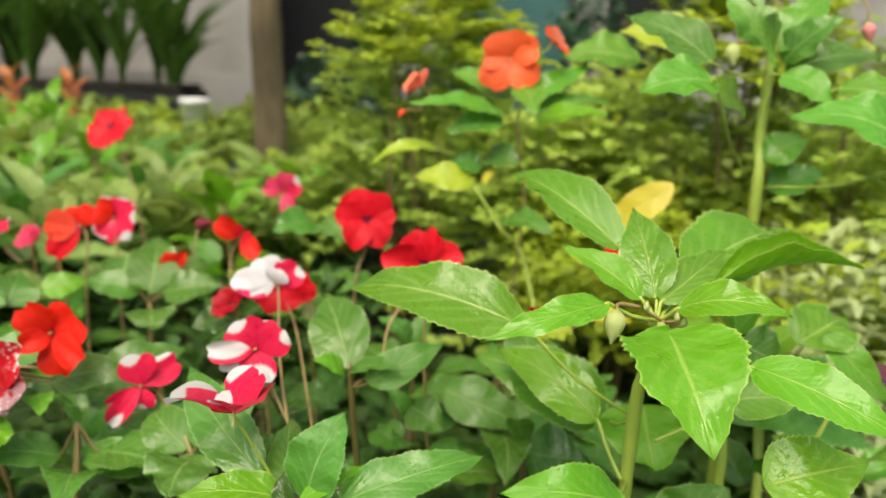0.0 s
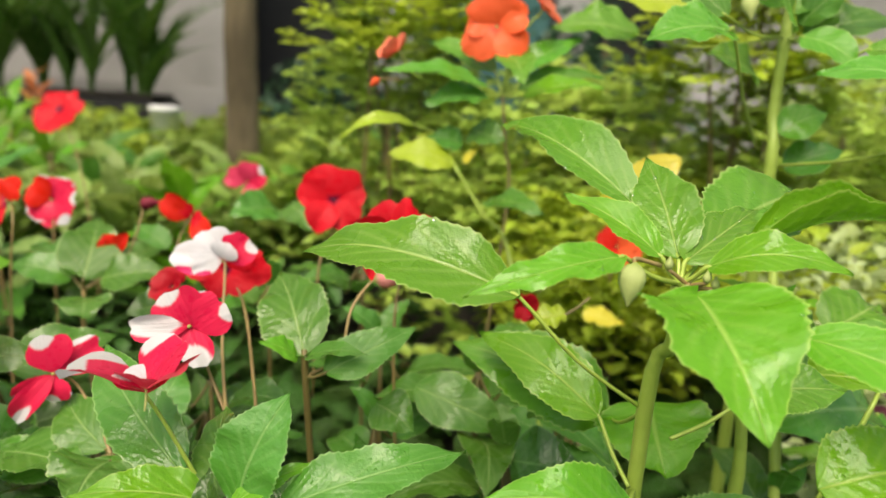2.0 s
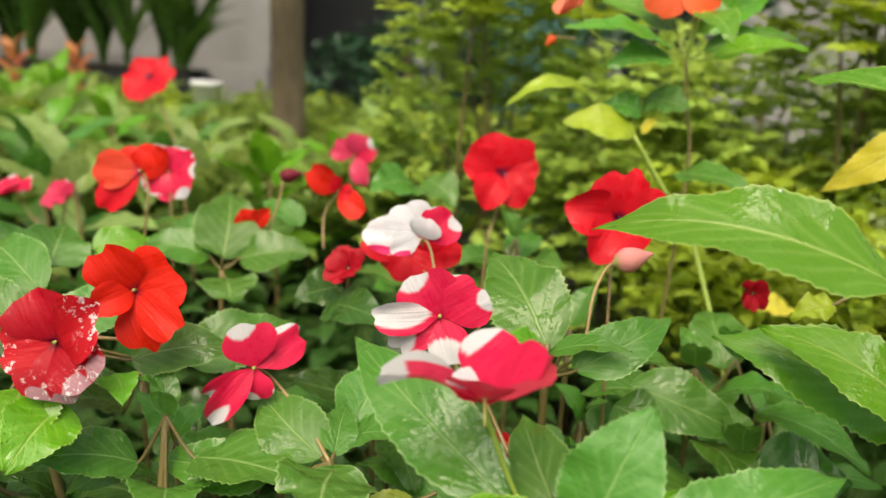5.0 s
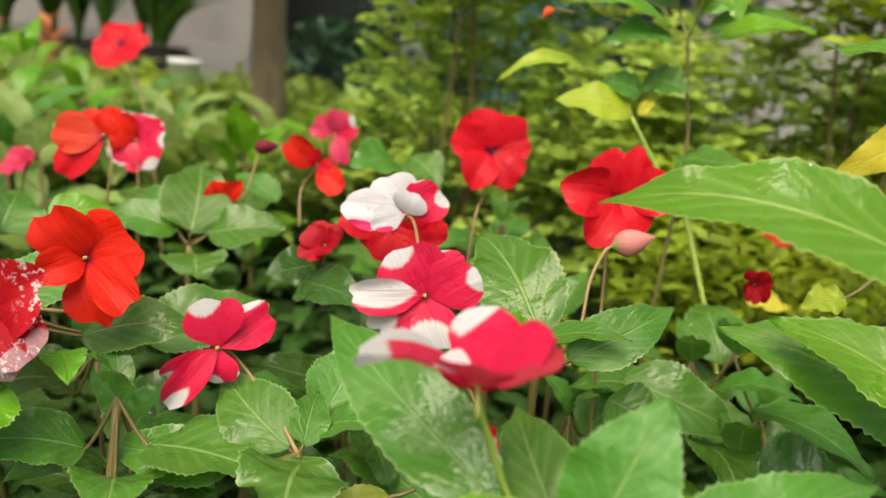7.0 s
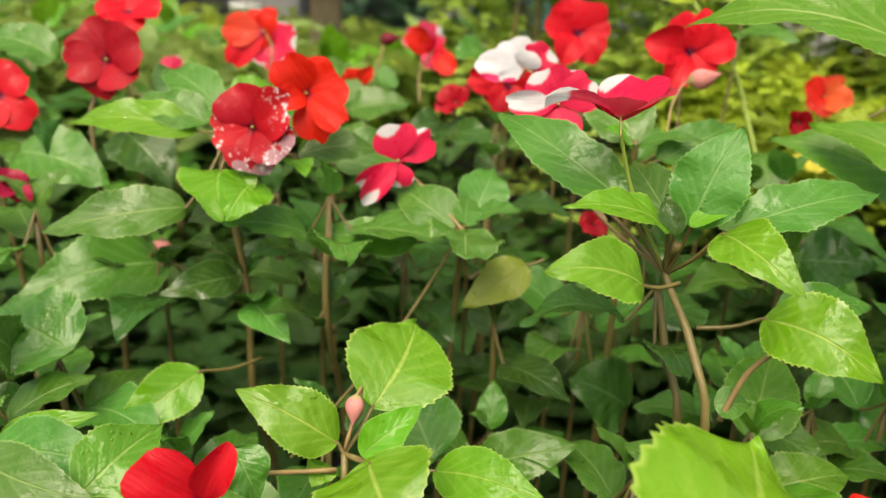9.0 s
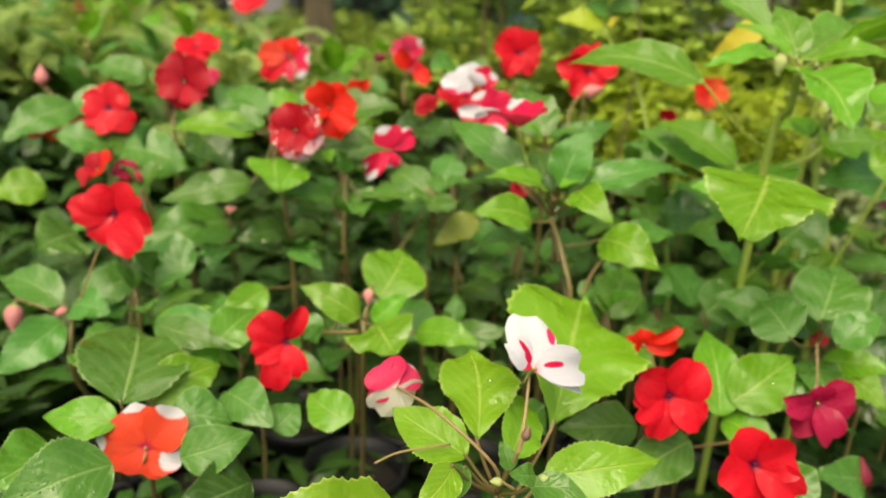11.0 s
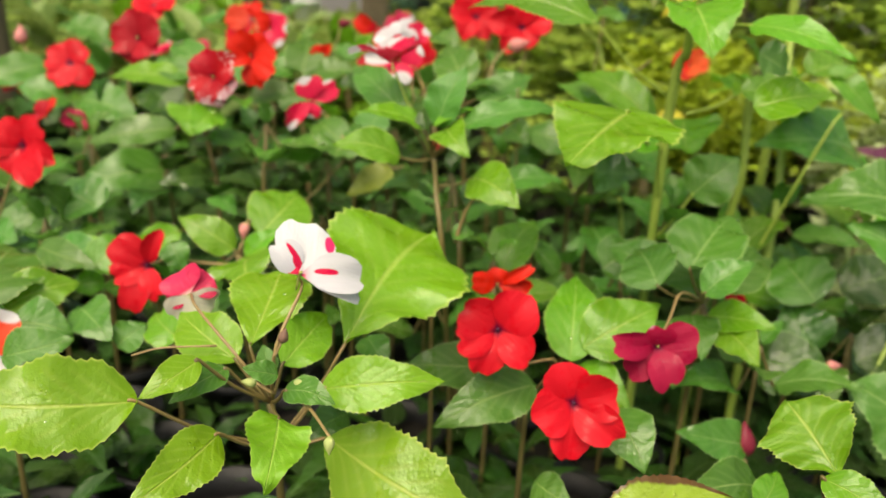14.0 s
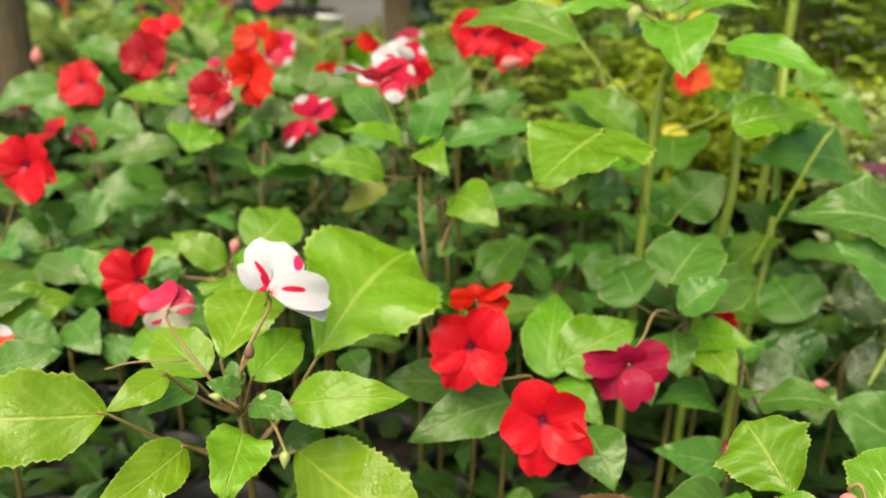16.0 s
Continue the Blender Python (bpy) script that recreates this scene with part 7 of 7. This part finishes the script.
leaf(plant, (-0.42, 0.332, 0.302), (-0.387, 0.32, 0.301), 0.028, (-0.17, -0.54, 0.82), "mid", stalk=(-0.421, 0.329, 0.292))
leaf(plant, (-0.433, 0.342, 0.298), (-0.495, 0.368, 0.307), 0.031, (-0.10, -0.53, 0.84), "mid", stalk=(-0.421, 0.329, 0.292))
leaf(plant, (-0.419, 0.343, 0.303), (-0.377, 0.378, 0.316), 0.030, (0.33, -0.65, 0.68), "mid", stalk=(-0.421, 0.329, 0.292))
leaf(plant, (-0.409, 0.322, 0.273), (-0.374, 0.286, 0.265), 0.031, (-0.10, -0.33, 0.94), "mid")
leaf(plant, (-0.337, 0.357, 0.321), (-0.392, 0.383, 0.329), 0.045, (-0.15, -0.57, 0.81), "mid")
leaf(plant, (-0.449, 0.408, 0.333), (-0.462, 0.365, 0.332), 0.047, (0.57, -0.20, 0.80), "mid")
bud(plant, (-0.455, 0.311, 0.298), 0.0224, BUD_PINK, (0.04, -0.42, -0.91), ((-0.454, 0.32, 0.309), (-0.432, 0.33, 0.295),), label="pink hanging bud")
bud(plant, (-0.425, 0.321, 0.3), 0.0114, BUD_PINK, (-0.69, -0.31, -0.35), ((-0.423, 0.33, 0.294),))
bud(plant, (-0.333, 0.47, 0.341), 0.0139, BUD_PINK, (-0.72, -0.05, 0.41))

plant = thing("impatiens_plant", (0.091, 0.401, 0), "leafy impatiens shoot with mid green leaves", "flowering plant", "leafy impatiens plants")
stem(plant, ((0.091, 0.401, 0), (0.095, 0.399, 0.153), (0.091, 0.391, 0.298)), 0.0042, 0.0032, STEM_BROWN)
whorl(plant, (0.091, 0.391, 0.306), 7, 0.062, "mid", 30, 0.20)

plant = thing("impatiens_plant", (0.178, 0.438, 0), "glossy green impatiens shoot without flowers", "flowering plant", "leafy impatiens plants")
stem(plant, ((0.178, 0.438, 0), (0.182, 0.436, 0.161), (0.178, 0.428, 0.314)), 0.0042, 0.0032, STEM_BROWN)
whorl(plant, (0.178, 0.428, 0.322), 7, 0.066, "fresh", 31, 0.20)

plant = thing("impatiens_plant", (0.266, 0.477, 0), "light green impatiens shoot without flowers", "flowering plant", "leafy impatiens plants")
stem(plant, ((0.266, 0.477, 0), (0.27, 0.475, 0.141), (0.266, 0.467, 0.275)), 0.0042, 0.0032, STEM_BROWN)
whorl(plant, (0.266, 0.467, 0.283), 7, 0.062, "mid", 32, 0.20)

plant = thing("impatiens_plant", (0.337, 0.564, 0), "leafy impatiens shoot with mid green leaves", "flowering plant", "leafy impatiens plants")
stem(plant, ((0.337, 0.564, 0), (0.341, 0.562, 0.165), (0.337, 0.554, 0.323)), 0.0042, 0.0032, STEM_BROWN)
whorl(plant, (0.337, 0.554, 0.331), 7, 0.060, "fresh", 33, 0.20)

plant = thing("impatiens_plant", (0.066, 0.501, 0), "glossy green impatiens shoot without flowers", "flowering plant", "leafy impatiens plants")
stem(plant, ((0.066, 0.501, 0), (0.07, 0.499, 0.179), (0.066, 0.491, 0.35)), 0.0042, 0.0032, STEM_BROWN)
whorl(plant, (0.066, 0.491, 0.358), 7, 0.062, "mid", 34, 0.20)

plant = thing("impatiens_plant", (0.176, 0.298, 0), "light green impatiens shoot without flowers", "flowering plant", "leafy impatiens plants")
stem(plant, ((0.176, 0.298, 0), (0.18, 0.296, 0.143), (0.176, 0.288, 0.279)), 0.0042, 0.0032, STEM_BROWN)
whorl(plant, (0.176, 0.288, 0.287), 6, 0.050, "mid", 35, 0.20)

plant = thing("impatiens_plant", (0.282, 0.407, 0), "leafy impatiens shoot with mid green leaves", "flowering plant", "leafy impatiens plants")
stem(plant, ((0.282, 0.407, 0), (0.286, 0.405, 0.129), (0.282, 0.397, 0.25)), 0.0042, 0.0032, STEM_BROWN)
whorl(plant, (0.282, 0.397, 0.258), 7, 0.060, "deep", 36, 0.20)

plant = thing("impatiens_plant", (-0.063, 0.493, 0), "glossy green impatiens shoot without flowers", "flowering plant", "leafy impatiens plants")
stem(plant, ((-0.063, 0.493, 0), (-0.059, 0.491, 0.158), (-0.063, 0.483, 0.309)), 0.0042, 0.0032, STEM_BROWN)
whorl(plant, (-0.063, 0.483, 0.317), 7, 0.060, "mid", 37, 0.20)

plant = thing("impatiens_plant", (-0.138, 0.577, 0), "light green impatiens shoot without flowers", "flowering plant", "leafy impatiens plants")
stem(plant, ((-0.138, 0.577, 0), (-0.134, 0.575, 0.169), (-0.138, 0.567, 0.331)), 0.0042, 0.0032, STEM_BROWN)
whorl(plant, (-0.138, 0.567, 0.339), 7, 0.060, "mid", 38, 0.20)

plant = thing("impatiens_plant", (-0.417, 0.491, 0), "leafy impatiens shoot with mid green leaves", "flowering plant", "leafy impatiens plants")
stem(plant, ((-0.417, 0.491, 0), (-0.413, 0.489, 0.178), (-0.417, 0.481, 0.348)), 0.0042, 0.0032, STEM_BROWN)
whorl(plant, (-0.417, 0.481, 0.356), 7, 0.060, "mid", 39, 0.20)

plant = thing("impatiens_plant", (-0.336, 0.485, 0), "glossy green impatiens shoot without flowers", "flowering plant", "leafy impatiens plants")
stem(plant, ((-0.336, 0.485, 0), (-0.332, 0.483, 0.173), (-0.336, 0.475, 0.338)), 0.0042, 0.0032, STEM_BROWN)
whorl(plant, (-0.336, 0.475, 0.346), 7, 0.062, "deep", 40, 0.20)

plant = thing("impatiens_plant", (-0.238, 0.504, 0), "light green impatiens shoot without flowers", "flowering plant", "leafy impatiens plants")
stem(plant, ((-0.238, 0.504, 0), (-0.234, 0.502, 0.174), (-0.238, 0.494, 0.34)), 0.0042, 0.0032, STEM_BROWN)
whorl(plant, (-0.238, 0.494, 0.348), 6, 0.055, "mid", 41, 0.20)

plant = thing("impatiens_plant", (-0.375, 0.349, 0), "leafy impatiens shoot with mid green leaves", "flowering plant", "leafy impatiens plants")
stem(plant, ((-0.375, 0.349, 0), (-0.371, 0.347, 0.158), (-0.375, 0.339, 0.307)), 0.0042, 0.0032, STEM_BROWN)
whorl(plant, (-0.375, 0.339, 0.315), 6, 0.055, "mid", 42, 0.20)

plant = thing("impatiens_plant", (-0.183, 0.502, 0), "glossy green impatiens shoot without flowers", "flowering plant", "leafy impatiens plants")
stem(plant, ((-0.183, 0.502, 0), (-0.179, 0.5, 0.173), (-0.183, 0.492, 0.338)), 0.0042, 0.0032, STEM_BROWN)
whorl(plant, (-0.183, 0.492, 0.346), 6, 0.050, "deep", 43, 0.20)

plant = thing("impatiens_plant", (-0.185, 0.489, 0), "light green impatiens shoot without flowers", "flowering plant", "leafy impatiens plants")
stem(plant, ((-0.185, 0.489, 0), (-0.181, 0.487, 0.148), (-0.185, 0.479, 0.288)), 0.0042, 0.0032, STEM_BROWN)
whorl(plant, (-0.185, 0.479, 0.296), 6, 0.050, "deep", 44, 0.20)

plant = thing("impatiens_plant", (-0.357, 0.390, 0), "leafy impatiens shoot with mid green leaves", "flowering plant", "leafy impatiens plants")
stem(plant, ((-0.357, 0.39, 0), (-0.353, 0.388, 0.153), (-0.357, 0.38, 0.297)), 0.0042, 0.0032, STEM_BROWN)
whorl(plant, (-0.357, 0.38, 0.305), 6, 0.055, "mid", 45, 0.20)

plant = thing("impatiens_plant", (-0.083, 0.483, 0), "glossy green impatiens shoot without flowers", "flowering plant", "leafy impatiens plants")
stem(plant, ((-0.083, 0.483, 0), (-0.079, 0.481, 0.14), (-0.083, 0.473, 0.272)), 0.0042, 0.0032, STEM_BROWN)
whorl(plant, (-0.083, 0.473, 0.28), 6, 0.055, "deep", 46, 0.20)

plant = thing("impatiens_plant", (0.017, 0.417, 0), "light green impatiens shoot without flowers", "flowering plant", "leafy impatiens plants")
stem(plant, ((0.017, 0.417, 0), (0.021, 0.415, 0.155), (0.017, 0.407, 0.303)), 0.0042, 0.0032, STEM_BROWN)
whorl(plant, (0.017, 0.407, 0.311), 6, 0.050, "mid", 47, 0.20)

plant = thing("impatiens_plant", (0.132, 0.615, 0), "leafy impatiens shoot with mid green leaves", "flowering plant", "leafy impatiens plants")
stem(plant, ((0.132, 0.615, 0), (0.136, 0.613, 0.169), (0.132, 0.605, 0.331)), 0.0042, 0.0032, STEM_BROWN)
whorl(plant, (0.132, 0.605, 0.339), 7, 0.062, "mid", 48, 0.20)

plant = thing("impatiens_plant", (-0.128, 0.555, 0), "glossy green impatiens shoot without flowers", "flowering plant", "leafy impatiens plants")
stem(plant, ((-0.128, 0.555, 0), (-0.124, 0.553, 0.187), (-0.128, 0.545, 0.365)), 0.0042, 0.0032, STEM_BROWN)
whorl(plant, (-0.128, 0.545, 0.373), 6, 0.055, "deep", 49, 0.20)

plant = thing("impatiens_plant", (-0.016, 0.530, 0), "light green impatiens shoot without flowers", "flowering plant", "leafy impatiens plants")
stem(plant, ((-0.016, 0.53, 0), (-0.012, 0.528, 0.18), (-0.016, 0.52, 0.352)), 0.0042, 0.0032, STEM_BROWN)
whorl(plant, (-0.016, 0.52, 0.36), 6, 0.050, "mid", 50, 0.20)

plant = thing("impatiens_plant", (-0.282, 0.574, 0), "leafy impatiens shoot with mid green leaves", "flowering plant", "leafy impatiens plants")
stem(plant, ((-0.282, 0.574, 0), (-0.278, 0.572, 0.179), (-0.282, 0.564, 0.349)), 0.0042, 0.0032, STEM_BROWN)
whorl(plant, (-0.282, 0.564, 0.357), 7, 0.058, "deep", 51, 0.20)

plant = thing("impatiens_plant", (-0.116, 0.685, 0), "glossy green impatiens shoot without flowers", "flowering plant", "leafy impatiens plants")
stem(plant, ((-0.116, 0.685, 0), (-0.112, 0.683, 0.202), (-0.116, 0.675, 0.396)), 0.0042, 0.0032, STEM_BROWN)
whorl(plant, (-0.116, 0.675, 0.404), 6, 0.055, "mid", 52, 0.20)

plant = thing("impatiens_plant", (-0.040, 0.709, 0), "light green impatiens shoot without flowers", "flowering plant", "leafy impatiens plants")
stem(plant, ((-0.04, 0.709, 0), (-0.036, 0.707, 0.213), (-0.04, 0.699, 0.418)), 0.0042, 0.0032, STEM_BROWN)
whorl(plant, (-0.04, 0.699, 0.426), 6, 0.055, "mid", 53, 0.20)

plant = thing("impatiens_plant", (-0.017, 0.585, 0), "leafy impatiens shoot with mid green leaves", "flowering plant", "leafy impatiens plants")
stem(plant, ((-0.017, 0.585, 0), (-0.013, 0.583, 0.198), (-0.017, 0.575, 0.388)), 0.0042, 0.0032, STEM_BROWN)
whorl(plant, (-0.017, 0.575, 0.396), 6, 0.060, "mid", 54, 0.20)

plant = thing("impatiens_plant", (0.049, 0.540, 0), "glossy green impatiens shoot without flowers", "flowering plant", "leafy impatiens plants")
stem(plant, ((0.049, 0.54, 0), (0.053, 0.538, 0.196), (0.049, 0.53, 0.384)), 0.0042, 0.0032, STEM_BROWN)
whorl(plant, (0.049, 0.53, 0.392), 6, 0.058, "mid", 55, 0.20)

plant = thing("impatiens_plant", (-0.058, 0.345, 0), "low leafy impatiens shoot with toothed wet leaves", "flowering plant", "leafy impatiens plants")
stem(plant, ((-0.058, 0.345, 0), (-0.054, 0.343, 0.142), (-0.058, 0.337, 0.279)), 0.0042, 0.0032, STEM_BROWN)
whorl(plant, (-0.058, 0.337, 0.285), 6, 0.052, "mid", 60, 0.25)

plant = thing("impatiens_plant", (-0.125, 0.405, 0), "low green impatiens shoot between taller stems", "flowering plant", "leafy impatiens plants")
stem(plant, ((-0.125, 0.405, 0), (-0.121, 0.403, 0.134), (-0.125, 0.397, 0.262)), 0.0042, 0.0032, STEM_BROWN)
whorl(plant, (-0.125, 0.397, 0.268), 6, 0.052, "mid", 61, 0.25)

plant = thing("impatiens_plant", (0.048, 0.395, 0), "low leafy impatiens shoot with toothed wet leaves", "flowering plant", "leafy impatiens plants")
stem(plant, ((0.048, 0.395, 0), (0.052, 0.393, 0.150), (0.048, 0.387, 0.294)), 0.0042, 0.0032, STEM_BROWN)
whorl(plant, (0.048, 0.387, 0.3), 7, 0.052, "mid", 62, 0.25)

plant = thing("impatiens_plant", (-0.012, 0.335, 0), "low green impatiens shoot between taller stems", "flowering plant", "leafy impatiens plants")
stem(plant, ((-0.012, 0.335, 0), (-0.008, 0.333, 0.159), (-0.012, 0.327, 0.312)), 0.0042, 0.0032, STEM_BROWN)
whorl(plant, (-0.012, 0.327, 0.318), 6, 0.052, "fresh", 63, 0.25)

plant = thing("impatiens_plant", (-0.29, 0.375, 0), "low leafy impatiens shoot with toothed wet leaves", "flowering plant", "leafy impatiens plants")
stem(plant, ((-0.29, 0.375, 0), (-0.286, 0.373, 0.131), (-0.29, 0.367, 0.256)), 0.0042, 0.0032, STEM_BROWN)
whorl(plant, (-0.29, 0.367, 0.262), 6, 0.052, "mid", 64, 0.25)

plant = thing("impatiens_plant", (-0.215, 0.395, 0), "low green impatiens shoot between taller stems", "flowering plant", "leafy impatiens plants")
stem(plant, ((-0.215, 0.395, 0), (-0.211, 0.393, 0.138), (-0.215, 0.387, 0.269)), 0.0042, 0.0032, STEM_BROWN)
whorl(plant, (-0.215, 0.387, 0.275), 5, 0.052, "deep", 65, 0.25)
